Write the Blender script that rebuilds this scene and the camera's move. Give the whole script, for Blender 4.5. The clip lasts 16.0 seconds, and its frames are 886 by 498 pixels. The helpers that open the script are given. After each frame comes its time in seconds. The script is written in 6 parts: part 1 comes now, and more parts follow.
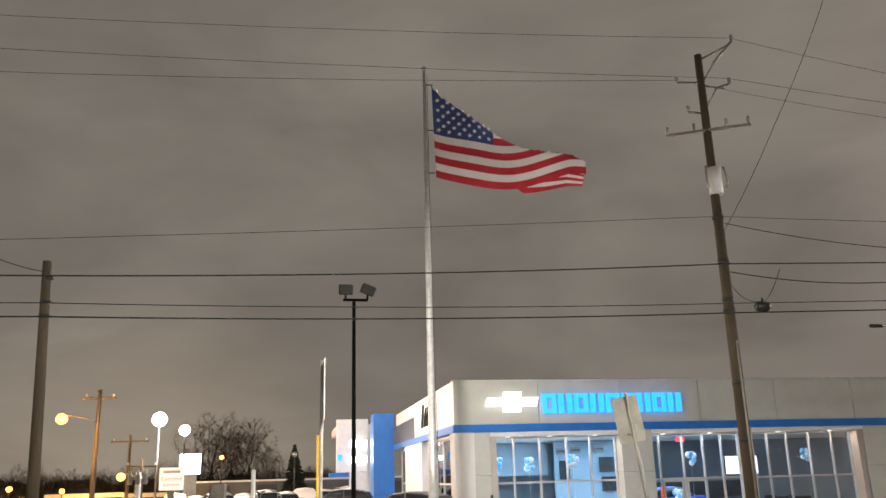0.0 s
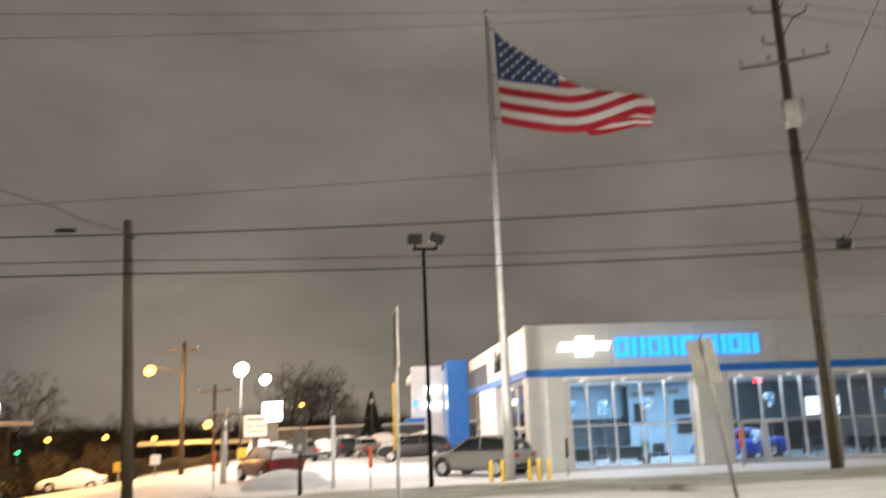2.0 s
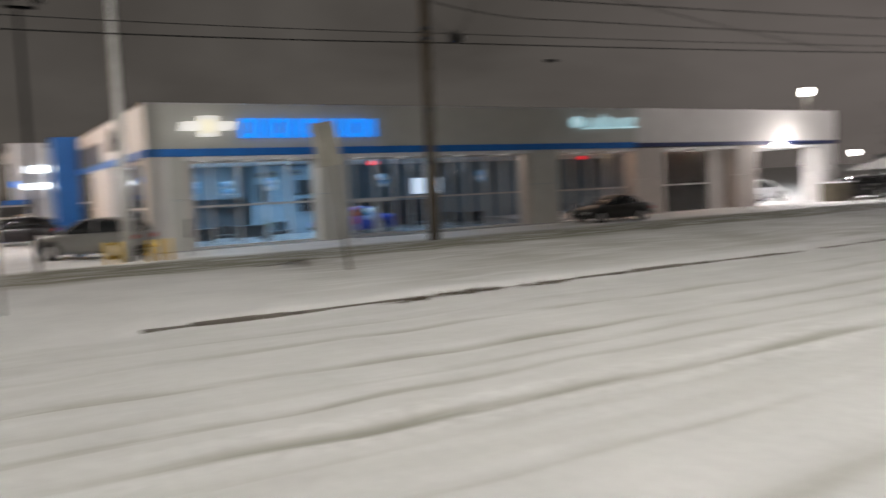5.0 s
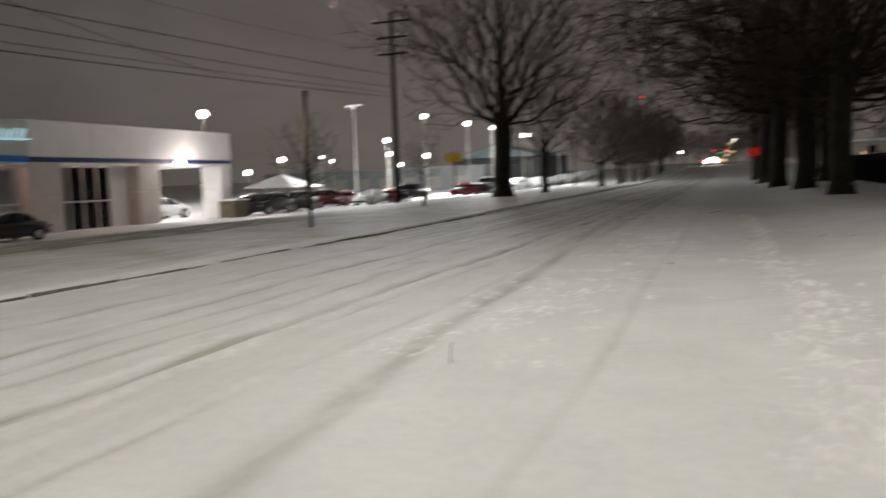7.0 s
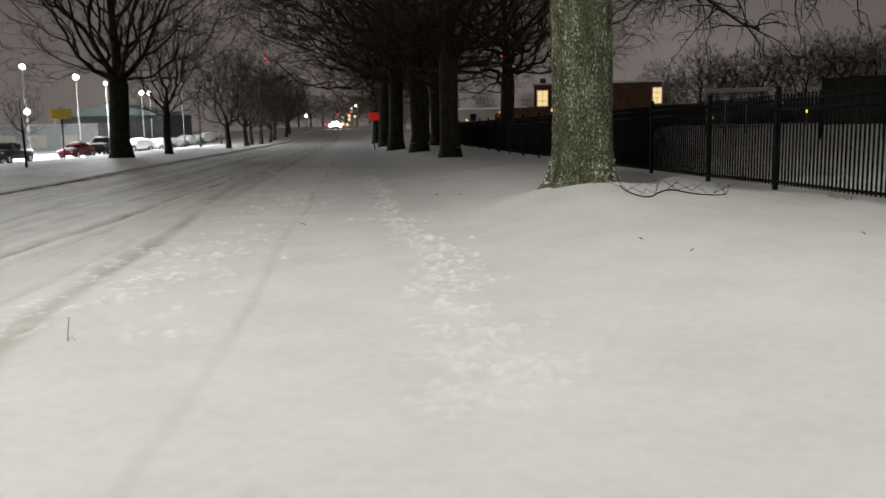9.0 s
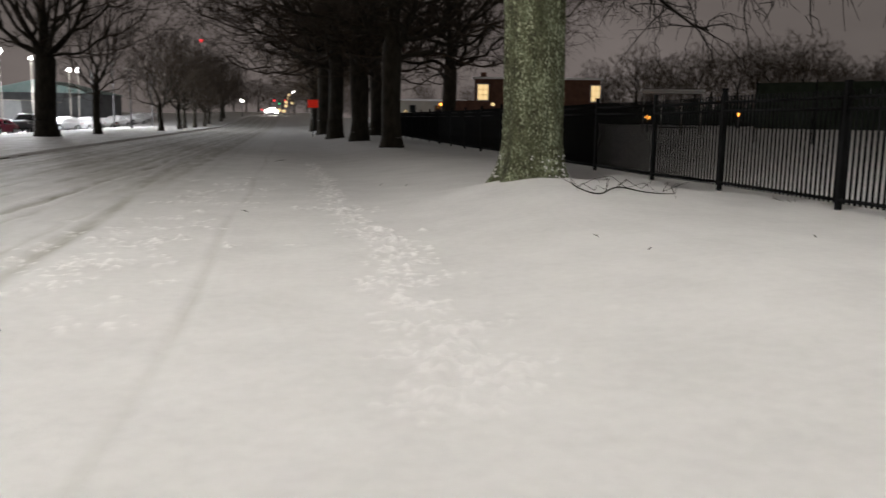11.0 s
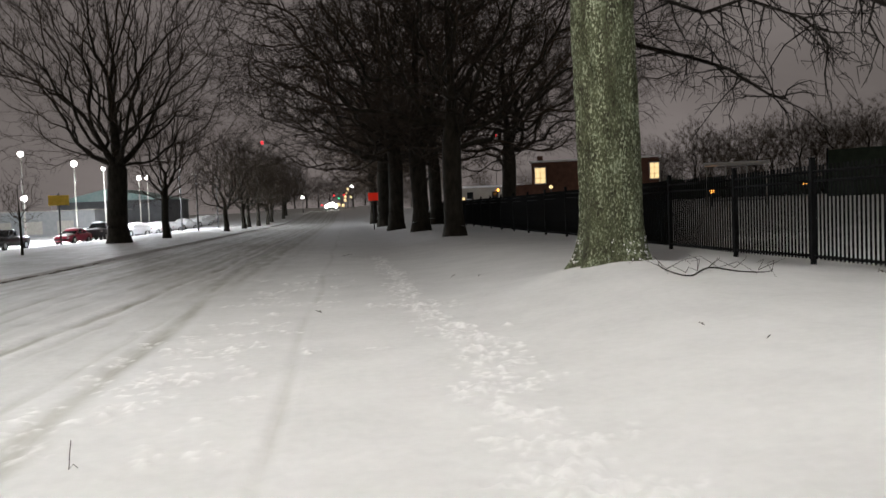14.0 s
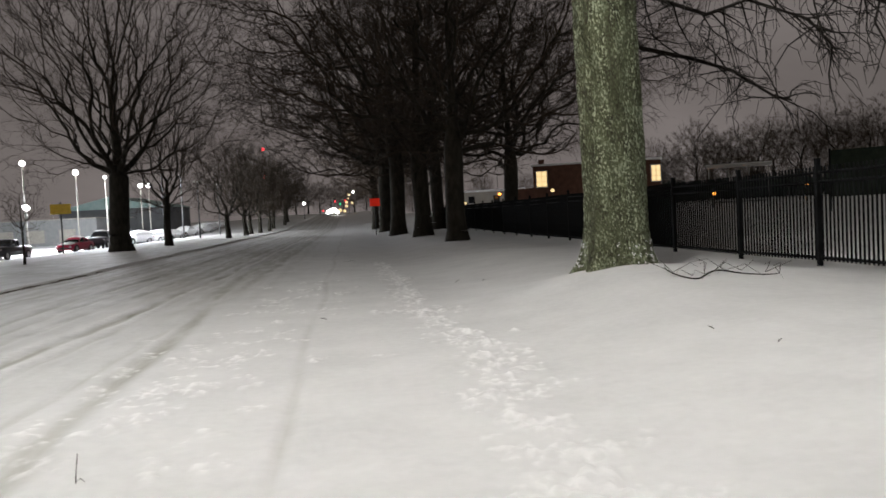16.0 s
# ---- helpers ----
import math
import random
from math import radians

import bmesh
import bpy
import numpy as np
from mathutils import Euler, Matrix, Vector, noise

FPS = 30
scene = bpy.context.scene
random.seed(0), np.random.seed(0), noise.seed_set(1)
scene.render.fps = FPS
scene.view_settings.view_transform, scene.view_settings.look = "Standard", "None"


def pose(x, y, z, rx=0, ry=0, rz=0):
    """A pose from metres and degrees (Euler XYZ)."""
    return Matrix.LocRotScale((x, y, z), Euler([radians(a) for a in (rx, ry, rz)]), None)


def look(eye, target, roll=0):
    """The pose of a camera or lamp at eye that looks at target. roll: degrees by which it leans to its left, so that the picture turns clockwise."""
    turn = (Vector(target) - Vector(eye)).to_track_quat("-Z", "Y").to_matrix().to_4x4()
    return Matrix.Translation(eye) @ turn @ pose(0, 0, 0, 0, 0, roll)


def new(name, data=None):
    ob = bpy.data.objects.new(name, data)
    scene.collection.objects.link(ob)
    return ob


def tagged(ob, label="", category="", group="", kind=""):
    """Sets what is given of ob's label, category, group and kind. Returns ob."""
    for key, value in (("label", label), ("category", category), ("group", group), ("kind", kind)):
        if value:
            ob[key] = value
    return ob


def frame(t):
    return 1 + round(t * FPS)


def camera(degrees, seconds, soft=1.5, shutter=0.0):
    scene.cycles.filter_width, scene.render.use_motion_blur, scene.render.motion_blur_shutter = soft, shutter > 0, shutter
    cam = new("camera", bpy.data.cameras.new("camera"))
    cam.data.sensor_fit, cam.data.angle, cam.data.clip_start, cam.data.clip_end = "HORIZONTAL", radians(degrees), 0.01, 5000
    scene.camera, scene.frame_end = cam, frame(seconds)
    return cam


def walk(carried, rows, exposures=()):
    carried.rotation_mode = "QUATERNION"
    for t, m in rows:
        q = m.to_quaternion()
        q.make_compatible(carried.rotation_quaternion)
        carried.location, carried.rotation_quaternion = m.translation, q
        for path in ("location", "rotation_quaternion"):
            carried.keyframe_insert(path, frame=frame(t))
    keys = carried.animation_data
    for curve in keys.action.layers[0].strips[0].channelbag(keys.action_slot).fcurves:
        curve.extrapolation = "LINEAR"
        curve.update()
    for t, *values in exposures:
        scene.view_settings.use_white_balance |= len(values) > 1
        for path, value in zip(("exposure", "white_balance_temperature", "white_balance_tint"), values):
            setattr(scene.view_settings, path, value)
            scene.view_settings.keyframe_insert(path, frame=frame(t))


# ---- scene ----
# ---- camera ----
cam = camera(56.7, 16.0, shutter=0.9)
PATH = [  # seconds, place, yaw, pitch, roll
    (0.0, 0.501, -1.242, 1.6, 79.69, 15.46, 1.55),
    (0.5, 0.501, -1.242, 1.6, 79.95, 15.17, 1.56),
    (1.0, 0.501, -1.242, 1.6, 80.29, 14.91, 1.54),
    (1.5, 0.501, -1.242, 1.6, 82.51, 13.83, 1.56),
    (2.0, 0.501, -1.242, 1.6, 84.75, 11.97, 2.21),
    (2.5, 0.501, -1.242, 1.6, 88.76, 6.89, 3.04),
    (3.0, 0.501, -1.242, 1.6, 89.91, 1.54, 3.46),
    (3.5, 0.501, -1.242, 1.6, 87.9, -1.69, 3.58),
    (4.0, 0.501, -1.242, 1.6, 81.98, -4.47, 3.73),
    (4.4, 0.501, -1.242, 1.6, 74.37, -5.21, 3.27),
    (4.5, 0.501, -1.242, 1.6, 72.13, -5.13, 2.85),
    (4.7, 0.501, -1.242, 1.6, 67.12, -4.69, 2.56),
    (6.8, 0.501, -1.242, 1.6, 21.18, -5.3, 2.2),
    (7.0, 0.501, -1.242, 1.6, 19.31, -4.77, 2.04),
    (7.5, 0.5, -1.24, 1.55, 5.65, -4.65, 2.45),
    (8.0, 0.501, -1.242, 1.572, -5.64, -6.64, 2.33),
    (8.2, 0.49, -1.22, 1.57, -5.2, -6.9, 2.0),
    (10.3, 0.33, -0.85, 1.54, -8.4, -9.45, -1.2),
    (10.5, 0.309, -0.824, 1.536, -8.43, -6.65, -1.23),
    (11.0, 0.256, -0.736, 1.529, -10.45, -8.65, -1.01),
    (11.5, 0.101, -0.555, 1.535, -12.71, -7.5, -0.15),
    (12.0, 0.031, -0.454, 1.548, -14.21, -6.54, -0.06),
    (12.5, 0.074, -0.376, 1.561, -13.48, -2.46, 1.04),
    (13.0, 0.073, -0.318, 1.564, -13.12, -1.82, 1.55),
    (13.5, 0.079, -0.15, 1.582, -9.24, -1.35, 2.12),
    (14.0, 0.041, -0.076, 1.585, -6.56, -2.64, 2.2),
    (14.5, -0.005, 0.018, 1.591, -7.64, -2.99, 3.05),
    (15.0, 0.017, 0.051, 1.595, -7.64, -3.12, 2.99),
    (15.5, 0.017, 0.037, 1.593, -7.26, -2.97, 2.9),
    (16.0, -0.0, -0.0, 1.599, -6.47, -2.32, 2.82),
]
EXPOSE = [(0.0, 1.05, 6900, 10), (1.6, 1.0, 6900, 10), (2.0, 1.02, 6900, 10), (2.6, 0.55, 6700, 12), (3.0, 0.33, 6600, 11), (3.5, 0.11, 6550, 10), (4.7, -0.22, 6550, 10), (7.0, -0.43, 6700, 8), (8.0, -0.2, 6500, 7), (10.5, -0.2, 6550, 11), (12.0, -0.16, 6480, 11), (12.5, -0.10, 6450, 10), (13.0, 0.05, 6400, 10), (16.0, 0.0, 6350, 10)]
walk(cam, [(t, pose(x, y, z, 90 + pitch, roll, yaw)) for t, x, y, z, yaw, pitch, roll in PATH], EXPOSE)

# ---- sky and light ----
world = bpy.data.worlds.new("night_sky")
scene.world = world
world.use_nodes = True
wn, wl = world.node_tree.nodes, world.node_tree.links
wn.clear()
w_out = wn.new("ShaderNodeOutputWorld")
w_bg = wn.new("ShaderNodeBackground")
w_tc = wn.new("ShaderNodeTexCoord")
w_map = wn.new("ShaderNodeMapping")
w_map.inputs["Scale"].default_value = (1.0, 1.0, 2.6)
w_no = wn.new("ShaderNodeTexNoise")
w_no.inputs["Scale"].default_value, w_no.inputs["Detail"].default_value = 3.2, 5.0
w_no.inputs["Roughness"].default_value = 0.5
w_ra = wn.new("ShaderNodeValToRGB")
w_ra.color_ramp.elements[0].position, w_ra.color_ramp.elements[0].color = 0.32, (0.066, 0.059, 0.053, 1)
w_ra.color_ramp.elements[1].position, w_ra.color_ramp.elements[1].color = 0.70, (0.098, 0.089, 0.081, 1)
wl.new(w_tc.outputs["Generated"], w_map.inputs["Vector"])
wl.new(w_map.outputs["Vector"], w_no.inputs["Vector"])
wl.new(w_no.outputs["Fac"], w_ra.inputs["Fac"])
# the town's glow brightens the clouds up the road
w_dir, w_mr, w_tint, w_mul = wn.new("ShaderNodeVectorMath"), wn.new("ShaderNodeMapRange"), wn.new("ShaderNodeMix"), wn.new("ShaderNodeMix")
w_dir.operation = "DOT_PRODUCT"
w_dir.inputs[1].default_value = (0.06, 0.99, 0.0)
wl.new(w_tc.outputs["Generated"], w_dir.inputs[0])
wl.new(w_dir.outputs["Value"], w_mr.inputs["Value"])
w_mr.inputs["From Min"].default_value, w_mr.inputs["From Max"].default_value = 0.50, 1.0
w_tint.data_type = w_mul.data_type = "RGBA"
w_tint.inputs["A"].default_value, w_tint.inputs["B"].default_value = (0.98, 0.98, 0.97, 1), (1.90, 1.80, 1.86, 1)
wl.new(w_mr.outputs["Result"], w_tint.inputs["Factor"])
w_mul.blend_type = "MULTIPLY"
w_mul.clamp_result = False
w_mul.inputs["Factor"].default_value = 1.0
wl.new(w_ra.outputs["Color"], w_mul.inputs["A"])
wl.new(w_tint.outputs["Result"], w_mul.inputs["B"])
# and the haze over the lit lots and the side street glows low in the west
w_dir2, w_mr2, w_tint2, w_mul2 = wn.new("ShaderNodeVectorMath"), wn.new("ShaderNodeMapRange"), wn.new("ShaderNodeMix"), wn.new("ShaderNodeMix")
w_dir2.operation = "DOT_PRODUCT"
w_dir2.inputs[1].default_value = (-0.985, -0.16, -0.06)
wl.new(w_tc.outputs["Generated"], w_dir2.inputs[0])
wl.new(w_dir2.outputs["Value"], w_mr2.inputs["Value"])
w_mr2.interpolation_type = "SMOOTHSTEP"
w_mr2.inputs["From Min"].default_value, w_mr2.inputs["From Max"].default_value = 0.955, 1.0
w_tint2.data_type = w_mul2.data_type = "RGBA"
w_tint2.inputs["A"].default_value, w_tint2.inputs["B"].default_value = (1, 1, 1, 1), (1.6, 1.53, 1.4, 1)
wl.new(w_mr2.outputs["Result"], w_tint2.inputs["Factor"])
w_mul2.blend_type = "MULTIPLY"
w_mul2.clamp_result = False
w_mul2.inputs["Factor"].default_value = 1.0
wl.new(w_mul.outputs["Result"], w_mul2.inputs["A"])
wl.new(w_tint2.outputs["Result"], w_mul2.inputs["B"])
wl.new(w_mul2.outputs["Result"], w_bg.inputs["Color"])
w_no.inputs["Distortion"].default_value = 0.4
w_bg.inputs["Strength"].default_value = 1.13
wl.new(w_bg.outputs["Background"], w_out.inputs["Surface"])


def lamp(name, kind, m, watts, colour, size=0.3, **more):
    data = bpy.data.lights.new(name, kind)
    data.energy, data.color = watts, colour
    if kind == "AREA":
        data.shape, data.size, data.size_y = "RECTANGLE", size, more.get("size_y", size)
    else:
        data.shadow_soft_size = size
    if kind == "SPOT":
        data.spot_size, data.spot_blend = radians(more.get("cone", 120)), 0.6
    ob = new(name, data)
    ob.matrix_world = m
    return ob


def down(x, y, z):
    return pose(x, y, z)


# the street lamp over the road, past the top of the view
lamp("unseen_overhead_light", "SPOT", down(-1.2, 3.8, 15.0), 8500, (1.0, 0.96, 0.89), 0.25, cone=168)
# lamp added off to the side, out of view, to brighten the field
lamp("field_fill_light", "POINT", down(46.0, 14.0, 11.0), 5500, (1.0, 0.95, 0.88), 0.4)
# the twin floodlights on the lot's edge shine at the showroom
lamp("floodlight", "SPOT", look((-25.35, 0.6, 7.3), (-38.0, 14.0, 1.5)), 1500, (1.0, 0.97, 0.92), 0.15, cone=125)
lamp("floodlight", "SPOT", look((-25.30, 1.2, 7.3), (-37.0, 4.0, 1.0)), 900, (1.0, 0.97, 0.92), 0.15, cone=110)
# lamps on the dealership's lot
lamp("lot_and_fill_light", "POINT", down(-62.0, -10.2, 6.4), 2600, (1.0, 0.93, 0.85), 0.3)
# the next one has no lamp post: added to brighten the south wall
lamp("lot_and_fill_light", "POINT", down(-46.0, -2.5, 7.0), 2400, (1.0, 0.90, 0.86), 0.3)
lamp("lot_and_fill_light", "POINT", down(-42.0, 92.0, 8.6), 34000, (0.95, 0.97, 1.0), 2.2)
lamp("lot_and_fill_light", "POINT", down(-31.0, 106.0, 8.4), 34000, (0.95, 0.97, 1.0), 2.2)
lamp("lot_and_fill_light", "POINT", down(-42.0, 61.6, 7.4), 6500, (1.0, 0.94, 0.92), 0.3)
# spot added above the view to brighten the wing's fascia; no lamp is seen
lamp("unseen_overhead_light", "SPOT", look((-24.0, 50.0, 15.0), (-37.0, 46.0, 5.0)), 3200, (1.0, 0.91, 0.88), 0.25, cone=85)
lamp("sodium_light", "POINT", down(-50.4, -14.6, 5.0), 1600, (1.0, 0.50, 0.13), 0.25)
lamp("sodium_light", "POINT", down(-64.0, -22.0, 4.0), 4600, (1.0, 0.48, 0.12), 0.25)

# ---- materials ----
MATS = {}


def node_mat(name, colours, scale=8.0, rough=0.7, metal=0.0, bump=0.0, bump_scale=40.0, fine=0.35, spec=0.5, stretch=(1, 1, 1)):
    """A surface that wanders between colours at a broad and a fine scale."""
    m = bpy.data.materials.new(name)
    m.use_nodes = True
    n, l = m.node_tree.nodes, m.node_tree.links
    b = n["Principled BSDF"]
    tc, mp = n.new("ShaderNodeTexCoord"), n.new("ShaderNodeMapping")
    mp.inputs["Scale"].default_value = stretch
    l.new(tc.outputs["Object"], mp.inputs["Vector"])
    broad, grain, mix, ramp = n.new("ShaderNodeTexNoise"), n.new("ShaderNodeTexNoise"), n.new("ShaderNodeMix"), n.new("ShaderNodeValToRGB")
    broad.inputs["Scale"].default_value, broad.inputs["Detail"].default_value = scale, 4
    grain.inputs["Scale"].default_value, grain.inputs["Detail"].default_value = scale * 9, 3
    for q in (broad, grain):
        l.new(mp.outputs["Vector"], q.inputs["Vector"])
    mix.inputs["Factor"].default_value = fine
    l.new(broad.outputs["Fac"], mix.inputs["A"])
    l.new(grain.outputs["Fac"], mix.inputs["B"])
    l.new(mix.outputs["Result"], ramp.inputs["Fac"])
    e = ramp.color_ramp.elements
    e[0].position, e[1].position = 0.33, 0.67
    e[0].color, e[1].color = (*colours[0], 1), (*colours[-1], 1)
    for i, c in enumerate(colours[1:-1]):
        q = e.new(0.33 + 0.34 * (i + 1) / (len(colours) - 1))
        q.color = (*c, 1)
    l.new(ramp.outputs["Color"], b.inputs["Base Color"])
    b.inputs["Roughness"].default_value, b.inputs["Metallic"].default_value = rough, metal
    b.inputs["Specular IOR Level"].default_value = spec
    if bump:
        bn, bp = n.new("ShaderNodeTexNoise"), n.new("ShaderNodeBump")
        bn.inputs["Scale"].default_value, bn.inputs["Detail"].default_value = bump_scale, 4
        l.new(mp.outputs["Vector"], bn.inputs["Vector"])
        l.new(bn.outputs["Fac"], bp.inputs["Height"])
        bp.inputs["Strength"].default_value, bp.inputs["Distance"].default_value = bump, 0.05
        l.new(bp.outputs["Normal"], b.inputs["Normal"])
    MATS[name] = m
    return m


def glow_mat(name, colour, strength):
    m = bpy.data.materials.new(name)
    m.use_nodes = True
    b = m.node_tree.nodes["Principled BSDF"]
    b.inputs["Base Color"].default_value = (*colour, 1)
    b.inputs["Emission Color"].default_value = (*colour, 1)
    b.inputs["Emission Strength"].default_value = strength
    return m


def glass_mat(name, tint=(0.9, 0.95, 1.0), gloss=0.12):
    m = bpy.data.materials.new(name)
    m.use_nodes = True
    n, l = m.node_tree.nodes, m.node_tree.links
    n.clear()
    out, mix, tr, gl, fr = (n.new("ShaderNode" + k) for k in ("OutputMaterial", "MixShader", "BsdfTransparent", "BsdfGlossy", "Fresnel"))
    tr.inputs["Color"].default_value = (*tint, 1)
    gl.inputs["Roughness"].default_value = 0.02
    fr.inputs["IOR"].default_value = 1.45
    l.new(fr.outputs["Fac"], mix.inputs["Fac"])
    l.new(tr.outputs["BSDF"], mix.inputs[1])
    l.new(gl.outputs["BSDF"], mix.inputs[2])
    l.new(mix.outputs["Shader"], out.inputs["Surface"])
    return m


def snow_mat():
    m = node_mat("snow", [(0.64, 0.64, 0.64), (0.70, 0.70, 0.70), (0.75, 0.75, 0.75)], 0.9, 0.75, bump=0.16, bump_scale=6.0, spec=0.25)
    n, l = m.node_tree.nodes, m.node_tree.links
    b = n["Principled BSDF"]
    src = b.inputs["Base Color"].links[0].from_socket
    at, mix, no, mul = n.new("ShaderNodeAttribute"), n.new("ShaderNodeMix"), n.new("ShaderNodeTexNoise"), n.new("ShaderNodeMath")
    at.attribute_name = "slush"
    tc = n.new("ShaderNodeTexCoord")
    mp = n.new("ShaderNodeMapping")
    mp.inputs["Scale"].default_value = (2.2, 0.35, 1)
    l.new(tc.outputs["Object"], mp.inputs["Vector"])
    l.new(mp.outputs["Vector"], no.inputs["Vector"])
    no.inputs["Scale"].default_value, no.inputs["Detail"].default_value = 1.6, 6
    mr = n.new("ShaderNodeMapRange")
    mr.inputs["From Min"].default_value, mr.inputs["From Max"].default_value = 0.22, 0.55
    l.new(no.outputs["Fac"], mr.inputs["Value"])
    mul.operation = "MULTIPLY"
    l.new(at.outputs["Fac"], mul.inputs[0])
    l.new(mr.outputs["Result"], mul.inputs[1])
    mix.data_type = "RGBA"
    l.new(mul.outputs["Value"], mix.inputs["Factor"])
    l.new(src, mix.inputs["A"])
    mix.inputs["B"].default_value = (0.195, 0.19, 0.13, 1)
    # loose, freshly kicked-up snow is whiter
    ch, mix2 = n.new("ShaderNodeAttribute"), n.new("ShaderNodeMix")
    ch.attribute_name = "churn"
    mix2.data_type = "RGBA"
    cn, cr, cm = n.new("ShaderNodeTexNoise"), n.new("ShaderNodeMapRange"), n.new("ShaderNodeMath")
    cn.inputs["Scale"].default_value, cn.inputs["Detail"].default_value = 7.0, 4.0
    l.new(tc.outputs["Object"], cn.inputs["Vector"])
    cr.inputs["From Min"].default_value, cr.inputs["From Max"].default_value = 0.38, 0.58
    l.new(cn.outputs["Fac"], cr.inputs["Value"])
    cm.operation = "MULTIPLY"
    l.new(ch.outputs["Fac"], cm.inputs[0])
    l.new(cr.outputs["Result"], cm.inputs[1])
    l.new(cm.outputs["Value"], mix2.inputs["Factor"])
    l.new(mix.outputs["Result"], mix2.inputs["A"])
    mix2.inputs["B"].default_value = (0.95, 0.95, 0.95, 1)
    l.new(mix2.outputs["Result"], b.inputs["Base Color"])
    return m


SNOW = snow_mat()
SNOW_CAP = node_mat("snow_cap", [(0.74, 0.74, 0.75), (0.84, 0.84, 0.84)], 3.0, 0.8, bump=0.3, bump_scale=20, spec=0.25)
BARK_MOSS = node_mat("mossy_bark", [(0.020, 0.020, 0.014), (0.058, 0.060, 0.036), (0.090, 0.105, 0.058), (0.27, 0.30, 0.22)], 4.6, 0.95, bump=1.0, bump_scale=18, fine=0.60, stretch=(1, 1, 0.5), spec=0.2)
def lichen(m):
    """Pale flecks over a bark."""
    n, l = m.node_tree.nodes, m.node_tree.links
    bs = n["Principled BSDF"]
    src = bs.inputs["Base Color"].links[0].from_socket
    tc, no, mr, mx, mp = n.new("ShaderNodeTexCoord"), n.new("ShaderNodeTexNoise"), n.new("ShaderNodeMapRange"), n.new("ShaderNodeMix"), n.new("ShaderNodeMapping")
    mp.inputs["Scale"].default_value = (1, 1, 0.55)
    l.new(tc.outputs["Object"], mp.inputs["Vector"])
    l.new(mp.outputs["Vector"], no.inputs["Vector"])
    no.inputs["Scale"].default_value, no.inputs["Detail"].default_value = 30.0, 4.0
    mr.inputs["From Min"].default_value, mr.inputs["From Max"].default_value = 0.545, 0.60
    l.new(no.outputs["Fac"], mr.inputs["Value"])
    mx.data_type = "RGBA"
    l.new(src, mx.inputs["A"])
    mx.inputs["B"].default_value = (0.36, 0.40, 0.28, 1)
    # the flecks gather in upright streaks
    st, sr, mu, sm = n.new("ShaderNodeTexNoise"), n.new("ShaderNodeMapRange"), n.new("ShaderNodeMath"), n.new("ShaderNodeMapping")
    sm.inputs["Scale"].default_value = (1, 1, 0.16)
    l.new(tc.outputs["Object"], sm.inputs["Vector"])
    l.new(sm.outputs["Vector"], st.inputs["Vector"])
    st.inputs["Scale"].default_value, st.inputs["Detail"].default_value = 4.5, 3.0
    sr.inputs["From Min"].default_value, sr.inputs["From Max"].default_value = 0.36, 0.60
    l.new(st.outputs["Fac"], sr.inputs["Value"])
    mu.operation = "MULTIPLY"
    l.new(mr.outputs["Result"], mu.inputs[0])
    l.new(sr.outputs["Result"], mu.inputs[1])
    l.new(mu.outputs["Value"], mx.inputs["Factor"])
    l.new(mx.outputs["Result"], bs.inputs["Base Color"])


lichen(BARK_MOSS)
BARK = node_mat("dark_bark", [(0.016, 0.0145, 0.012), (0.040, 0.036, 0.028)], 5.0, 0.95, bump=0.6, bump_scale=25, spec=0.15, stretch=(1, 1, 0.4))
TWIG = node_mat("twig_bark", [(0.030, 0.024, 0.019), (0.064, 0.050, 0.038)], 4.0, 0.95, spec=0.1)
# lighter copy of the twig bark, brightens the distant crowns by colour alone
WOODS_TWIG = node_mat("lightened_twig_bark", [(0.055, 0.042, 0.031), (0.11, 0.084, 0.062)], 4.0, 0.95, spec=0.1)
WOOD_POLE = node_mat("weathered_pole", [(0.055, 0.042, 0.030), (0.12, 0.095, 0.065)], 3.0, 0.9, bump=0.5, bump_scale=30, stretch=(2, 2, 0.15), spec=0.2)
IRON = node_mat("black_iron", [(0.005, 0.0055, 0.006), (0.010, 0.011, 0.012)], 6.0, 0.9, bump=0.1, spec=0.12)
BLACK = node_mat("black_plastic", [(0.012, 0.012, 0.013), (0.025, 0.025, 0.026)], 5.0, 0.5)
GALV = node_mat("galvanised_steel", [(0.36, 0.36, 0.35), (0.55, 0.55, 0.54)], 6.0, 0.5, 0.6)
GALV_DULL = node_mat("dull_sign_back", [(0.20, 0.19, 0.165), (0.29, 0.28, 0.245)], 4.0, 0.6, 0.2)
WHITE_PAINT = node_mat("white_paint", [(0.70, 0.70, 0.69), (0.82, 0.82, 0.81)], 3.0, 0.5)
PANEL_GREY = node_mat("grey_facade_panel", [(0.46, 0.46, 0.435), (0.53, 0.53, 0.50)], 1.2, 0.55, bump=0.05)
PANEL_WHITE = node_mat("white_facade_panel", [(0.66, 0.64, 0.63), (0.75, 0.73, 0.72)], 1.2, 0.5, bump=0.05)
PANEL_TAUPE = node_mat("taupe_facade_panel", [(0.44, 0.40, 0.37), (0.52, 0.47, 0.44)], 1.2, 0.55, bump=0.05)
BLUE_PANEL = node_mat("blue_metal_panel", [(0.010, 0.13, 0.48), (0.018, 0.19, 0.62)], 1.5, 0.35)
NAVY_PANEL = node_mat("navy_metal_panel", [(0.006, 0.012, 0.075), (0.010, 0.02, 0.11)], 1.5, 0.4)
DARK_PANEL = node_mat("dark_grey_panel", [(0.05, 0.055, 0.07), (0.08, 0.085, 0.10)], 1.5, 0.4)
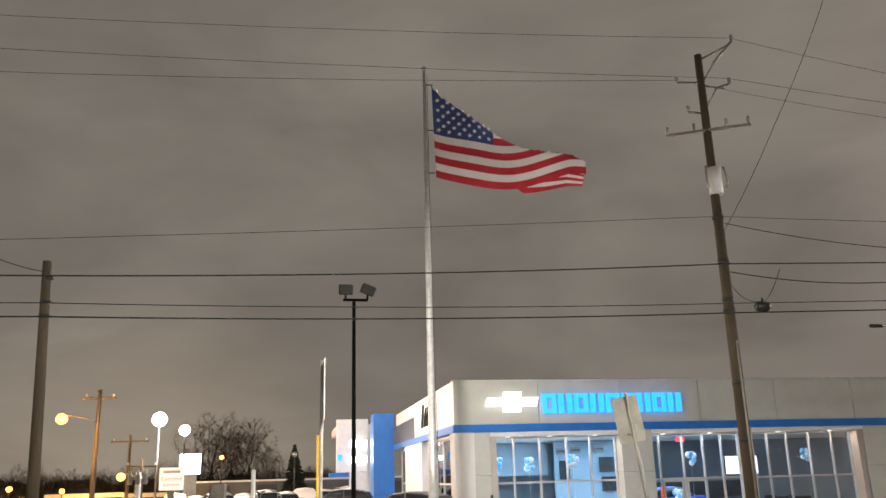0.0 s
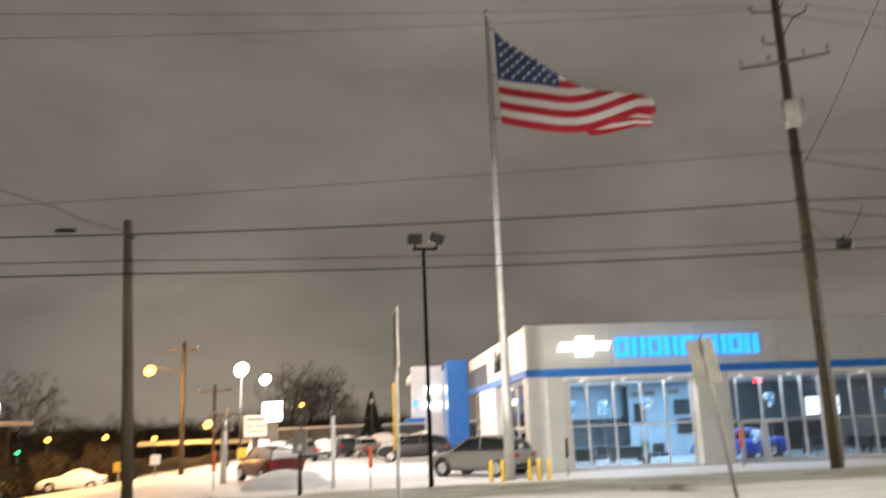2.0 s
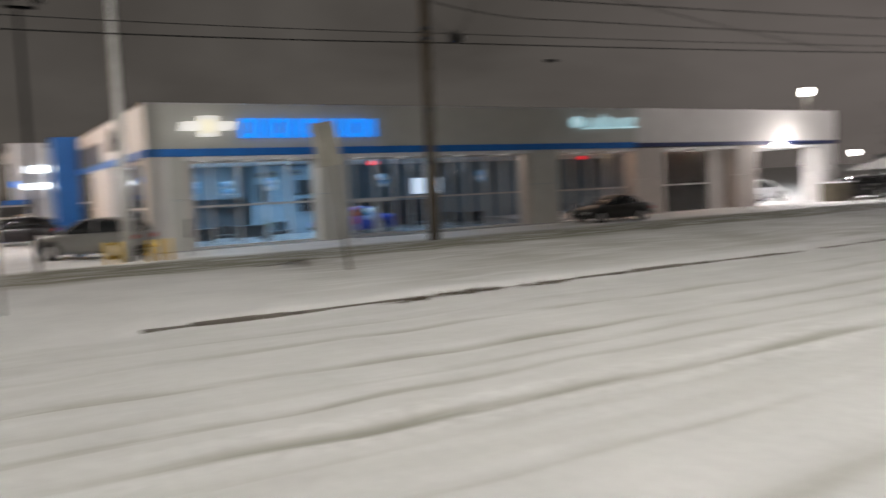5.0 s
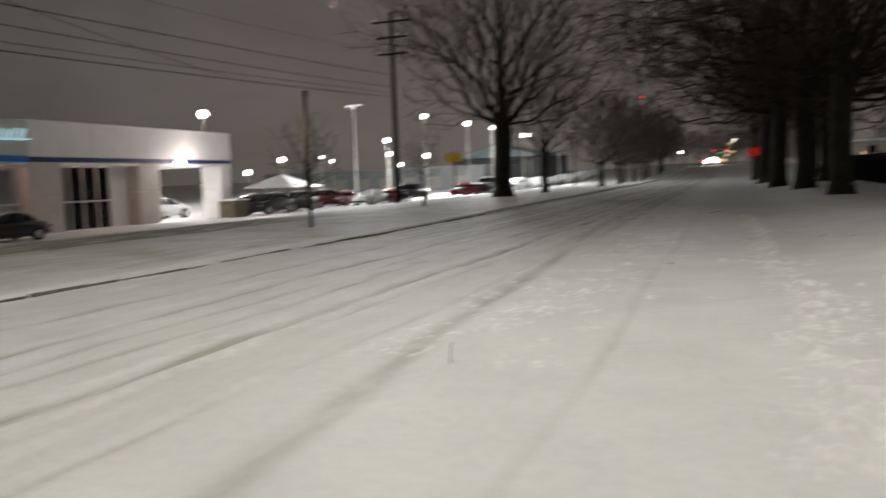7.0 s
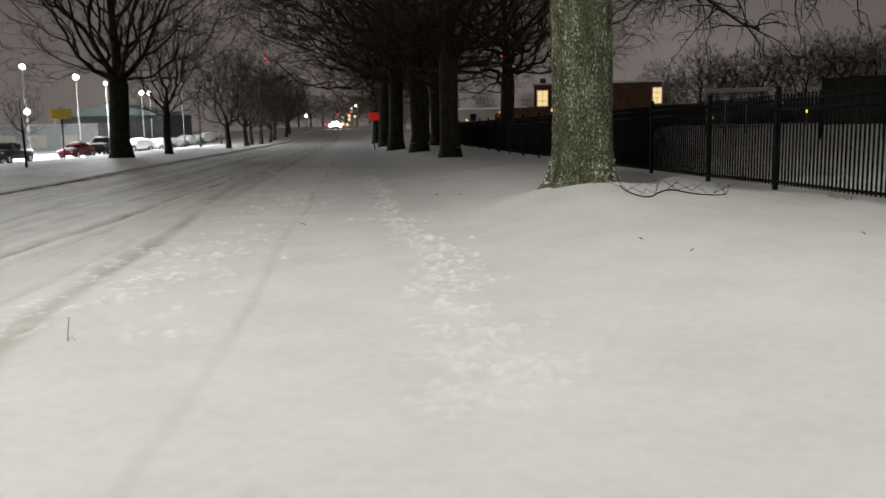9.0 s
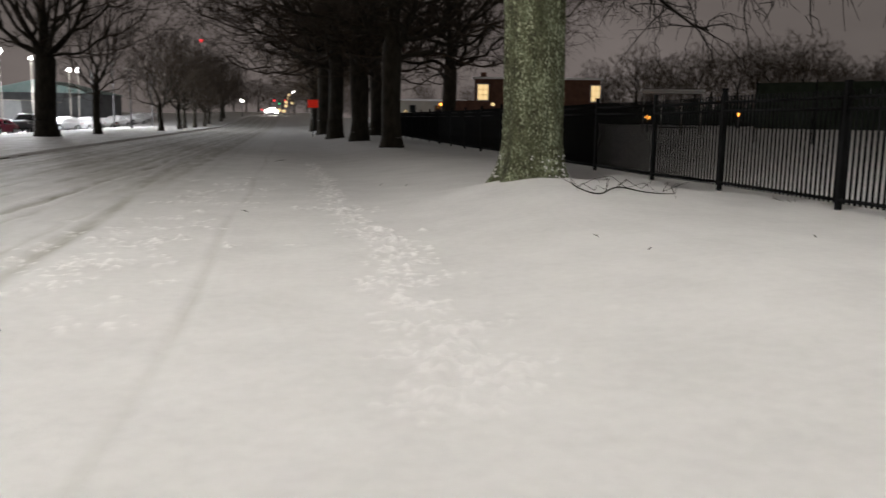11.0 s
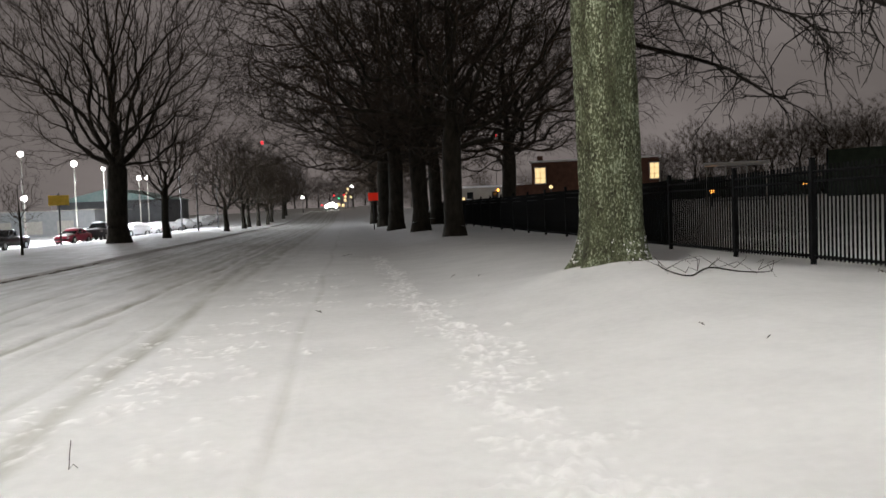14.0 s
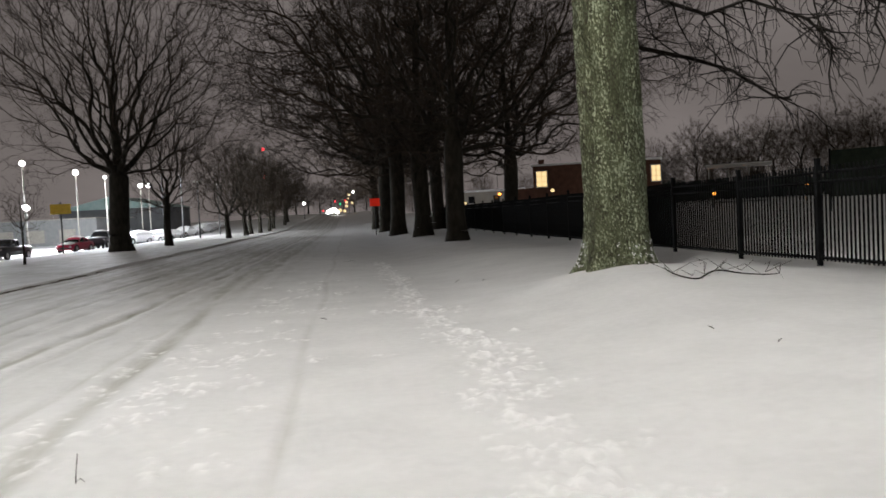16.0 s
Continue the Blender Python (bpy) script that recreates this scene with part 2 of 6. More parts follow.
ALU = node_mat("aluminium_frame", [(0.50, 0.50, 0.50), (0.66, 0.66, 0.66)], 5.0, 0.4, 0.5)
GLASS = glass_mat("shop_glass")
INT_WALL = node_mat("showroom_wall", [(0.24, 0.31, 0.37), (0.32, 0.40, 0.47)], 1.0, 0.8)
INT_FLOOR = node_mat("showroom_tile", [(0.42, 0.43, 0.44), (0.55, 0.56, 0.57)], 2.0, 0.25)
INT_DARK = node_mat("dark_furniture", [(0.015, 0.015, 0.018), (0.04, 0.04, 0.045)], 3.0, 0.5)
RED_CLOTH = node_mat("red_cloth", [(0.42, 0.015, 0.03), (0.55, 0.03, 0.05)], 2.0, 0.85)
WHITE_CLOTH = node_mat("white_cloth", [(0.70, 0.68, 0.66), (0.80, 0.78, 0.76)], 2.0, 0.85)
BLUE_CLOTH = node_mat("blue_cloth", [(0.025, 0.045, 0.15), (0.045, 0.075, 0.22)], 2.0, 0.85)
BRICK_RED = node_mat("brown_brick", [(0.075, 0.035, 0.022), (0.15, 0.07, 0.045)], 2.0, 0.9)
ORANGE = node_mat("orange_plastic", [(0.70, 0.09, 0.02), (0.85, 0.15, 0.04)], 4.0, 0.5)
YELLOW = node_mat("yellow_paint", [(0.62, 0.40, 0.03), (0.78, 0.52, 0.06)], 4.0, 0.5)
KERB_BROWN = node_mat("brown_kerb", [(0.16, 0.10, 0.085), (0.32, 0.24, 0.21)], 3.0, 0.9, bump=0.4, bump_scale=30)
KERB_STONE = node_mat("kerb_concrete", [(0.07, 0.062, 0.052), (0.21, 0.19, 0.165)], 2.0, 0.9, bump=0.5, bump_scale=30)
GLOW_WHITE = glow_mat("lamp_glow", (1.0, 0.96, 0.92), 14)
GLOW_SODIUM = glow_mat("sodium_glow", (1.0, 0.36, 0.05), 5.0)
GLOW_BLUE = glow_mat("sign_blue_glow", (0.01, 0.28, 1.0), 1.0)
GLOW_ICE = glow_mat("sign_ice_glow", (0.55, 0.85, 0.95), 0.7)
GLOW_SIGN = glow_mat("sign_white_glow", (1.0, 0.98, 0.95), 0.62)
GLOW_LIT = glow_mat("lit_sign_glow", (0.85, 0.93, 1.0), 6)
GLOW_WARM = glow_mat("warm_window_glow", (1.0, 0.72, 0.34), 1.1)
GLOW_RED = glow_mat("red_glow", (1.0, 0.03, 0.04), 2.0)
GLOW_GREEN = glow_mat("green_glow", (0.05, 0.9, 0.35), 1.0)

# ---- mesh helpers ----


def part(name, bm, material, parent=None, label=""):
    me = bpy.data.meshes.new(name)
    bm.to_mesh(me)
    bm.free()
    me.materials.append(material)
    ob = new(name, me)
    if parent is not None:
        ob.parent = parent
    if label:
        ob["label"] = label
    return ob


def thing(name, label, category, group="", kind="", at=(0, 0, 0), turn=0):
    ob = new(name)
    ob.matrix_world = pose(*at, 0, 0, turn)
    ob.empty_display_size = 0.1
    return tagged(ob, label, category, group, kind)


def add_box(bm, x0, x1, y0, y1, z0, z1, bevel=0.0):
    r = bmesh.ops.create_cube(bm, size=1.0)
    bmesh.ops.scale(bm, vec=(x1 - x0, y1 - y0, z1 - z0), verts=r["verts"])
    bmesh.ops.translate(bm, vec=((x0 + x1) / 2, (y0 + y1) / 2, (z0 + z1) / 2), verts=r["verts"])
    if bevel:
        es = list({e for v in r["verts"] for e in v.link_edges})
        bmesh.ops.bevel(bm, geom=es, offset=bevel, segments=1, affect="EDGES")
    return bm


def box(x0, x1, y0, y1, z0, z1, bevel=0.0):
    return add_box(bmesh.new(), min(x0, x1), max(x0, x1), min(y0, y1), max(y0, y1), min(z0, z1), max(z0, z1), bevel)


def add_tube(bm, pts, radii, sides=8, caps=True):
    """A tapered tube along points."""
    pts = [Vector(p) for p in pts]
    rings = []
    for i, p in enumerate(pts):
        d = (pts[min(i + 1, len(pts) - 1)] - pts[max(i - 1, 0)]).normalized()
        a = d.cross(Vector((0.13, 0.31, 0.94)) if abs(d.z) < 0.8 else Vector((1, 0.2, 0))).normalized()
        b = d.cross(a)
        r = radii[i] if hasattr(radii, "__len__") else radii
        rings.append([bm.verts.new(p + (a * math.cos(q) + b * math.sin(q)) * r) for q in (2 * math.pi * k / sides for k in range(sides))])
    for u, v in zip(rings, rings[1:]):
        for k in range(sides):
            f = bm.faces.new((u[k], u[(k + 1) % sides], v[(k + 1) % sides], v[k]))
            f.smooth = True
    if caps:
        bm.faces.new(rings[0][::-1])
        bm.faces.new(rings[-1])
    return bm


def tube(pts, radii, sides=8):
    return add_tube(bmesh.new(), pts, radii, sides)


def ball(c, r, sub=2, squash=1.0):
    bm = bmesh.new()
    bmesh.ops.create_icosphere(bm, subdivisions=sub, radius=r)
    bmesh.ops.scale(bm, vec=(1, 1, squash), verts=bm.verts)
    bmesh.ops.translate(bm, vec=c, verts=bm.verts)
    for f in bm.faces:
        f.smooth = True
    return bm


def smooth(a, b, v):
    u = np.clip((v - a) / (b - a), 0, 1)
    return u * u * (3 - 2 * u)


# ---- ground ----
KERB_X = -9.85


def wobble(x, y, f, s):
    return np.sin(x * f + 1.7 * np.sin(y * f * 0.73 + s)) * np.sin(y * f * 1.13 + 1.3 * np.sin(x * f * 0.61 + 2 * s))


def height(x, y):
    """The snow's level: road, verge, lot, bank, field."""
    x, y = np.asarray(x, float), np.asarray(y, float)
    z = 0.10 * smooth(KERB_X + 0.06, KERB_X - 0.10, x) * smooth(0.0, 1.2, y)
    z = z + 0.07 * smooth(KERB_X - 0.4, KERB_X - 1.6, x) * smooth(1.2, 0.0, y) * smooth(-4.2, -2.2, y)
    z = z - 0.80 * smooth(-17.5, -33.0, x)
    z = z - 0.115 * np.clip(-13 - y, 0, 60) * smooth(-18, -40, x)
    z = z - 0.05 * np.clip(-10.5 - y, 0, 5) * smooth(-30, -46, x)
    r = np.hypot(x, y)
    z = z + 0.28 * smooth(1.6, 5.2, x) + 0.29 * np.exp(-(((x - 4.9) / np.where(x < 4.9, 1.9, 2.4)) ** 2 + ((y - 14.3) / np.where(y > 14.3, 1.5, 3.0)) ** 2))
    z = z + 0.018 * np.clip(r - 15, 0, 130) * smooth(9.2, 16, x) * smooth(-5, 10, y)
    z = z + (0.0045 * np.clip(y - 25, 0, 140) + 0.025 * np.clip(y - 130, 0, 140)) * smooth(16, 9, x)
    z = z + 0.02 * wobble(x, y, 0.5, 1.0) + 0.012 * wobble(x, y, 1.7, 2.0) * smooth(60, 20, r)
    return z


RUTS = [  # (x at y=0, x at y=25, half width, depth, slush)
    (-0.62, -0.66, 0.055, 0.012, 0.14), (-2.02, -3.35, 0.15, 0.024, 0.40), (-4.5, -4.15, 0.13, 0.030, 0.52), (-4.05, -3.75, 0.07, 0.014, 0.26),
    (-5.24, -5.24, 0.10, 0.016, 0.40), (-5.75, -5.9, 0.08, 0.014, 0.30), (-6.5, -6.5, 0.12, 0.024, 0.46), (-7.8, -7.7, 0.13, 0.018, 0.38), (-3.15, -2.75, 0.08, 0.012, 0.24), (-8.6, -8.5, 0.10, 0.010, 0.22)]


def build_ground():
    def lines(spans):
        out = [spans[0][0]]
        for a, b, step in spans:
            out += list(np.linspace(a, b, max(1, round((b - a) / step)) + 1)[1:])
        return np.array(out)
    xs = lines([(-1500, -300, 150), (-300, -80, 20), (-80, -26, 2.0), (-26, -10.2, 0.5), (-10.2, -2.6, 0.07), (-2.6, 2.0, 0.045), (2.0, 2.2, 0.1), (2.2, 12, 0.22), (12, 60, 2.0), (60, 240, 15), (240, 1500, 140)])
    ys = lines([(-1500, -200, 130), (-200, -40, 10), (-40, -8, 1.2), (-8, 2, 0.16), (2, 14, 0.07), (14, 22, 0.14), (22, 40, 0.3), (40, 160, 2.0), (160, 400, 12), (400, 1500, 140)])
    X, Y = np.meshgrid(xs, ys)
    Z = height(X, Y)
    S = np.zeros_like(X)
    K = np.zeros_like(X)
    road = smooth(KERB_X, KERB_X + 0.5, X) * smooth(0.9, -0.6, X)
    for x0, x1, w, deep, slush in RUTS:
        c = x0 + (x1 - x0) * np.clip(Y / 25, -0.4, 1.15) + 0.06 * np.sin(Y * 0.55 + x0 * 3)
        q = np.exp(-((X - c) / w) ** 2)
        worn = 0.7 + 0.3 * np.sin(Y * 0.9 + x0 * 7) * np.sin(Y * 0.37 + x0)
        Z -= deep * q * worn
        Z += 0.5 * deep * (np.exp(-((X - c - 2.0 * w) / w) ** 2) + np.exp(-((X - c + 2.0 * w) / w) ** 2)) * worn
        S = np.maximum(S, np.minimum(1.0, 1.7 * slush) * q * worn)
        K = np.maximum(K, 0.32 * worn * (np.exp(-((X - c - 2.0 * w) / w) ** 2) + np.exp(-((X - c + 2.0 * w) / w) ** 2)) * (deep > 0.025))
    # trampled lane further up the road, dirtier
    S = np.maximum(S, (0.46 + 0.26 * np.sin(X * 3.3 + 0.02 * Y) * np.sin(X * 7.1)) * road * smooth(8, 32, Y) * smooth(-1.2, -3.2, X))
    S = np.maximum(S, (0.36 + 0.14 * wobble(X, Y, 0.9, 3.0)) * smooth(KERB_X - 0.15, KERB_X - 0.6, X) * smooth(-17.6, -16.6, X) * smooth(1, 6, Y))
    S = np.maximum(S, 0.15 * road * smooth(-2.4, -3.6, X))
    # grey trodden strip between verge and lot
    S = np.maximum(S, 0.92 * smooth(-16.2, -17.2, X) * smooth(-31, -29.5, X) * smooth(-30, -10, Y) * smooth(40, 30, Y))
    # footprints
    rng = np.random.RandomState(4)
    # a main trodden line, and scattered steps on the road side
    line_y = (4.2, 4.8, 5.3, 6.7, 8.2, 9.8, 11.0, 13.4, 19.4, 30.0)
    line_x = (1.28, 1.36, 1.28, 1.22, 1.48, 1.54, 1.42, 1.16, 1.10, 0.95)
    for n, spread, y0, y1, main in ((230, 0.145, 3.4, 30.0, True), (110, 0.55, 5.5, 22.0, False), (24, 0.5, 7.0, 15.0, True)):
        for k in range(n):
            fy = y0 + (y1 - y0) * rng.rand() ** (1.5 if main else 1.2)
            mid = np.interp(fy, line_y, line_x) if main else -1.75 + 0.045 * (fy - 8)
            fx = mid + rng.randn() * spread * (1 + 0.5 * float(smooth(8, 5, fy)))
            i0, i1 = np.searchsorted(xs, (fx - 0.5, fx + 0.5))
            j0, j1 = np.searchsorted(ys, (fy - 0.8, fy + 0.8))
            h = rng.uniform(0.008, 0.022)
            big = 1.0 + 0.9 * float(smooth(12, 20, fy))
            for lump in range(8):
                lx, ly = fx + rng.randn() * 0.09, fy + rng.randn() * 0.11
                d = ((X[j0:j1, i0:i1] - lx) / rng.uniform(0.032, 0.055)) ** 2 + ((Y[j0:j1, i0:i1] - ly) / (rng.uniform(0.045, 0.075) * big)) ** 2
                e = np.exp(-d)
                Z[j0:j1, i0:i1] += h * e * (-1.3 if lump < 2 else 0.9)
                if lump >= 2:
                    K[j0:j1, i0:i1] = np.maximum(K[j0:j1, i0:i1], (0.50 + 0.40 * rng.rand() + 0.25 * float(smooth(6, 11, fy))) * (0.45 + 0.55 * float(smooth(3.5, 8.0, fy))) * smooth(0.15, 0.8, e))
    nz = np.array([noise.noise((x * 2.3, y * 1.1, 0.3)) for x, y in zip(X.ravel(), Y.ravel())]).reshape(X.shape)
    Z += 0.012 * nz * (np.hypot(X, Y) < 45)
    ny, nx = X.shape
    idx = np.arange(nx * ny).reshape(ny, nx)
    faces = np.stack([idx[:-1, :-1], idx[:-1, 1:], idx[1:, 1:], idx[1:, :-1]], -1).reshape(-1, 4)
    me = bpy.data.meshes.new("ground")
    me.from_pydata(np.stack([X, Y, Z], -1).reshape(-1, 3).tolist(), [], faces.tolist())
    a = me.attributes.new("slush", "FLOAT", "POINT")
    a.data.foreach_set("value", S.ravel().astype(np.float32))
    a = me.attributes.new("churn", "FLOAT", "POINT")
    a.data.foreach_set("value", np.clip(K, 0, 1).ravel().astype(np.float32))
    me.polygons.foreach_set("use_smooth", [True] * len(me.polygons))
    me.materials.append(SNOW)
    return tagged(new("ground", me), "snow-covered road, verge and field with tyre ruts and footprints", "ground", kind="structure")


build_ground()


def gz(x, y):
    return float(height(x, y))


def build_kerb():
    rng = random.Random(3)
    bm = bmesh.new()
    y = 0.6
    while y < 46:
        n = rng.uniform(0.35, 1.3)
        z = gz(KERB_X - 0.3, y + n / 2)
        add_box(bm, KERB_X - 0.06, KERB_X + 0.045 + rng.uniform(-0.01, 0.008), y, y + n - (0.01 if y < 6 else rng.choice((0.01, 0.01, 0.06))), -0.1, 0.046 + 0.6 * (z - 0.1) - rng.uniform(-0.014, 0.024), 0.015)
        y += n
    k = part("kerb", bm, KERB_STONE)
    tagged(k, "dark wet concrete kerb edge half buried in snow", "kerb", kind="structure")
    pts = [(-11.5 + 1.55 * math.sin(a) * 0.95, -3.3 + 1.55 * (1 - math.cos(a)) * 0.8, 0.035) for a in (i * 0.11 for i in range(14))]
    k2 = part("kerb_nose", tube(pts, [0.010 + 0.013 * math.sin(i * 0.22) for i in range(14)], 8), KERB_BROWN)
    tagged(k2, "curved kerb nose of a snowy drive entrance", "kerb", kind="structure")


build_kerb()

# ---- dealership ----
FX, LOT, ROOF = -36.5, -0.74, 5.75


def build_dealership():
    home = thing("dealership", "long single-storey car showroom with grey panels and a blue stripe", "building")
    back = FX - 13.0
    # fascia over the windows, in panels with open joints
    y = 6.05
    for w in (4.0, 4.0, 4.0, 4.0, 4.2, 4.2, 4.2):
        part("fascia_panel", box(FX - 0.25, FX, y + 0.008, y + w - 0.008, 3.80, ROOF, 0.01), PANEL_GREY, home)
        y += w
    y = 34.65
    for w in (4.9, 4.9, 4.9, 4.95):
        part("fascia_panel", box(FX - 0.25, FX, y + 0.008, y + w - 0.008, 3.75, ROOF + 0.1, 0.01), PANEL_WHITE, home)
        y += w
    part("stripe", box(FX - 0.2, FX + 0.05, 6.0, 34.6, 3.46, 3.80, 0.01), BLUE_PANEL, home, "glossy blue stripe along the facade")
    part("stripe", box(FX - 0.2, FX + 0.05, 34.6, 54.3, 3.50, 3.75, 0.01), NAVY_PANEL, home, "dark blue stripe along the facade")
    part("soffit", box(FX - 1.0, FX - 0.03, 7.7, 54.2, 3.27, 3.458), WHITE_PAINT, home)
    part("roof", box(back - 6, FX - 0.26, 6.3, 54.2, ROOF - 0.5, ROOF - 0.2), SNOW_CAP, home, "flat roof under snow")
    part("parapet_cap", box(FX - 0.34, FX + 0.03, 6.0, 34.6, ROOF, ROOF + 0.06, 0.01), ALU, home)
    part("back_wall", box(back - 0.2, back, 6.3, 43.0, LOT, ROOF - 0.5), INT_WALL, home)
    part("ceiling", box(back, FX - 0.9, 6.3, 43.0, 3.35, 3.45), WHITE_PAINT, home)
    part("showroom_floor", box(back, FX + 0.6, 6.2, 43.4, LOT - 0.3, LOT + 0.06), INT_FLOOR, home, "pale polished tile floor")
    # columns
    for y0, y1, mat, deep in ((6.05, 7.7, PANEL_GREY, 1.1), (13.95, 15.5, PANEL_GREY, 1.0), (20.22, 20.62, PANEL_TAUPE, 0.8), (26.6, 28.6, PANEL_GREY, 1.0),
                              (34.5, 37.0, PANEL_TAUPE, 1.0), (43.6, 45.7, PANEL_TAUPE, 1.6), (52.9, 54.2, PANEL_WHITE, 1.8)):
        for z0, z1 in ((LOT, 1.55), (1.57, 3.46)):
            part("column_panel", box(FX - deep, FX - 0.02, y0, y1, z0, z1, 0.012), mat, home)
    part("column_panel", box(FX - 1.6, FX - 0.9, 41.6, 43.55, LOT, 3.4, 0.01), PANEL_WHITE, home)
    for y0 in (7.72, 26.28):
        part("jamb", box(FX - 0.9, FX - 0.1, y0, y0 + 0.28, LOT, 3.27, 0.01), PANEL_TAUPE, home)
    # glazed bays
    bays = [(8.0, 13.9, (8.95, 10.2, 11.5, 12.65), 1.21), (15.55, 20.2, (16.1, 17.3, 18.35, 19.3), 1.18), (20.7, 26.3, (21.76, 22.81, 24.02, 25.26), 1.15),
            (28.65, 34.45, (30.1, 31.5, 32.9), 1.1), (37.1, 41.6, (38.2, 39.3, 40.5), 1.1)]
    for y0, y1, mids, tr in bays:
        gx = FX - 0.75
        edges = [y0, *mids, y1]
        win = part("window", box(gx - 0.07, gx + 0.07, y0, y1, LOT + 0.055, LOT + 0.145, 0.01), ALU, home, "aluminium shopfront window")
        for y in edges:
            part("mullion", box(gx - 0.06, gx + 0.06, y - 0.04, y + 0.04, LOT + 0.145, 3.27), ALU, win)
        for z in (tr, 3.22):
            part("transom", box(gx - 0.05, gx + 0.05, y0, y1, z - 0.045, z + 0.045), ALU, win)
        for a, b in zip(edges, edges[1:]):
            for z0, z1 in ((LOT + 0.145, tr - 0.045), (tr + 0.045, 3.175)):
                p = part("pane", box(gx - 0.006, gx + 0.006, a + 0.04, b - 0.04, z0, z1), GLASS, win)
                p.visible_shadow = False
        if y0 == 15.55:
            for a in (16.14, 17.34):
                bm = bmesh.new()
                for q in (a, a + 0.95):
                    add_box(bm, gx + 0.06, gx + 0.12, q, q + 0.09, LOT + 0.1, tr - 0.05)
                for z in (LOT + 0.1, tr - 0.14):
                    add_box(bm, gx + 0.06, gx + 0.12, a + 0.09, a + 0.95, z, z + 0.10)
                d = part("door", bm, ALU, home, "aluminium framed glass entrance door")
                part("handle", tube([(gx + 0.2, a + 0.85, 0.0), (gx + 0.2, a + 0.85, 0.7)], 0.02), ALU, d)
    # downlights under the soffit
    for y in (8.6, 10.6, 12.8, 16.2, 18.6, 22.2, 25.0, 30.2, 33.0, 38.4, 40.6):
        part("downlight", tube([(FX - 0.35, y, 3.262), (FX - 0.35, y, 3.22)], 0.11, 12), GLOW_SIGN, home, "lit recessed downlight")
    # south side: white fascia, stripe, columns and glass
    sy = 6.05
    x = FX
    for i, w in enumerate((0.7, 5.6, 5.8)):
        part("fascia_panel", box(x - w + 0.01, x - 0.01, sy, sy + 0.25, 3.80, ROOF + 0.02, 0.01), PANEL_WHITE, home)
        x -= w
    part("fascia_panel", box(x - 8.6, x - 0.01, sy + 0.02, sy + 0.25, 3.80, 5.0, 0.01), DARK_PANEL, home, "dark panel beside the tower")
    part("fascia_panel", box(x - 8.6, x - 0.01, sy, sy + 0.25, 5.02, ROOF + 0.02, 0.01), PANEL_WHITE, home)
    part("stripe", box(-58, FX + 0.05, sy - 0.05, sy + 0.2, 3.46, 3.80, 0.01), BLUE_PANEL, home)
    for x0, x1 in ((-37.6, FX), (-53.0, -46.2)):
        part("column_panel", box(x0, x1, sy + 0.02, sy + 0.9, LOT, 3.46, 0.012), PANEL_WHITE, home)
    for x0, x1 in ((-46.2, -37.6), (-58.0, -53.0)):
        n = 4 if x1 - x0 > 6 else 2
        win = part("window", box(x0, x1, sy + 0.44, sy + 0.58, LOT, LOT + 0.12, 0.01), ALU, home, "aluminium shopfront window")
        for i in range(n + 1):
            q = x0 + (x1 - x0) * i / n
            part("mullion", box(q - 0.05, q + 0.05, sy + 0.45, sy + 0.57, LOT + 0.12, 3.4), ALU, win)
        for z in (1.2, 3.35):
            part("transom", box(x0, x1, sy + 0.46, sy + 0.56, z - 0.05, z + 0.05), ALU, win)
        for i in range(n):
            p = part("pane", box(x0 + (x1 - x0) * i / n + 0.05, x0 + (x1 - x0) * (i + 1) / n - 0.05, sy + 0.5, sy + 0.512, LOT + 0.1, 3.3), GLASS, win)
            p.visible_shadow = False
    # blue tower and the lit service entrance
    part("tower", box(-60.2, -58.0, 4.55, 6.0, LOT, 5.95, 0.02), BLUE_PANEL, home, "tall blue portal pier")
    part("portal_wall", box(-71.0, -62.2, 4.5, 5.6, LOT, 5.5, 0.02), WHITE_PAINT, home)
    part("portal_front", box(-62.2, -61.8, 2.2, 4.53, 2.05, 5.85, 0.02), WHITE_PAINT, home, "white panel of the service portal")
    part("portal_pier", box(-62.2, -61.8, 3.15, 4.53, LOT, 2.04, 0.02), WHITE_PAINT, home)
    part("portal_roof", box(-71.0, -62.2, 2.3, 4.5, 4.9, 5.5, 0.02), WHITE_PAINT, home)
    part("canopy_band", box(-62.6, -61.4, 1.7, 3.1, 1.72, 2.03, 0.02), BLUE_PANEL, home, "blue edge of the portal canopy")
    part("sign_bar", box(-61.8, -61.7, 3.2, 4.4, 3.85, 4.3, 0.02), GLOW_LIT, home, "lit white service sign")
    part("sign_bar", box(-61.8, -61.7, 3.0, 4.4, 2.75, 3.1, 0.02), GLOW_LIT, home, "lit white service sign")
    part("sign_bar", box(-61.8, -61.7, 2.3, 2.6, 2.9, 3.3, 0.02), GLOW_BLUE, home, "small blue lit sign")
    # porch back and roof underside
    part("porch_ceiling", box(FX - 9, FX - 0.9, 43.6, 54.2, 3.3, 3.45), WHITE_PAINT, home)
    part("porch_column", box(FX - 9.4, FX - 8.2, 51.8, 54.2, LOT, 3.3, 0.02), PANEL_WHITE, home)
    part("side_fascia", box(FX - 9, FX - 0.26, 54.0, 54.2, 3.46, ROOF + 0.1), PANEL_WHITE, home)
    part("side_fascia", box(FX - 9.2, FX - 9, 43.0, 54.2, 3.3, ROOF + 0.1), PANEL_WHITE, home)
    part("side_wall", box(back, FX - 1.6, 42.9, 43.1, LOT, ROOF), PANEL_WHITE, home)
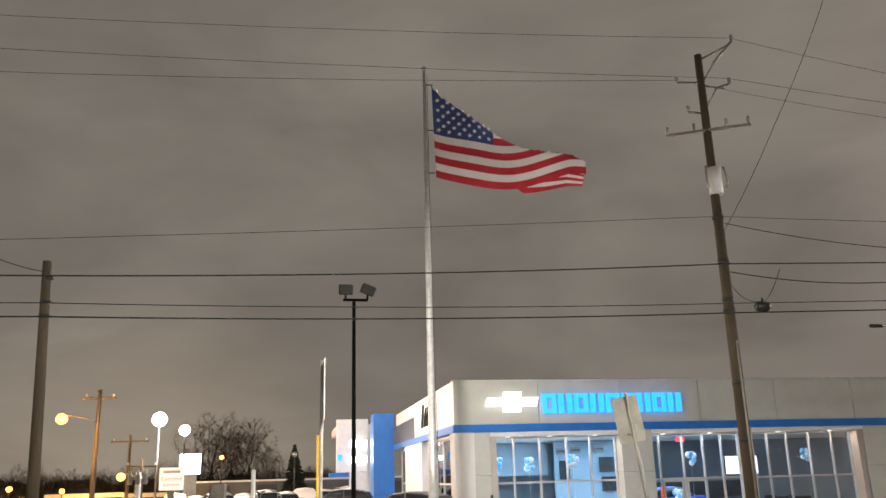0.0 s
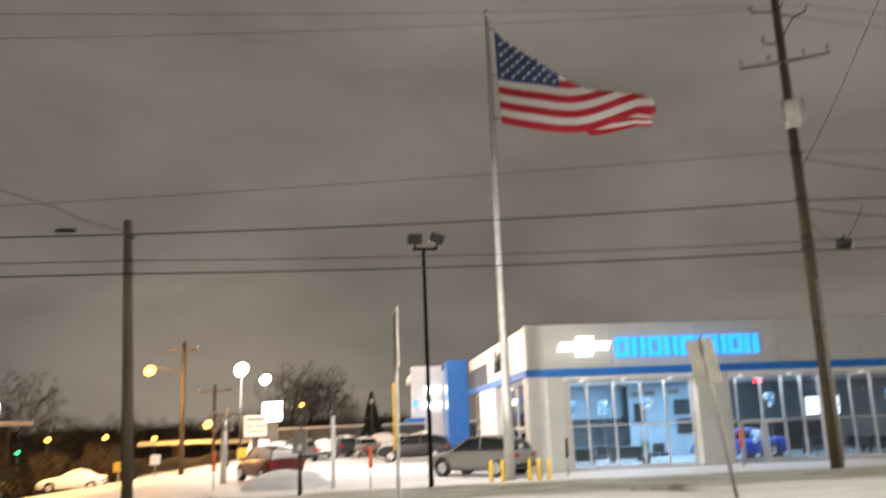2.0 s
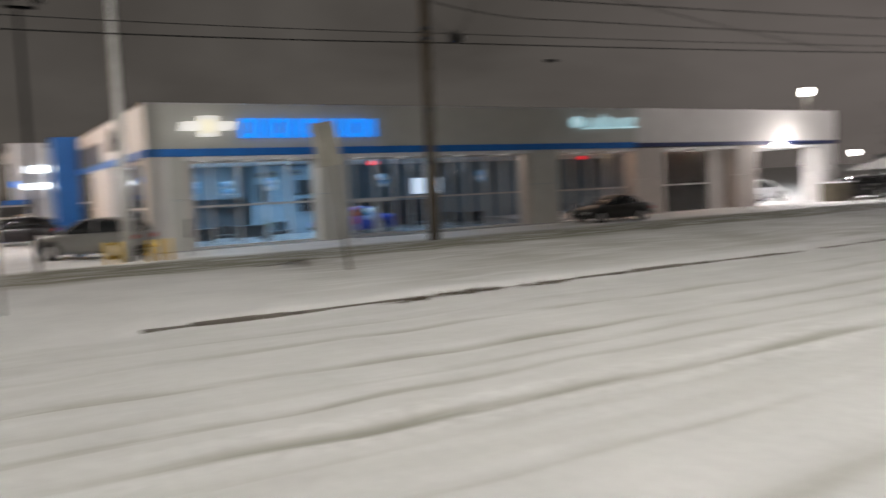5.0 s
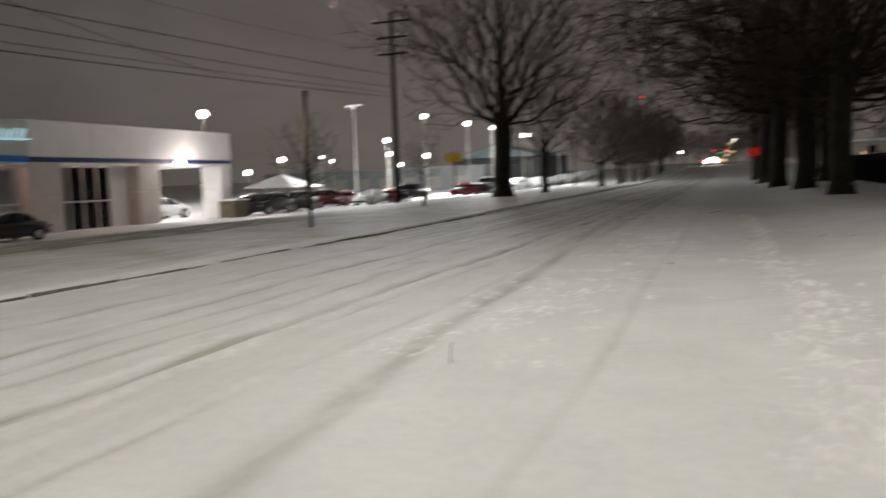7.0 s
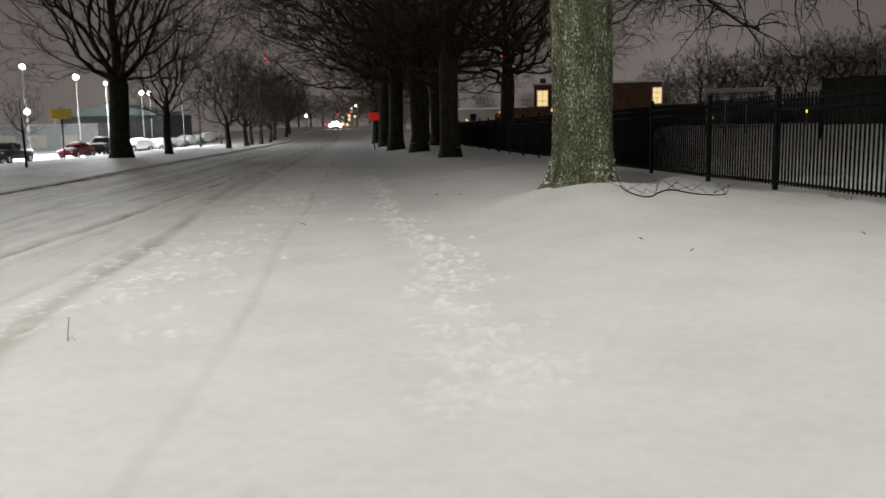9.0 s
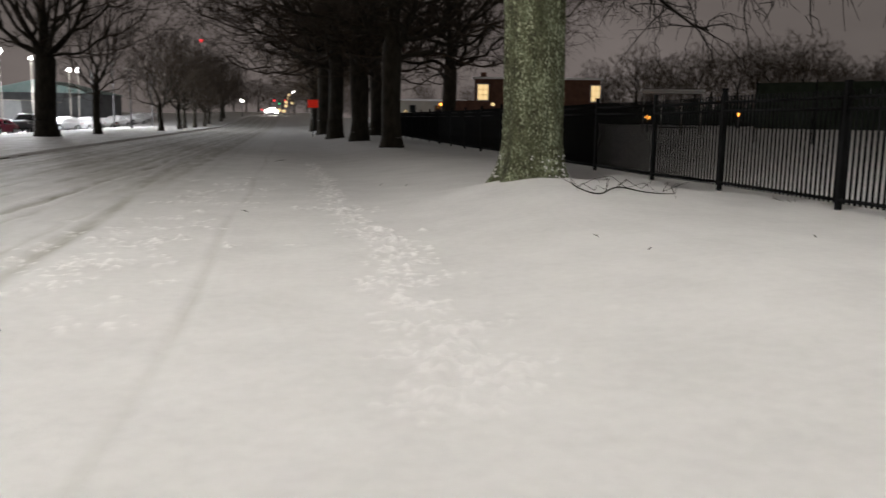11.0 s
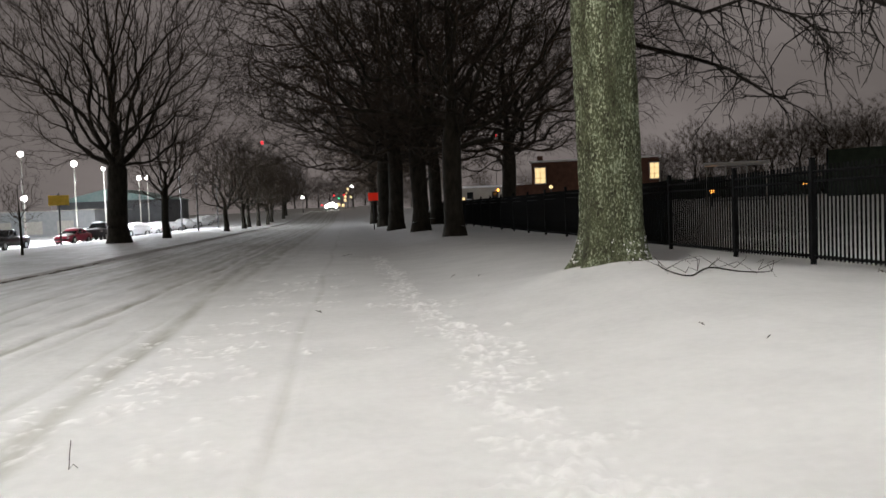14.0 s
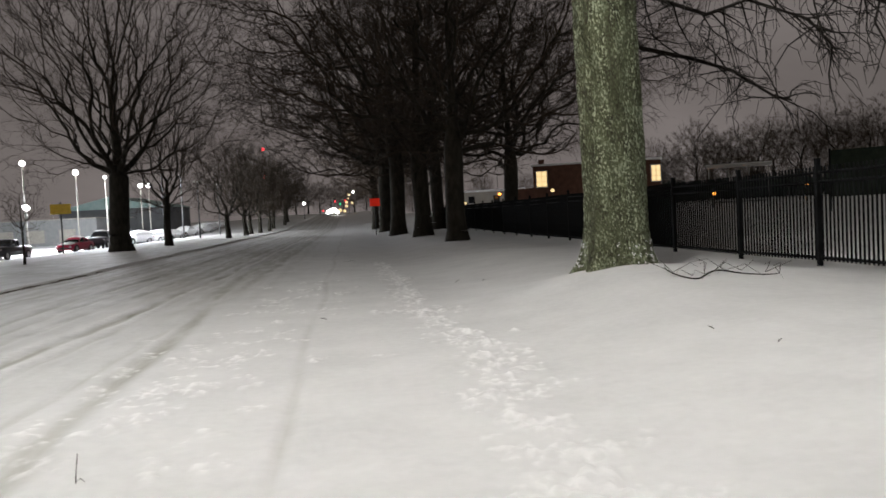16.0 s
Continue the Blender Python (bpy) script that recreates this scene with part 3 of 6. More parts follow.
    part("far_wall", box(-58, -49.5, 6.6, 6.8, LOT, ROOF - 0.5), INT_WALL, home)
    return home


def build_signs():
    # wide bar with a raised centre block, white
    s = thing("emblem_sign", "glowing white wide emblem mounted on the facade", "sign", at=(FX + 0.08, 8.76, 4.78))
    bm = bmesh.new()
    prof = [(-1.28, -0.20), (-0.42, -0.20), (-0.44, -0.46), (0.40, -0.46), (0.42, -0.20), (1.14, -0.20), (1.27, 0.20), (0.44, 0.20), (0.46, 0.46), (-0.38, 0.46), (-0.42, 0.20), (-1.15, 0.20)]
    a = [bm.verts.new((0.10, y, z)) for y, z in prof]
    b = [bm.verts.new((0.0, y, z)) for y, z in prof]
    bm.faces.new(a)
    bm.faces.new(b[::-1])
    for i in range(len(prof)):
        j = (i + 1) % len(prof)
        bm.faces.new((a[j], a[i], b[i], b[j]))
    part("face", bm, GLOW_SIGN, s)
    part("centre", box(0.10, 0.13, -0.27, 0.27, -0.30, 0.30, 0.01), glow_mat("sign_gold_glow", (1.0, 0.93, 0.66), 0.6), s, "pale gold centre panel")
    # nine glowing blue blocks
    s = thing("blue_block_sign", "row of glowing blue block shapes on the facade", "sign", at=(FX + 0.1, 10.2, 4.25))
    wide, high, st = 0.66, 0.88, 0.19
    kinds = ["o", "i", "o", "i", "o", "o", "i", "o", "i"]
    for i, k in enumerate(kinds):
        y = i * 0.772
        bm = bmesh.new()
        bars = {"o": ((0, st, 0, high), (wide - st, wide, 0, high), (st, wide - st, high - st, high), (st, wide - st, 0, st)),
                "i": ((0, st * 1.3, 0, high), (wide - st * 1.3, wide, 0, high))}[k]
        for y0, y1, z0, z1 in bars:
            add_box(bm, 0, 0.12, y + y0, y + y1, z0, z1, 0.015)
        part("block", bm, GLOW_BLUE, s)
    # pale script-like stroke sign on the far wing
    s = thing("script_sign", "glowing ice-blue stroke sign on the fascia", "sign", at=(FX + 0.08, 29.7, 4.95))
    rng = random.Random(8)
    part("emblem", ball((0, 0.25, 0.05), 0.42, 2, 0.8), GLOW_ICE, s)
    y = 0.9
    while y < 4.9:
        h = rng.uniform(0.3, 0.62)
        part("stroke", tube([(0, y, -0.3), (0, y + 0.12, h * 0.2), (0, y + 0.3, h * 0.8)], 0.055, 6), GLOW_ICE, s)
        y += rng.uniform(0.26, 0.4)
    part("stroke", tube([(0, 0.7, -0.32), (0, 5.0, -0.25)], 0.04, 6), GLOW_ICE, s)
    # dark stroke sign on the south side
    s = thing("script_sign", "black stroke sign on the white side fascia", "sign", at=(-45.4, 6.0, 4.65))
    for dx in (0, 0.9, 1.7, 2.6, 3.4):
        part("stroke", tube([(dx, 0, -0.45), (dx + 0.2, 0, 0.1), (dx + 0.55, 0, 0.5 if dx else 0.75)], 0.07, 6), BLACK, s)


def build_showroom():
    lamp("showroom_light", "AREA", pose(-40.9, 10.8, 3.30), 460, (0.50, 0.78, 1.0), 6.0, size_y=5.0)
    lamp("showroom_light", "AREA", pose(-40.9, 17.8, 3.30), 300, (0.48, 0.76, 1.0), 6.0, size_y=4.5)
    lamp("showroom_light", "AREA", pose(-40.6, 23.6, 3.30), 42, (0.48, 0.76, 1.0), 5.0, size_y=4.0)
    lamp("showroom_light", "AREA", pose(-40.5, 36.0, 3.30), 130, (1.0, 0.66, 0.48), 5.0, size_y=8.0)
    # the downlights along the soffit light the thresholds
    for y, long, watts, tint in ((10.9, 5.4, 26, (1.0, 0.86, 0.72)), (17.8, 4.2, 22, (0.86, 0.92, 1.0)), (23.5, 5.2, 30, (1.0, 0.80, 0.64)), (31.5, 5.4, 34, (1.0, 0.66, 0.46)), (39.3, 4.2, 30, (1.0, 0.62, 0.42))):
        lamp("soffit_light", "AREA", pose(-36.85, y, 3.20), watts, tint, 0.25, size_y=long)
    lamp("porch_light", "AREA", pose(-40.0, 48.4, 3.28), 420, (1.0, 0.95, 0.95), 1.6, size_y=3.5)
    lamp("wall_light", "POINT", pose(-34.9, 48.6, 3.3), 420, (1.0, 0.93, 0.9), 0.15)
    w = thing("wall_lamp", "bright wall lamp on the porch fascia", "lamp", at=(-36.2, 47.6, 3.6))
    part("housing", box(-0.28, 0.1, -0.3, 0.3, 0.0, 0.16, 0.03), WHITE_PAINT, w)
    part("lens", box(-0.2, 0.16, -0.35, 0.35, -0.14, 0.0, 0.03), GLOW_WHITE, w)
    fz = LOT + 0.065
    # inner partition walls and pictures
    w = thing("partition", "pale inner showroom partition wall", "wall", kind="structure")
    part("panel", box(-45.2, -45.0, 13.4, 17.4, fz, 3.3), INT_WALL, w)
    part("header", box(-46.6, -46.4, 6.4, 13.4, 1.5, 3.3), INT_WALL, w)
    part("panel", box(-47.0, -46.8, 17.6, 26.4, fz, 0.9), INT_DARK, w)
    part("panel", box(-49.0, -45.2, 17.4, 17.6, fz, 3.3), INT_WALL, w)
    for y, z, a, b in ((16.4, 2.0, 0.45, 0.4), (13.9, 1.75, 0.3, 0.5), (16.5, 0.95, 0.45, 0.38)):
        p = thing("wall_screen", "dark framed wall screen in the showroom", "screen", at=(-44.9, y, z))
        part("panel", box(0, 0.06, -a, a, -b, b, 0.02), BLACK, p)
        part("stand_off", box(-0.1, 0, -0.1, 0.1, -0.1, 0.1), ALU, p)
    p = thing("lit_screen", "bright wall screen showing a white picture", "screen", at=(-40.6, 22.2, 1.75))
    part("frame", box(-0.08, 0, -0.95, 0.95, -0.5, 0.5, 0.02), BLACK, p)
    part("face", box(0, 0.02, -0.9, 0.9, -0.45, 0.45), glow_mat("screen_glow", (0.9, 0.93, 1.0), 0.9), p)
    # balloon clusters
    white = node_mat("white_balloon", [(0.75, 0.8, 0.85), (0.85, 0.88, 0.9)], 2, 0.3)
    blue = node_mat("blue_balloon", [(0.16, 0.48, 0.82), (0.24, 0.58, 0.9)], 2, 0.3)
    rng = random.Random(5)
    for y, z in ((8.35, 2.05), (9.85, 2.0), (12.0, 2.15), (18.0, 2.1), (24.2, 2.15), (17.2, 0.4)):
        t = thing("balloon_cluster", "cluster of light blue and white balloons", "balloons", group="balloon clusters", at=(-37.9, y, z))
        for k in range(11):
            a, e = rng.uniform(0, 6.28), rng.uniform(-1.2, 1.2)
            part("balloon", ball((0.17 * math.cos(a) * math.cos(e), 0.23 * math.sin(a) * math.cos(e), 0.23 * math.sin(e)), 0.125, 2, 1.1), white if k % 5 < 3 else blue, t)
        part("string", tube([(0, 0, -0.3), (0, 0.03, fz - z + 0.02)], 0.008, 4), WHITE_PAINT, t)
    # desks, chairs, plant
    for y, x in ((9.2, -40.8), (11.9, -41.5), (17.4, -43.0), (19.0, -41.0), (22.6, -42.0), (25.2, -41.0), (31.0, -41.5), (39.0, -42)):
        d = thing("desk", "dark office desk in the showroom", "desk", group="showroom desks", at=(x, y, fz))
        part("top", box(-0.5, 0.5, -0.8, 0.8, 0.70, 0.75, 0.01), INT_DARK, d)
        for sy in (-0.76, 0.70):
            part("leg_panel", box(-0.45, 0.45, sy, sy + 0.06, 0, 0.70), INT_DARK, d)
        part("modesty_panel", box(0.36, 0.4, -0.7, 0.7, 0.15, 0.7), INT_DARK, d)
    for y, x, turn in ((8.3, -39.4, 20), (10.1, -39.6, -30), (12.7, -39.8, 60), (13.4, -40.4, 10), (18.4, -39.4, 40), (21.4, -39.8, 10), (24.4, -39.4, 80), (23.2, -39.6, 0), (29.6, -40, 30), (33.2, -40, 0)):
        c = thing("armchair", "black upholstered showroom chair", "chair", group="showroom chairs", at=(x, y, fz), turn=turn)
        part("seat", box(-0.33, 0.33, -0.33, 0.33, 0.28, 0.45, 0.04), INT_DARK, c)
        part("backrest", box(-0.36, -0.24, -0.33, 0.33, 0.45, 0.88, 0.04), INT_DARK, c)
        for sx in (-0.28, 0.28):
            for sy in (-0.28, 0.28):
                part("leg", tube([(sx, sy, 0), (sx, sy, 0.29)], 0.022, 6), ALU, c)
    g = thing("potted_plant", "leafy green plant in a dark pot", "plant", at=(-39.0, 12.1, fz))
    part("pot", tube([(0, 0, 0), (0, 0, 0.4)], [0.17, 0.22], 12), INT_DARK, g)
    leaf = node_mat("house_leaf", [(0.03, 0.09, 0.02), (0.06, 0.16, 0.04)], 6, 0.5)
    for k in range(16):
        a, r = k * 2.4, 0.25 + 0.02 * (k % 7)
        bm = bmesh.new()
        vs = [bm.verts.new(v) for v in ((0, 0, 0.4), (r * 0.6 * math.cos(a - 0.2), r * 0.6 * math.sin(a - 0.2), 0.75 + 0.02 * k), (r * 1.3 * math.cos(a), r * 1.3 * math.sin(a), 0.8 + 0.03 * k), (r * 0.6 * math.cos(a + 0.2), r * 0.6 * math.sin(a + 0.2), 0.77 + 0.02 * k))]
        bm.faces.new(vs)
        bmesh.ops.solidify(bm, geom=bm.faces[:], thickness=0.006)
        part("leaf", bm, leaf, g)
    for i in range(5):
        for j in range(9):
            q = thing("ceiling_spot", "small lit ceiling downlight", "ceiling light", group="ceiling downlights", at=(-38.6 - 2.0 * i, 8.4 + 2.1 * j, 3.35))
            part("ring", tube([(0, 0, -0.012), (0, 0, 0.0)], 0.10, 10), ALU, q)
            part("lens", tube([(0, 0, -0.02), (0, 0, -0.013)], 0.07, 10), GLOW_SIGN, q)
    for y, z in ((13.8, 2.75), (14.6, 2.8), (16.0, 2.85)):
        q = thing("wall_vent", "small grey grille high on the showroom wall", "vent", group="wall vents", at=(-44.9, y, z))
        part("frame", box(-0.1, 0.04, -0.3, 0.3, -0.16, 0.16, 0.01), GALV_DULL, q)
        part("slat", box(0.04, 0.05, -0.26, 0.26, -0.05, 0.05), DARK_PANEL, q)
    for y, z in ((17.6, 3.02), (31.6, 3.0), (38.8, 3.0)):
        e = thing("exit_sign", "small red glowing exit sign", "sign", group="exit signs", at=(-38.0, y, z))
        part("face", box(-0.04, 0.04, -0.2, 0.2, -0.1, 0.1, 0.01), GLOW_RED, e)
        part("bracket", box(-0.02, 0.02, -0.03, 0.03, 0.1, 0.33), ALU, e)


build_dealership()
build_signs()
build_showroom()

# ---- vehicles ----
PAINTS = {}
TYRE = node_mat("tyre_rubber", [(0.012, 0.012, 0.012), (0.025, 0.025, 0.025)], 8, 0.9)
CAR_GLASS = node_mat("dark_car_glass", [(0.012, 0.014, 0.016), (0.02, 0.022, 0.025)], 1, 0.08)
HEAD_GLASS = node_mat("headlamp_lens", [(0.45, 0.45, 0.45), (0.6, 0.6, 0.6)], 1, 0.15)
TAIL_GLASS = node_mat("tail_lamp_lens", [(0.35, 0.01, 0.01), (0.45, 0.02, 0.02)], 1, 0.2)


def paint(rgb):
    if rgb not in PAINTS:
        PAINTS[rgb] = node_mat("car_paint_%d" % len(PAINTS), [tuple(0.85 * c for c in rgb), rgb], 2.0, 0.28, 0.15)
    return PAINTS[rgb]


SHAPES = {  # nose to tail: x, half width, sill, shoulder; then the cabin: x, half width at the roof, roof height
    "suv": ([(-2.36, 0.62, 0.42, 0.74), (-2.25, 0.80, 0.30, 0.86), (-1.9, 0.90, 0.26, 0.96), (-1.0, 0.93, 0.24, 1.06), (0.2, 0.94, 0.24, 1.08), (1.4, 0.94, 0.25, 1.10), (2.1, 0.90, 0.30, 1.10), (2.32, 0.80, 0.42, 1.02)],
            [(-1.25, 0.80, 1.06), (-0.75, 0.72, 1.40), (-0.25, 0.68, 1.62), (0.5, 0.67, 1.68), (1.3, 0.66, 1.64), (1.95, 0.64, 1.50), (2.22, 0.68, 1.12)], 0.36),
    "sedan": ([(-2.3, 0.58, 0.38, 0.60), (-2.2, 0.78, 0.26, 0.70), (-1.8, 0.86, 0.23, 0.80), (-0.9, 0.89, 0.21, 0.92), (0.3, 0.90, 0.21, 0.95), (1.4, 0.89, 0.22, 0.98), (2.1, 0.84, 0.28, 0.94), (2.3, 0.70, 0.40, 0.84)],
              [(-1.05, 0.76, 0.92), (-0.5, 0.68, 1.24), (-0.05, 0.64, 1.42), (0.55, 0.63, 1.45), (1.1, 0.62, 1.36), (1.75, 0.66, 0.99)], 0.32),
    "pickup": ([(-2.8, 0.80, 0.55, 0.98), (-2.65, 0.95, 0.44, 1.10), (-1.9, 1.0, 0.40, 1.18), (-1.1, 1.0, 0.38, 1.20), (0.7, 1.0, 0.38, 1.20), (1.8, 1.0, 0.40, 1.20), (2.7, 0.98, 0.44, 1.20), (2.8, 0.9, 0.5, 1.15)],
               [(-1.25, 0.86, 1.20), (-0.85, 0.78, 1.55), (-0.45, 0.74, 1.82), (0.1, 0.74, 1.86), (0.6, 0.74, 1.82), (0.78, 0.80, 1.22)], 0.39),
}


def loft(rings, close=True):
    bm = bmesh.new()
    vs = [[bm.verts.new(v) for v in r] for r in rings]
    n = len(vs[0])
    for u, v in zip(vs, vs[1:]):
        for k in range(n if close else n - 1):
            bm.faces.new((u[k], u[(k + 1) % n], v[(k + 1) % n], v[k])).smooth = True
    if close:
        bm.faces.new(vs[0][::-1])
        bm.faces.new(vs[-1])
    bmesh.ops.recalc_face_normals(bm, faces=bm.faces)
    return bm


def car(at, turn, kind, rgb, label, snowy=0.0, name="parked_car", z=None):
    """A parked car whose nose points to its own -x."""
    st, cab, wheel_r = SHAPES[kind]
    x, y = at
    ob = thing(name, label, "car", group="parked cars", at=(x, y, gz(x, y) - 0.01 if z is None else z), turn=turn)
    coat = SNOW_CAP if snowy > 0.95 else paint(rgb)
    rings = []
    for px, w, lo, hi in st:
        m = (lo + hi) / 2
        half = [(w * 0.80, lo), (w * 0.97, lo + 0.10), (w * 1.02, m), (w * 1.0, hi - 0.14), (w * 0.93, hi - 0.03), (w * 0.7, hi + 0.03), (w * 0.3, hi + 0.05)]
        rings.append([(px, -u, v) for u, v in half] + [(px, u, v) for u, v in half[::-1]])
    part("body", loft(rings), coat, ob)
    # glasshouse and the roof skin over it
    glass, skin = [], []
    for i, (px, w, h) in enumerate(cab):
        sh = 0.98 * min(s[3] for s in st[2:6])
        foot = min(w + 0.12, 0.9 * st[3][1])
        glass.append([(px, -foot, sh), (px, -w, h - 0.05), (px, -w * 0.8, h - 0.012), (px, w * 0.8, h - 0.012), (px, w, h - 0.05), (px, foot, sh)])
        if 0 < i < len(cab) - 1 and h > cab[len(cab) // 2][2] - 0.22:
            skin.append([(px, -w - 0.012, h - 0.075), (px, -w * 0.86, h - 0.005), (px, -w * 0.4, h + 0.02), (px, w * 0.4, h + 0.02), (px, w * 0.86, h - 0.005), (px, w + 0.012, h - 0.075)])
    part("glasshouse", loft(glass), SNOW_CAP if snowy > 0.8 else CAR_GLASS, ob)
    part("roof", loft(skin), coat, ob)
    a, z0 = cab[0], cab[-1]
    for sy in (-1, 1):
        mid = len(cab) // 2
        sh = 0.98 * min(s[3] for s in st[2:6])
        for f, t in ((0, 2), (mid, mid), (len(cab) - 1, len(cab) - 2)):
            fx, fw = cab[f][0], min(cab[f][1] + 0.12, 0.9 * st[3][1])
            part("pillar", tube([(fx, sy * fw, sh), (cab[t][0], sy * (cab[t][1] + 0.008), cab[t][2] - 0.06)], 0.036, 5), coat, ob)
        part("trim", tube([(cab[0][0] + 0.05, sy * (st[3][1] * 0.90), sh + 0.005), (cab[-1][0], sy * (st[5][1] * 0.89), sh + 0.01)], 0.018, 5), ALU, ob)
    if snowy:
        r0, r1 = cab[2], cab[-2]
        part("snow_on_roof", loft([[(r0[0], -r0[1], r0[2] - 0.02), (r0[0], 0, r0[2] + 0.05), (r0[0], r0[1], r0[2] - 0.02)], [((r0[0] + r1[0]) / 2, -r0[1], r0[2] + 0.05), ((r0[0] + r1[0]) / 2, 0, r0[2] + 0.14), ((r0[0] + r1[0]) / 2, r0[1], r0[2] + 0.05)], [(r1[0], -r1[1], r1[2] - 0.02), (r1[0], 0, r1[2] + 0.06), (r1[0], r1[1], r1[2] - 0.02)]]), SNOW_CAP, ob)
        part("snow_on_hood", loft([[(s[0], -s[1] * 0.85, s[3] + 0.01), (s[0], 0, s[3] + 0.11), (s[0], s[1] * 0.85, s[3] + 0.01)] for s in st[1:4]]), SNOW_CAP, ob)
    for wx in (st[0][0] + 0.92, st[-1][0] - 0.92):
        for sy in (-1, 1):
            r, cy = wheel_r, sy * (st[3][1] - 0.075)
            part("wheel_arch", tube([(wx, cy - sy * 0.02, r + 0.03), (wx, cy + sy * 0.085, r + 0.03)], r + 0.07, 20), BLACK, ob)
            wh = part("wheel", tube([(wx, cy - 0.10, r), (wx, cy + sy * 0.10, r)] if sy > 0 else [(wx, cy - 0.10, r), (wx, cy + 0.10, r)], r, 20), TYRE, ob)
            part("rim", tube([(wx, cy + sy * 0.09, r), (wx, cy + sy * 0.112, r)], [r * 0.68, r * 0.62], 16), ALU, wh)
    for sy in (-1, 1):
        w = st[1][1]
        part("headlight", box(st[0][0] + 0.02, st[2][0] - 0.05, sy * w * 0.62, sy * w * 1.0, st[1][3] - 0.22, st[1][3] - 0.08, 0.03), HEAD_GLASS, ob)
        part("tail_light", box(st[-1][0] - 0.22, st[-1][0] + 0.015, sy * st[-1][1] * 0.62, sy * st[-2][1] * 0.97, st[-1][3] - 0.24, st[-1][3] - 0.06, 0.03), TAIL_GLASS, ob)
        part("mirror", box(cab[0][0] + 0.3, cab[0][0] + 0.46, sy * (st[3][1] * 0.95), sy * (st[3][1] + 0.16), sh + 0.02, sh + 0.15, 0.03), coat, ob)
    part("bumper", tube([(st[0][0] + 0.12, -st[1][1] * 0.9, 0.42), (st[0][0] - 0.03, 0, 0.42), (st[0][0] + 0.12, st[1][1] * 0.9, 0.42)], 0.09, 8), BLACK, ob)
    part("bumper", tube([(st[-1][0] - 0.08, -st[-2][1] * 0.9, 0.44), (st[-1][0] + 0.03, 0, 0.44), (st[-1][0] - 0.08, st[-2][1] * 0.9, 0.44)], 0.09, 8), BLACK, ob)
    return ob


car((-36.3, 3.75), 47, "suv", (0.24, 0.235, 0.225), "silver-grey estate car parked by the showroom corner", name="estate_car")
car((-54.4, 1.9), 78, "suv", (0.035, 0.035, 0.04), "dark van parked beside the service entrance", name="van", snowy=0.3)
car((-41.6, -6.0), 28, "suv", (0.13, 0.02, 0.02), "snow-dusted dark red car on the lot", snowy=0.85)
pile = bmesh.new()
bmesh.ops.create_icosphere(pile, subdivisions=4, radius=1.0)
for v in pile.verts:
    v.co = Vector((v.co.x * 1.3, v.co.y * 1.9, max(v.co.z, -0.2) * 0.8)) + Vector((0, 0, 0.12 * noise.noise(v.co * 2.5)))
for f in pile.faces:
    f.smooth = True
pile = part("snow_mound", pile, SNOW_CAP)
pile.location = (-35.6, -4.6, gz(-35.6, -4.6) - 0.1)
tagged(pile, "rounded heap of ploughed snow at the lot edge", "snow mound")
car((-33.8, 30.0), 86, "sedan", (0.05, 0.048, 0.045), "dark saloon parked in front of the showroom", name="saloon_car")
car((-40.6, 51.0), -90, "suv", (0.62, 0.63, 0.65), "white sport utility car under the lit porch", name="parked_car")
for i in range(9):
    car((-66 + 2.5 * (i % 3) - i * 1.2, -9.5 + 2.9 * i * 0.55), 10 + 5 * (i % 3), ("suv", "sedan")[i % 2], ((0.5, 0.5, 0.5), (0.04, 0.045, 0.06), (0.2, 0.2, 0.21))[i % 3], "snow-covered car in the lot's row", snowy=(1.0, 0.6, 0.7)[i % 3])

car((-40.4, 17.4), 75, "sedan", (0.02, 0.05, 0.35), "glossy dark blue car on the showroom floor", z=LOT + 0.06, name="showroom_car")

# ---- trees ----


def prisms(a, b, ra, rb, sides):
    """Vertices and faces of many short tapered rods from a to b."""
    d = b - a
    d = d / np.maximum(np.linalg.norm(d, axis=1, keepdims=True), 1e-6)
    ref = np.where(np.abs(d[:, 2:3]) > 0.85, [[1.0, 0.2, 0.0]], [[0.13, 0.31, 0.94]])
    u = np.cross(d, ref)
    u = u / np.linalg.norm(u, axis=1, keepdims=True)
    v = np.cross(d, u)
    q = 2 * math.pi * np.arange(sides) / sides
    ring = u[:, None] * np.cos(q)[None, :, None] + v[:, None] * np.sin(q)[None, :, None]
    verts = np.concatenate([a[:, None] + ring * ra[:, None, None], b[:, None] + ring * rb[:, None, None]], 1).reshape(-1, 3)
    k = np.arange(sides)
    one = np.stack([k, (k + 1) % sides, sides + (k + 1) % sides, sides + k], -1)
    faces = (one[None] + (np.arange(len(a)) * 2 * sides)[:, None, None]).reshape(-1, 4)
    return verts, faces


def spikes(a, b, ra, sides):
    """Vertices and faces of many slim cones from a to a point at b."""
    v, _ = prisms(a, b, ra, ra, sides)
    v = v.reshape(len(a), 2 * sides, 3)[:, :sides]
    verts = np.concatenate([v, b[:, None]], 1).reshape(-1, 3)
    k = np.arange(sides)
    one = np.stack([k, (k + 1) % sides, np.full(sides, sides)], -1)
    return verts, (one[None] + (np.arange(len(a)) * (sides + 1))[:, None, None]).reshape(-1, 3)


def rods_mesh(name, sets):
    vs, fs, start = [], [], 0
    for v, f in sets:
        vs.append(v)
        fs += (f + start).tolist()
        start += len(v)
    me = bpy.data.meshes.new(name)
    me.from_pydata(np.concatenate(vs).tolist(), [], fs)
    me.polygons.foreach_set("use_smooth", [True] * len(me.polygons))
    return me


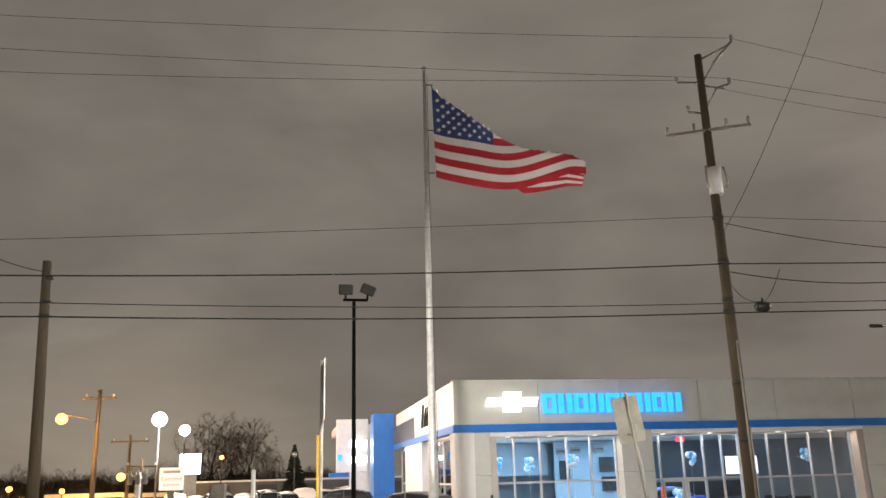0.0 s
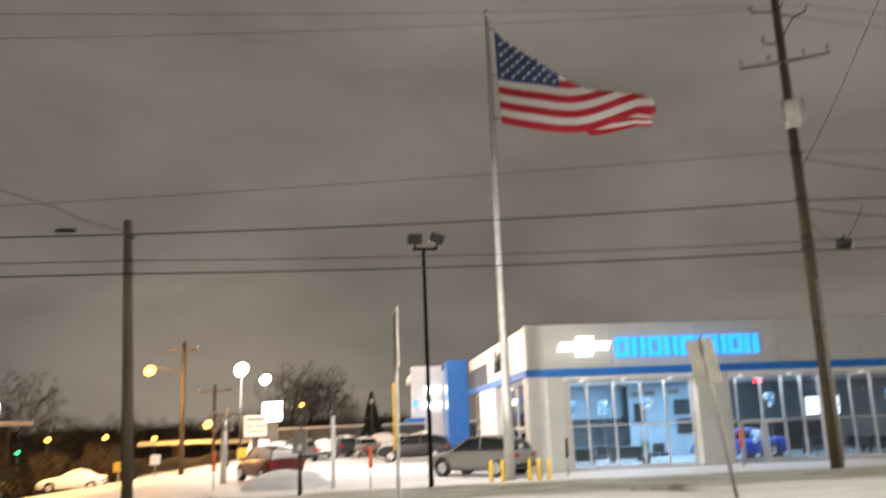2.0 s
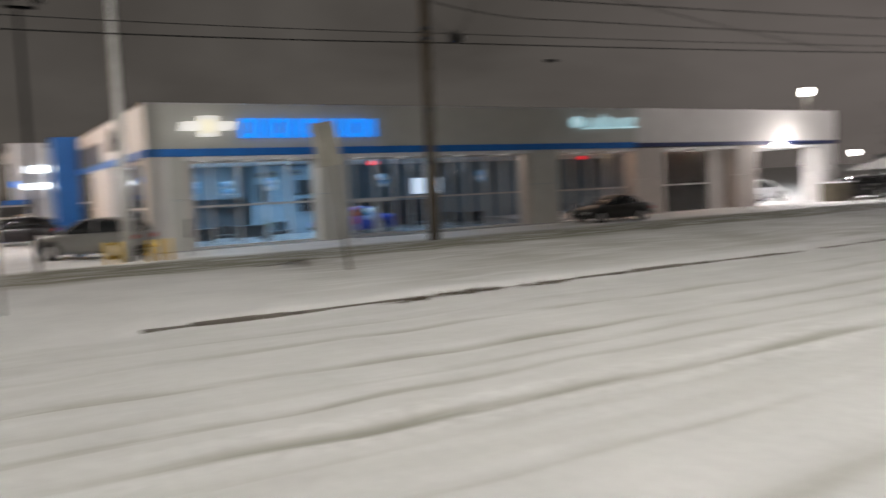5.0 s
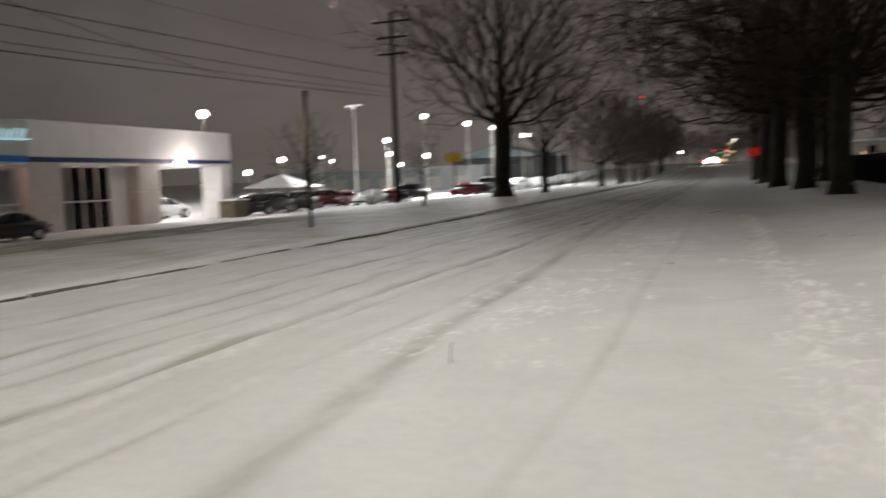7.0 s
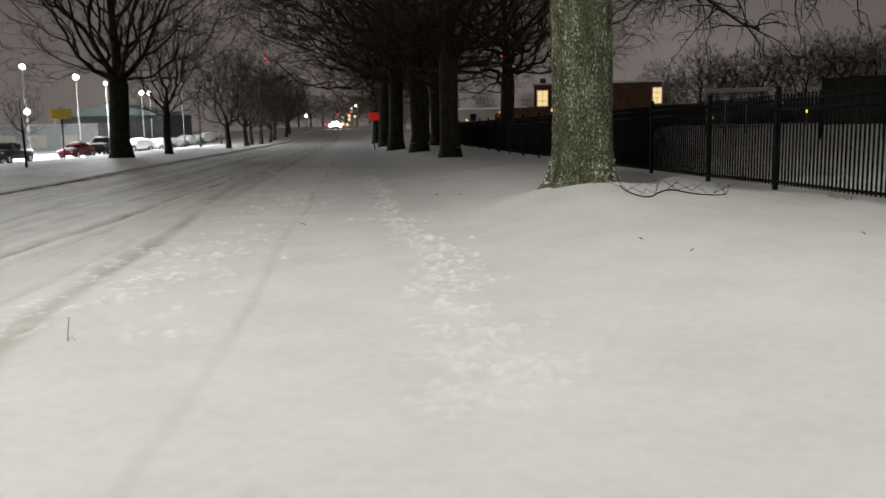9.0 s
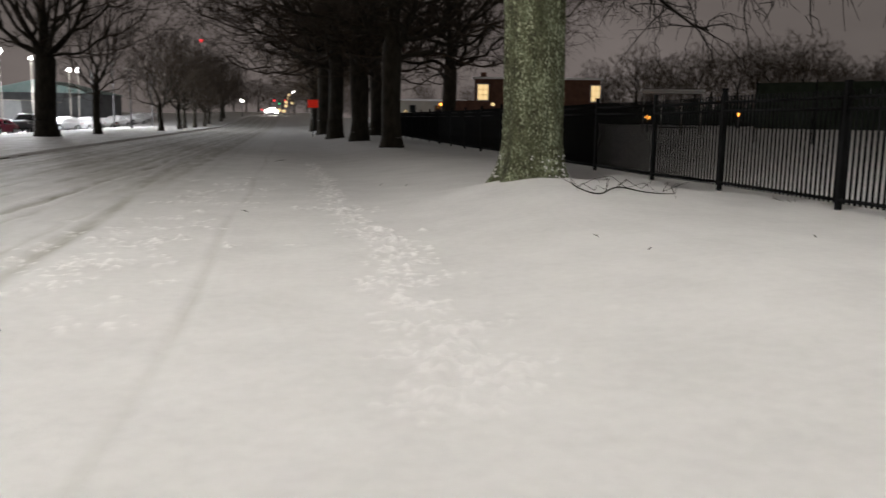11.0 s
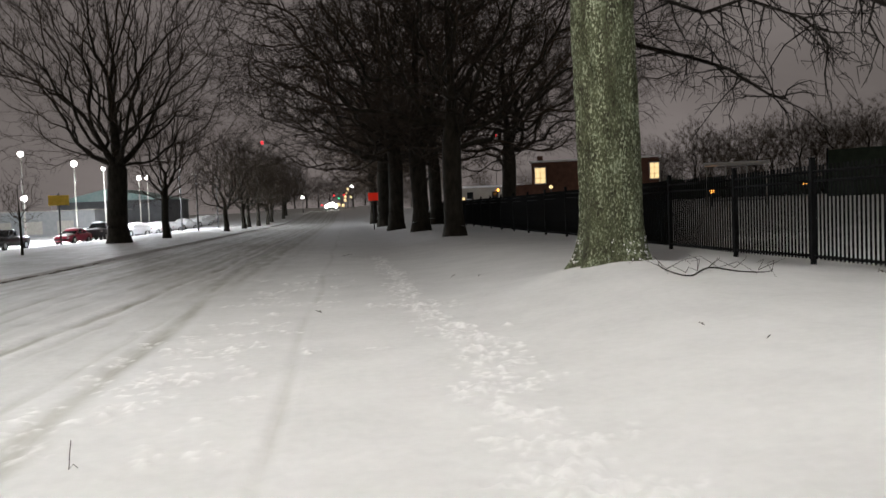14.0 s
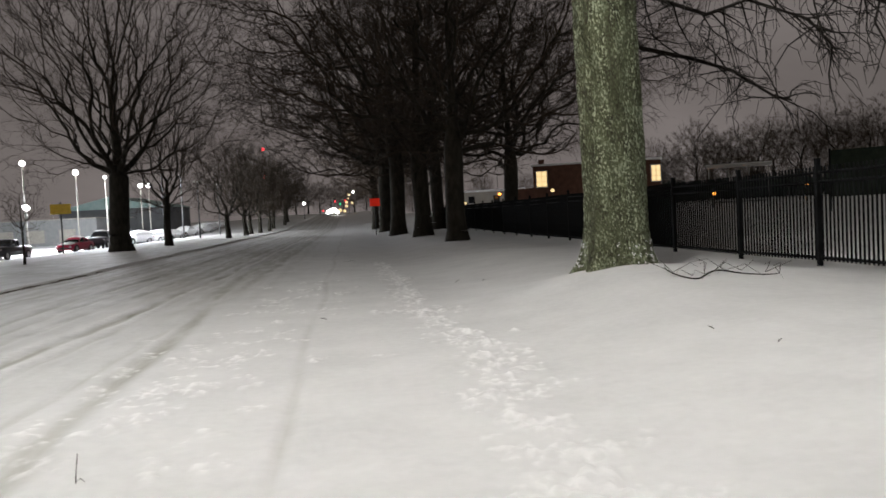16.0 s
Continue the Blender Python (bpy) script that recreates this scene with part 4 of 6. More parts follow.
def crown_tree(seed, radius, fork, lead, mid, size, n, sprays, thin=0.012, twig=(0.4, 1.0), bf=0.4, step=0.8, split=0.06, sag=0.0, bend=1, foot=-0.15, floor=0.0, curl=0.28):
    """A bare tree whose branches reach out to n points of a lumpy crown: a trunk mesh and a crown mesh."""
    rng = np.random.RandomState(seed)
    d = rng.randn(n, 3)
    d /= np.linalg.norm(d, axis=1, keepdims=True)
    w = rng.randn(3, 3) * 2.2
    lump = 1 + 0.13 * np.sin(d @ w[0] + 1) + 0.11 * np.sin(2 * d @ w[1]) + 0.09 * np.sin(3 * d @ w[2] + 2)
    tips = np.array(mid) + d * np.array(size) * (lump * rng.rand(n) ** 0.42)[:, None]
    tips = tips[tips[:, 2] > floor]
    m = max(3, int((lead - foot) / 0.6))
    top = n * 30 + m
    P, parent, L, D = np.zeros((top, 3)), np.full(top, -1), np.zeros(top), np.zeros((top, 3))
    z = np.linspace(foot, lead, m)
    P[:m] = np.stack([0.10 * np.sin(z * 0.5 + seed) * (z > 1), 0.10 * np.sin(z * 0.43 + 2 * seed) * (z > 1), z], -1)
    parent[1:m] = np.arange(m - 1)
    L[:m], D[:m] = np.maximum(z - fork, 0), (0, 0, 1)
    first = int(np.searchsorted(z, fork))
    c = m
    hub = np.array((0, 0, fork))
    for t in tips[np.argsort(np.linalg.norm(tips - hub, axis=1))]:
        dist = np.linalg.norm(P[first:c] - t, axis=1)
        j = first + int(np.argmin(dist + bf * L[first:c]))
        gap = dist[j - first]
        if gap < 0.12:
            continue
        k = max(1, math.ceil(gap / step))
        a = P[j].copy()
        ctrl = a + (t - a) * 0.45 + D[j] * gap * curl + rng.randn(3) * 0.3 * curl * gap
        prev = j
        for i in range(1, k + 1):
            f = i / k
            p = (1 - f) ** 2 * a + 2 * f * (1 - f) * ctrl + f * f * t + (rng.randn(3) * 0.05 * step if i < k else 0)
            P[c], parent[c] = p, prev
            L[c] = L[prev] + np.linalg.norm(p - P[prev])
            D[c] = (p - P[prev]) / max(np.linalg.norm(p - P[prev]), 1e-6)
            prev, c = c, c + 1
    P, parent, D = P[:c], parent[:c], D[:c]
    load = np.zeros(c)
    has = np.zeros(c, bool)
    has[parent[1:]] = True
    load[~has] = 1.0
    for i in range(c - 1, 0, -1):
        load[parent[i]] += load[i]
    power = math.log(radius / thin) / math.log(max(load[0], 3))
    R = thin * np.maximum(load, 1) ** power
    flare = np.ones(c)
    flare[:m] = 1 + 0.45 * np.exp(-2.2 * np.maximum(z - foot - 0.15, 0))
    R = R * flare
    kids = np.arange(1, c)
    ra = np.where(kids < m, R[parent[kids]], np.minimum(R[parent[kids]], 1.2 * R[kids]))
    a, b, rb = P[parent[kids]], P[kids], R[kids]
    big = (ra > split) | (kids < m)
    wide = big & (ra > 0.16)
    trunk = [prisms(a[s], b[s], ra[s], rb[s], k) for s, k in ((wide, 12), (big & ~wide, 6)) if s.any()]
    fine = ~big & (ra < 0.028)
    crown = [prisms(a[s], b[s], ra[s], rb[s], k) for s, k in ((~big & ~fine, 4), (fine, 3)) if s.any()]
    # sprays of twigs along the thin branches
    thin_at = np.repeat(np.nonzero((R < 3.2 * thin) & (np.arange(c) >= m))[0], sprays)
    dr = D[thin_at] * 0.7 + rng.randn(len(thin_at), 3) * 0.55 + np.array((0, 0, 0.12 - sag))
    dr /= np.linalg.norm(dr, axis=1, keepdims=True)
    long = rng.uniform(*twig, len(thin_at))[:, None]
    p0 = P[thin_at]
    r0 = np.minimum(R[thin_at], 0.75 * thin)
    for i in range(bend):
        p1 = p0 + dr * long / bend
        r1 = r0 * 0.7
        crown.append(prisms(p0, p1, r0, r1, 3) if i + 1 < bend else spikes(p0, p1, r0, 3))
        p0, r0 = p1, r1
        dr = dr + rng.randn(len(thin_at), 3) * 0.35 + np.array((0, 0, -sag))
        dr /= np.linalg.norm(dr, axis=1, keepdims=True)
    return rods_mesh("trunk", trunk), rods_mesh("crown", crown)


def tree_meshes(branches, split=2, low=-1.0):
    """Two meshes' worth of verts and faces: trunk with limbs, and the crown of finer branches."""
    both = []
    for pick in (lambda l: l < split, lambda l: l >= split):
        vs, fs = [], []
        for pts, rad, level in branches:
            if not pick(level) or (level and min(p.z for p in pts) < low):
                continue
            sides = 10 if level == 0 else 6 if level == 1 else 4 if level == 2 else 3
            start = len(vs)
            for i, p in enumerate(pts):
                d = (pts[min(i + 1, len(pts) - 1)] - pts[max(i - 1, 0)]).normalized()
                a = d.cross(Vector((0.13, 0.31, 0.94)) if abs(d.z) < 0.85 else Vector((1, 0.2, 0))).normalized()
                b = d.cross(a)
                flare = 1.0 + (0.5 * math.exp(-3 * i) if level == 0 else 0)
                for k in range(sides):
                    q = 2 * math.pi * k / sides
                    vs.append(tuple(p + (a * math.cos(q) + b * math.sin(q)) * rad[i] * flare))
            for i in range(len(pts) - 1):
                for k in range(sides):
                    u = start + i * sides
                    fs.append((u + k, u + (k + 1) % sides, u + sides + (k + 1) % sides, u + sides + k))
        me = bpy.data.meshes.new("crown")
        me.from_pydata(vs, [], fs)
        me.polygons.foreach_set("use_smooth", [True] * len(me.polygons))
        both.append(me)
    return both


def tree(at, meshes, label, mats=(BARK, TWIG), size=1.0, turn=0.0, group="street trees", z=None, name="tree"):
    x, y = at
    ob = thing(name, label, "tree", group=group, at=(x, y, gz(x, y) if z is None else z), turn=turn)
    ob.scale = (size, size, size)
    for nm, me, m in zip(("trunk", "crown"), meshes, mats):
        if not me.materials:
            me.materials.append(m)
        o = new(nm, me)
        o.parent = ob
    return ob


OAK = crown_tree(11, 0.66, 5.0, 11.0, (0, 0, 13.8), (11.0, 11.0, 10.0), 1900, 3, 0.013, (0.5, 1.3), bf=0.70, bend=2, floor=5.2, curl=0.16)
MAPLE = crown_tree(23, 0.27, 2.2, 4.5, (0, 0, 8.0), (4.2, 4.2, 6.2), 900, 3, 0.011, (0.3, 0.9), bf=0.65, bend=2, floor=2.4, curl=0.18)
ROW = crown_tree(29, 0.24, 1.7, 3.0, (0, 0, 6.6), (4.9, 4.9, 5.0), 600, 6, 0.014, (0.4, 1.0), bf=0.5, floor=1.9, curl=0.2)
BUSHY = crown_tree(31, 0.49, 4.2, 12.0, (0, 0, 11.5), (11.2, 11.2, 8.6), 1450, 3, 0.0145, (0.6, 1.6), bf=0.42, bend=2, sag=0.26, floor=3.6, curl=0.22)
FAR_A = crown_tree(37, 0.26, 2.2, 5.0, (0, 0, 7.0), (5.0, 5.0, 5.0), 540, 11, 0.013, (0.5, 1.2), bf=0.4, step=1.2, floor=1.2, curl=0.2)
FAR_B = crown_tree(41, 0.24, 1.8, 4.5, (0, 0, 6.8), (4.4, 4.4, 5.2), 500, 11, 0.013, (0.5, 1.2), bf=0.5, step=1.2, floor=1.0, curl=0.2)
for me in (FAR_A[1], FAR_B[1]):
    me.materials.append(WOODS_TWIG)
SAPLING = crown_tree(47, 0.055, 1.25, 3.0, (0, 0, 2.6), (1.15, 1.15, 1.35), 190, 3, 0.006, (0.12, 0.35), bf=0.4, step=0.3, split=0.025, floor=1.15)

tree((-15.8, 59.0), OAK, "large bare oak on the snowy verge", size=1.0, turn=30, name="oak_tree")
tree((-14.2, 66.5), MAPLE, "slender bare tree with a forked crown on the verge", size=1.0, turn=80)
for i, (x, y, s) in enumerate(((-12.4, 86, 1.0), (-12.0, 97, 1.0), (-12.5, 106, 0.95), (-12.4, 116, 1.0), (-12.2, 127, 0.95), (-12.8, 140, 1.05), (-12.0, 155, 1.1), (-13, 175, 1.15))):
    tree((x, y), ROW, "twiggy bare street tree on the snowy verge", size=s, turn=47 * i)
for i, (x, y, m, s, tn) in enumerate(((5.2, 40.0, BUSHY, 0.95, 215), (4.6, 52.0, BUSHY, 1.08, 90), (3.6, 62.0, BUSHY, 1.12, 10), (3.4, 78.0, BUSHY, 1.15, 250), (3.0, 98, FAR_A, 1.4, 140), (7.5, 70, BUSHY, 1.1, 60), (8.5, 92, FAR_A, 1.5, 20), (6.5, 118, FAR_A, 1.5, 70), (4.5, 140, FAR_A, 1.5, 20), (8, 165, FAR_B, 1.7, 110), (9.9, 50, BUSHY, 0.88, 300))):
    tree((x, y), m, "tall dark bare tree beside the fence", size=s, turn=tn)
tree((-13.6, 24.7), SAPLING, "young bare sapling on the verge", size=1.0, turn=10, name="sapling")
tree((-16.4, 43.5), SAPLING, "young bare sapling on the verge", size=1.1, turn=130, name="sapling")


def far_tree(az, d, el, kind, label, turn):
    """A distant tree whose crown tops out at a given elevation."""
    p = far(az, d)
    h = STATION.z + d * math.tan(radians(el)) - p.z
    tree((p.x, p.y), kind, label, size=h / 11.2, turn=turn, group="distant trees")


# the near limbs' darkness against the sky is put into this darker bark copy
LIMB = node_mat("blackened_limb_bark", [(0.010, 0.009, 0.008), (0.024, 0.021, 0.018)], 6.0, 0.95, bump=0.4, bump_scale=30, spec=0.15)


def near_tree():
    x, y = 4.83, 14.55
    ob = thing("oak_tree", "thick mossy oak trunk with buttressed roots on a snowy mound", "tree", group="street trees", at=(x, y, gz(x, y) - 0.08))
    rng = random.Random(2)
    rows, sides = 90, 110
    vs, fs = [], []
    for j in range(rows):
        z = -0.1 + 7.6 * (j / (rows - 1)) ** 1.25
        for k in range(sides):
            a = 2 * math.pi * k / sides
            r = 0.60 - 0.014 * z + 0.36 * math.exp(-z * 2.8) * (0.55 + 0.45 * math.sin(a * 5 + 0.8 + 0.4 * math.sin(a * 2))) * 0.75
            ridge = noise.noise((math.cos(a) * 4.2, math.sin(a) * 4.2, z * 0.45)) * 0.05 - abs(noise.noise((math.cos(a) * 9, math.sin(a) * 9, z * 1.2))) * 0.06
            r += ridge + 0.03 * math.sin(2 * a + z * 0.3)
            vs.append((r * math.cos(a) - 0.012 * z, r * math.sin(a), z))
    for j in range(rows - 1):
        for k in range(sides):
            u = j * sides
            fs.append((u + k, u + (k + 1) % sides, u + sides + (k + 1) % sides, u + sides + k))
    me = bpy.data.meshes.new("trunk")
    me.from_pydata(vs, [], fs)
    me.polygons.foreach_set("use_smooth", [True] * len(me.polygons))
    me.materials.append(BARK_MOSS)
    t = new("trunk", me)
    t.parent = ob
    # snow caught between the roots
    cling = bmesh.new()
    for k in range(320):
        a, zz = rng.uniform(0, 6.28), 0.05 + 0.45 * rng.random() ** 2
        r = 0.575 + 0.36 * math.exp(-zz * 2.8) * (0.55 + 0.45 * math.sin(a * 5 + 0.8 + 0.4 * math.sin(a * 2))) * 0.75
        q = rng.uniform(0.005, 0.018)
        add_tube(cling, [(r * math.cos(a), r * math.sin(a), zz - q), ((r + 0.01) * math.cos(a), (r + 0.01) * math.sin(a), zz), ((r - 0.03) * math.cos(a), (r - 0.03) * math.sin(a), zz + q)], [q * 0.5, q, q * 0.4], 6)
    tagged(part("clinging_snow", cling, SNOW_CAP, ob, "crusts of snow on the roots"), kind="stuff")
    # limbs over the field and the road, most of them above the view, with hanging twigs
    limbs = []
    for me in crown_tree(5, 0.42, 6.4, 9.5, (0.6, 0.6, 9.6), (9.0, 9.5, 5.0), 700, 3, 0.010, (0.3, 0.9), bf=0.45, bend=2, sag=0.18, foot=6.0, floor=5.2):
        me.materials.append(LIMB)
        o = new("limb" if me.name.startswith("trunk") else "crown", me)
        o.parent = ob
    # two long drooping limbs with hanging twigs
    rng = random.Random(21)
    foot = Vector((x, y, gz(x, y) - 0.08))
    for d, run, r in ((12.5, ((-20, 22), (-24, 16.5), (-27, 14.4), (-30, 12.9), (-32.5, 11.9), (-35, 10.4), (-39, 10.8), (-43, 12)), 0.085),
                      (13.5, ((-19, 24), (-21, 17.5), (-24, 15.0), (-28, 15.2), (-33, 14.2), (-38, 14.5)), 0.06),
                      (18.0, ((-16, 12), (-19.5, 10.3), (-22.5, 9.4), (-25, 8.4), (-27.4, 6.6), (-28.5, 6.2)), 0.055),
                      (17.0, ((-17, 17), (-20, 13.5), (-23.5, 12.0), (-26, 12.6), (-29.5, 11.0), (-31, 9.0)), 0.05)):
        pts = [Vector((0.2 - d * math.sin(radians(az)), -0.4 + d * math.cos(radians(az)), 1.58 + d * math.tan(radians(el)))) - foot for az, el in run]
        n = len(pts)
        limbs.append((pts, [r * (1 - 0.8 * i / n) for i in range(n)], 1))
        for i in range(1, n):
            for k in range(6):
                p = pts[i - 1].lerp(pts[i], rng.random())
                dr = Vector((rng.gauss(0.25, 0.6), rng.gauss(0, 0.6), rng.gauss(-0.15, 0.5))).normalized()
                kid, size = [p], rng.uniform(0.7, 2.3)
                for q in range(4):
                    dr = (dr + Vector((rng.gauss(0, 0.27), rng.gauss(0, 0.27), rng.gauss(-0.12, 0.2)))).normalized()
                    kid.append(kid[-1] + dr * size / 4)
                limbs.append((kid, [0.022, 0.016, 0.012, 0.008, 0.004], 2))
                for w in range(7):
                    p2 = kid[1 + w % 4]
                    d2 = (dr + Vector((rng.gauss(0, 0.7), rng.gauss(0, 0.7), rng.gauss(-0.1, 0.5)))).normalized()
                    e = p2 + d2 * rng.uniform(0.15, 0.6)
                    limbs.append(([p2, p2.lerp(e, 0.5) + Vector((rng.gauss(0, 0.07), rng.gauss(0, 0.05), 0.05)), e + Vector((0, 0, -0.08))], [0.009, 0.007, 0.004], 3))
    a, b = tree_meshes(limbs, low=2.3)
    for nm, m, mat in (("limb", a, LIMB), ("crown", b, LIMB)):
        m.materials.append(mat)
        o = new(nm, m)
        o.parent = ob


near_tree()

# ---- fence ----


def build_fence():
    fx = 8.9
    posts = [4.0, 7.55, 11.03, 14.8, 18.0, 21.85, 25.6] + [25.6 + 3.6 * i for i in range(1, 16)]
    panel = thing("fence", "black iron picket fence along the snowy field", "fence", kind="")
    pk = tube([(0, 0, 0), (0, 0, 1.80)], 0.026, 4)
    green = node_mat("green_screen_cloth", [(0.024, 0.055, 0.044), (0.05, 0.09, 0.075)], 2.0, 0.8, bump=0.2, stretch=(1, 3, 1))
    me = bpy.data.meshes.new("picket")
    pk.to_mesh(me)
    pk.free()
    me.materials.append(IRON)
    count = 0
    rest = bmesh.new()
    for a, b in zip(posts, posts[1:]):
        za, zb = gz(fx, a), gz(fx, b)
        pm = box(fx - 0.045, fx + 0.045, a - 0.045, a + 0.045, za - 0.1, za + 2.02, 0.008)
        add_box(pm, fx - 0.055, fx + 0.055, a - 0.055, a + 0.055, za + 2.02, za + 2.05, 0.008)
        part("post", pm, IRON, panel)
        for h in (0.16, 1.60, 1.78):
            part("rail", tube([(fx, a, za + h), (fx, b, zb + h)], 0.030, 4), IRON, panel)
        if a > 21:
            part("screen_panel", box(fx + 0.03, fx + 0.04, a + 0.06, b - 0.06, min(za, zb) + 0.12, min(za, zb) + 1.68, 0.004), green, panel, "dark green screen cloth")
        n = int((b - a) / 0.125)
        for i in range(1, n):
            y = a + (b - a) * i / n
            z = za + (zb - za) * i / n + 0.1
            if count < 300 and a > 6:
                o = new("picket", me)
                o.parent = panel
                o.location = (fx, y, z)
                count += 1
            else:
                add_tube(rest, [(fx, y, z), (fx, y, z + 1.80)], 0.022, 3, caps=False)
    tagged(part("picket_run", rest, IRON, panel), kind="stuff")


build_fence()

# ---- poles, wires and signs by the road ----
ORANGE_DECK = node_mat("pale_concrete", [(0.34, 0.31, 0.27), (0.44, 0.41, 0.36)], 0.6, 0.85)
DARK_WALL = node_mat("dark_wall", [(0.05, 0.05, 0.052), (0.09, 0.09, 0.092)], 0.8, 0.85)
GREY_WALL = node_mat("grey_metal_wall", [(0.09, 0.095, 0.10), (0.14, 0.145, 0.15)], 0.6, 0.7)
HEDGE = node_mat("dark_hedge", [(0.008, 0.016, 0.010), (0.022, 0.035, 0.022)], 3.0, 0.95)
STATION = Vector((0.5, -1.24, 1.6))


def far(az, d, el=None):
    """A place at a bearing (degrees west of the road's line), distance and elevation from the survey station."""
    x, y = STATION.x - d * math.sin(radians(az)), STATION.y + d * math.cos(radians(az))
    return Vector((x, y, gz(x, y) if el is None else STATION.z + d * math.tan(radians(el))))


def wire(pts, r=0.009, sag=0.0, n=14, name="overhead_wire", label="thin black overhead wire strung between poles"):
    run = []
    for a, b in zip(pts, pts[1:]):
        a, b = Vector(a), Vector(b)
        for i in range(n):
            f = i / n
            run.append(a.lerp(b, f) - Vector((0, 0, 4 * sag * f * (1 - f))))
    run.append(Vector(pts[-1]))
    ob = part(name, tube(run, r, 5), BLACK)
    return tagged(ob, label, "wire", group="overhead wires")


def insulator(parent, p, h=0.22):
    bm = tube([p, Vector(p) + Vector((0, 0, h))], [0.03, 0.03], 8)
    for k in range(3):
        q = Vector(p) + Vector((0, 0, h * (0.3 + 0.25 * k)))
        add_tube(bm, [q, q + Vector((0, 0, 0.03))], [0.075, 0.05], 10)
    part("insulator", bm, GALV, parent)


def utility_pole():
    p = thing("utility_pole", "tall weathered wooden utility pole with crossarm and white cut-out sleeve", "pole", group="utility poles", at=(-24.16, 13.05, 0))
    part("mast", tube([(0, 0, gz(-24.16, 13.05) - 0.2), (0, 0, 8), (-0.01, -0.02, 16.05)], [0.20, 0.17, 0.13], 14), WOOD_POLE, p)
    d = Vector((0.5, 0.866, 0))
    part("crossarm", tube([d * -1.45 + Vector((0.1, 0, 13.1)), d * 1.4 + Vector((0.1, 0, 13.05))], 0.06, 6), GALV_DULL, p)
    for s, z in ((-1.4, 13.12), (-0.5, 13.12), (0.6, 13.1), (1.32, 13.08)):
        insulator(p, d * s + Vector((0.1, 0, z)), 0.3)
    for z0, tip in ((14.9, Vector((0.62, 1.0, 16.35))), (13.9, Vector((0.47, 0.8, 14.72)))):
        part("bracket", tube([(0, 0, z0), Vector((0.25, 0.42, z0 + 0.75)), tip], 0.05, 6), GALV_DULL, p)
        part("brace", tube([(0, 0, z0 + 0.95), tip - Vector((0.1, 0.16, 0.15))], 0.035, 6), GALV_DULL, p)
        insulator(p, tip, 0.25)
    for y, z in ((-0.75, 15.1), (-0.5, 13.9)):
        part("bracket", tube([(0, 0, z - 0.15), (y * 0.5, y, z)], 0.04, 6), GALV_DULL, p)
        insulator(p, (y * 0.5, y, z), 0.25)
    part("sleeve", tube([(0.08, 0.02, 10.7), (0.08, 0.02, 11.65)], [0.24, 0.24], 12), WHITE_PAINT, p, "white insulating sleeve")
    for y in (-0.3, 0.35):
        part("cutout", tube([(0.12, y, 11.7), (0.2, y * 1.2, 11.2), (0.16, y, 10.9)], 0.05, 6), GALV, p)
    for z in (9.8, 8.25, 6.95, 6.6, 4.2, 2.4):
        part("clamp", tube([(0, 0, z), (0, 0, z + 0.12)], 0.20, 10), BLACK, p)
    part("conduit", tube([(0.2, 0.03, gz(-24, 13)), (0.19, 0.02, 5.6)], 0.035, 6), GALV_DULL, p)
    b = thing("splice_case", "dark drum-shaped splice case hung on the cable", "splice case", at=(-23.62, 13.95, 6.62))
    part("drum", tube([(-0.05, -0.24, 0.06), (-0.05, -0.16, 0.06), (0, 0.16, 0.04), (0, 0.24, 0.04)], [0.10, 0.17, 0.17, 0.10], 12), BLACK, b)
    part("strap", tube([(0, 0, 0.2), (0, 0, 0.34)], 0.03, 6), BLACK, b)
    return p


def wires():
    S, N = -60.0, 58.0
    PL, PR = (-21.3, -7.35), (-24.2, 13.0)
    lo = [(6.75, 8.2, 0.022), (6.05, 6.85, 0.014), (5.70, 6.53, 0.022)]
    for zl, zr, r in lo:
        wire([(-24.5, S, zl + 0.8), (PL[0] + 0.18, PL[1], zl), (PR[0] + 0.2, PR[1], zr), (-24.0, N, zr + 1.6)], r, 0.12)
    wire([(-24.5, S, 17), (-23.6, 14.0, 16.5), (-24, N, 13.9)], 0.008, 1.2)
    wire([(-24.5, S, 15), (-24.55, 12.3, 15.2), (-24.6, N, 13.9)], 0.008, 1.3)
    wire([(-24.5, S, 16.3), (-23.7, 13.8, 14.95), (-23.2, N, 13.9)], 0.008, 1.0)
    wire([(-24.5, S, 6.9), (-24.1, 13.0, 9.9), (-24.0, N, 11.6)], 0.009, 0.5)
    wire([(-23.9, 13.1, 9.6), (-23.3, 18.7, 8.7), (-22.8, 34, 7.0)], 0.014, 0.1)
    wire([(-23.9, 13.1, 7.9), (-23.4, 18.4, 7.5), (-24.0, N, 8.9)], 0.018, 0.15)
    wire([(-24.0, 12.9, 7.9), (-23.8, 13.4, 7.0), (-23.6, 14.1, 6.9), (-23.4, 14.6, 7.9)], 0.012, 0.1)
    wire([(-23.9, 12.7, 8.8), (-23.3, 15.2, 13.2), (-23.3, 17.9, 18.3), (-23.3, 20, 22.5)], 0.012, 0.15, label="steep thin guy wire running past the pole")
    wire([(-21.2, -7.3, 6.85), (-20.6, -9.0, 7.35), (-18.5, -15, 9.5)], 0.012, 0.1)
    for y, z in ((18.0, 6.05), (-9.1, 7.0)):
        c = thing("cable_closure", "short black closure clipped on the overhead cable", "cable closure", at=(-23.6 if y > 0 else -21.6, y, z))
        part("shell", tube([(0, -0.28, 0), (0, -0.2, 0), (0, 0.2, 0), (0, 0.28, 0)], [0.03, 0.06, 0.06, 0.03], 8), BLACK, c)


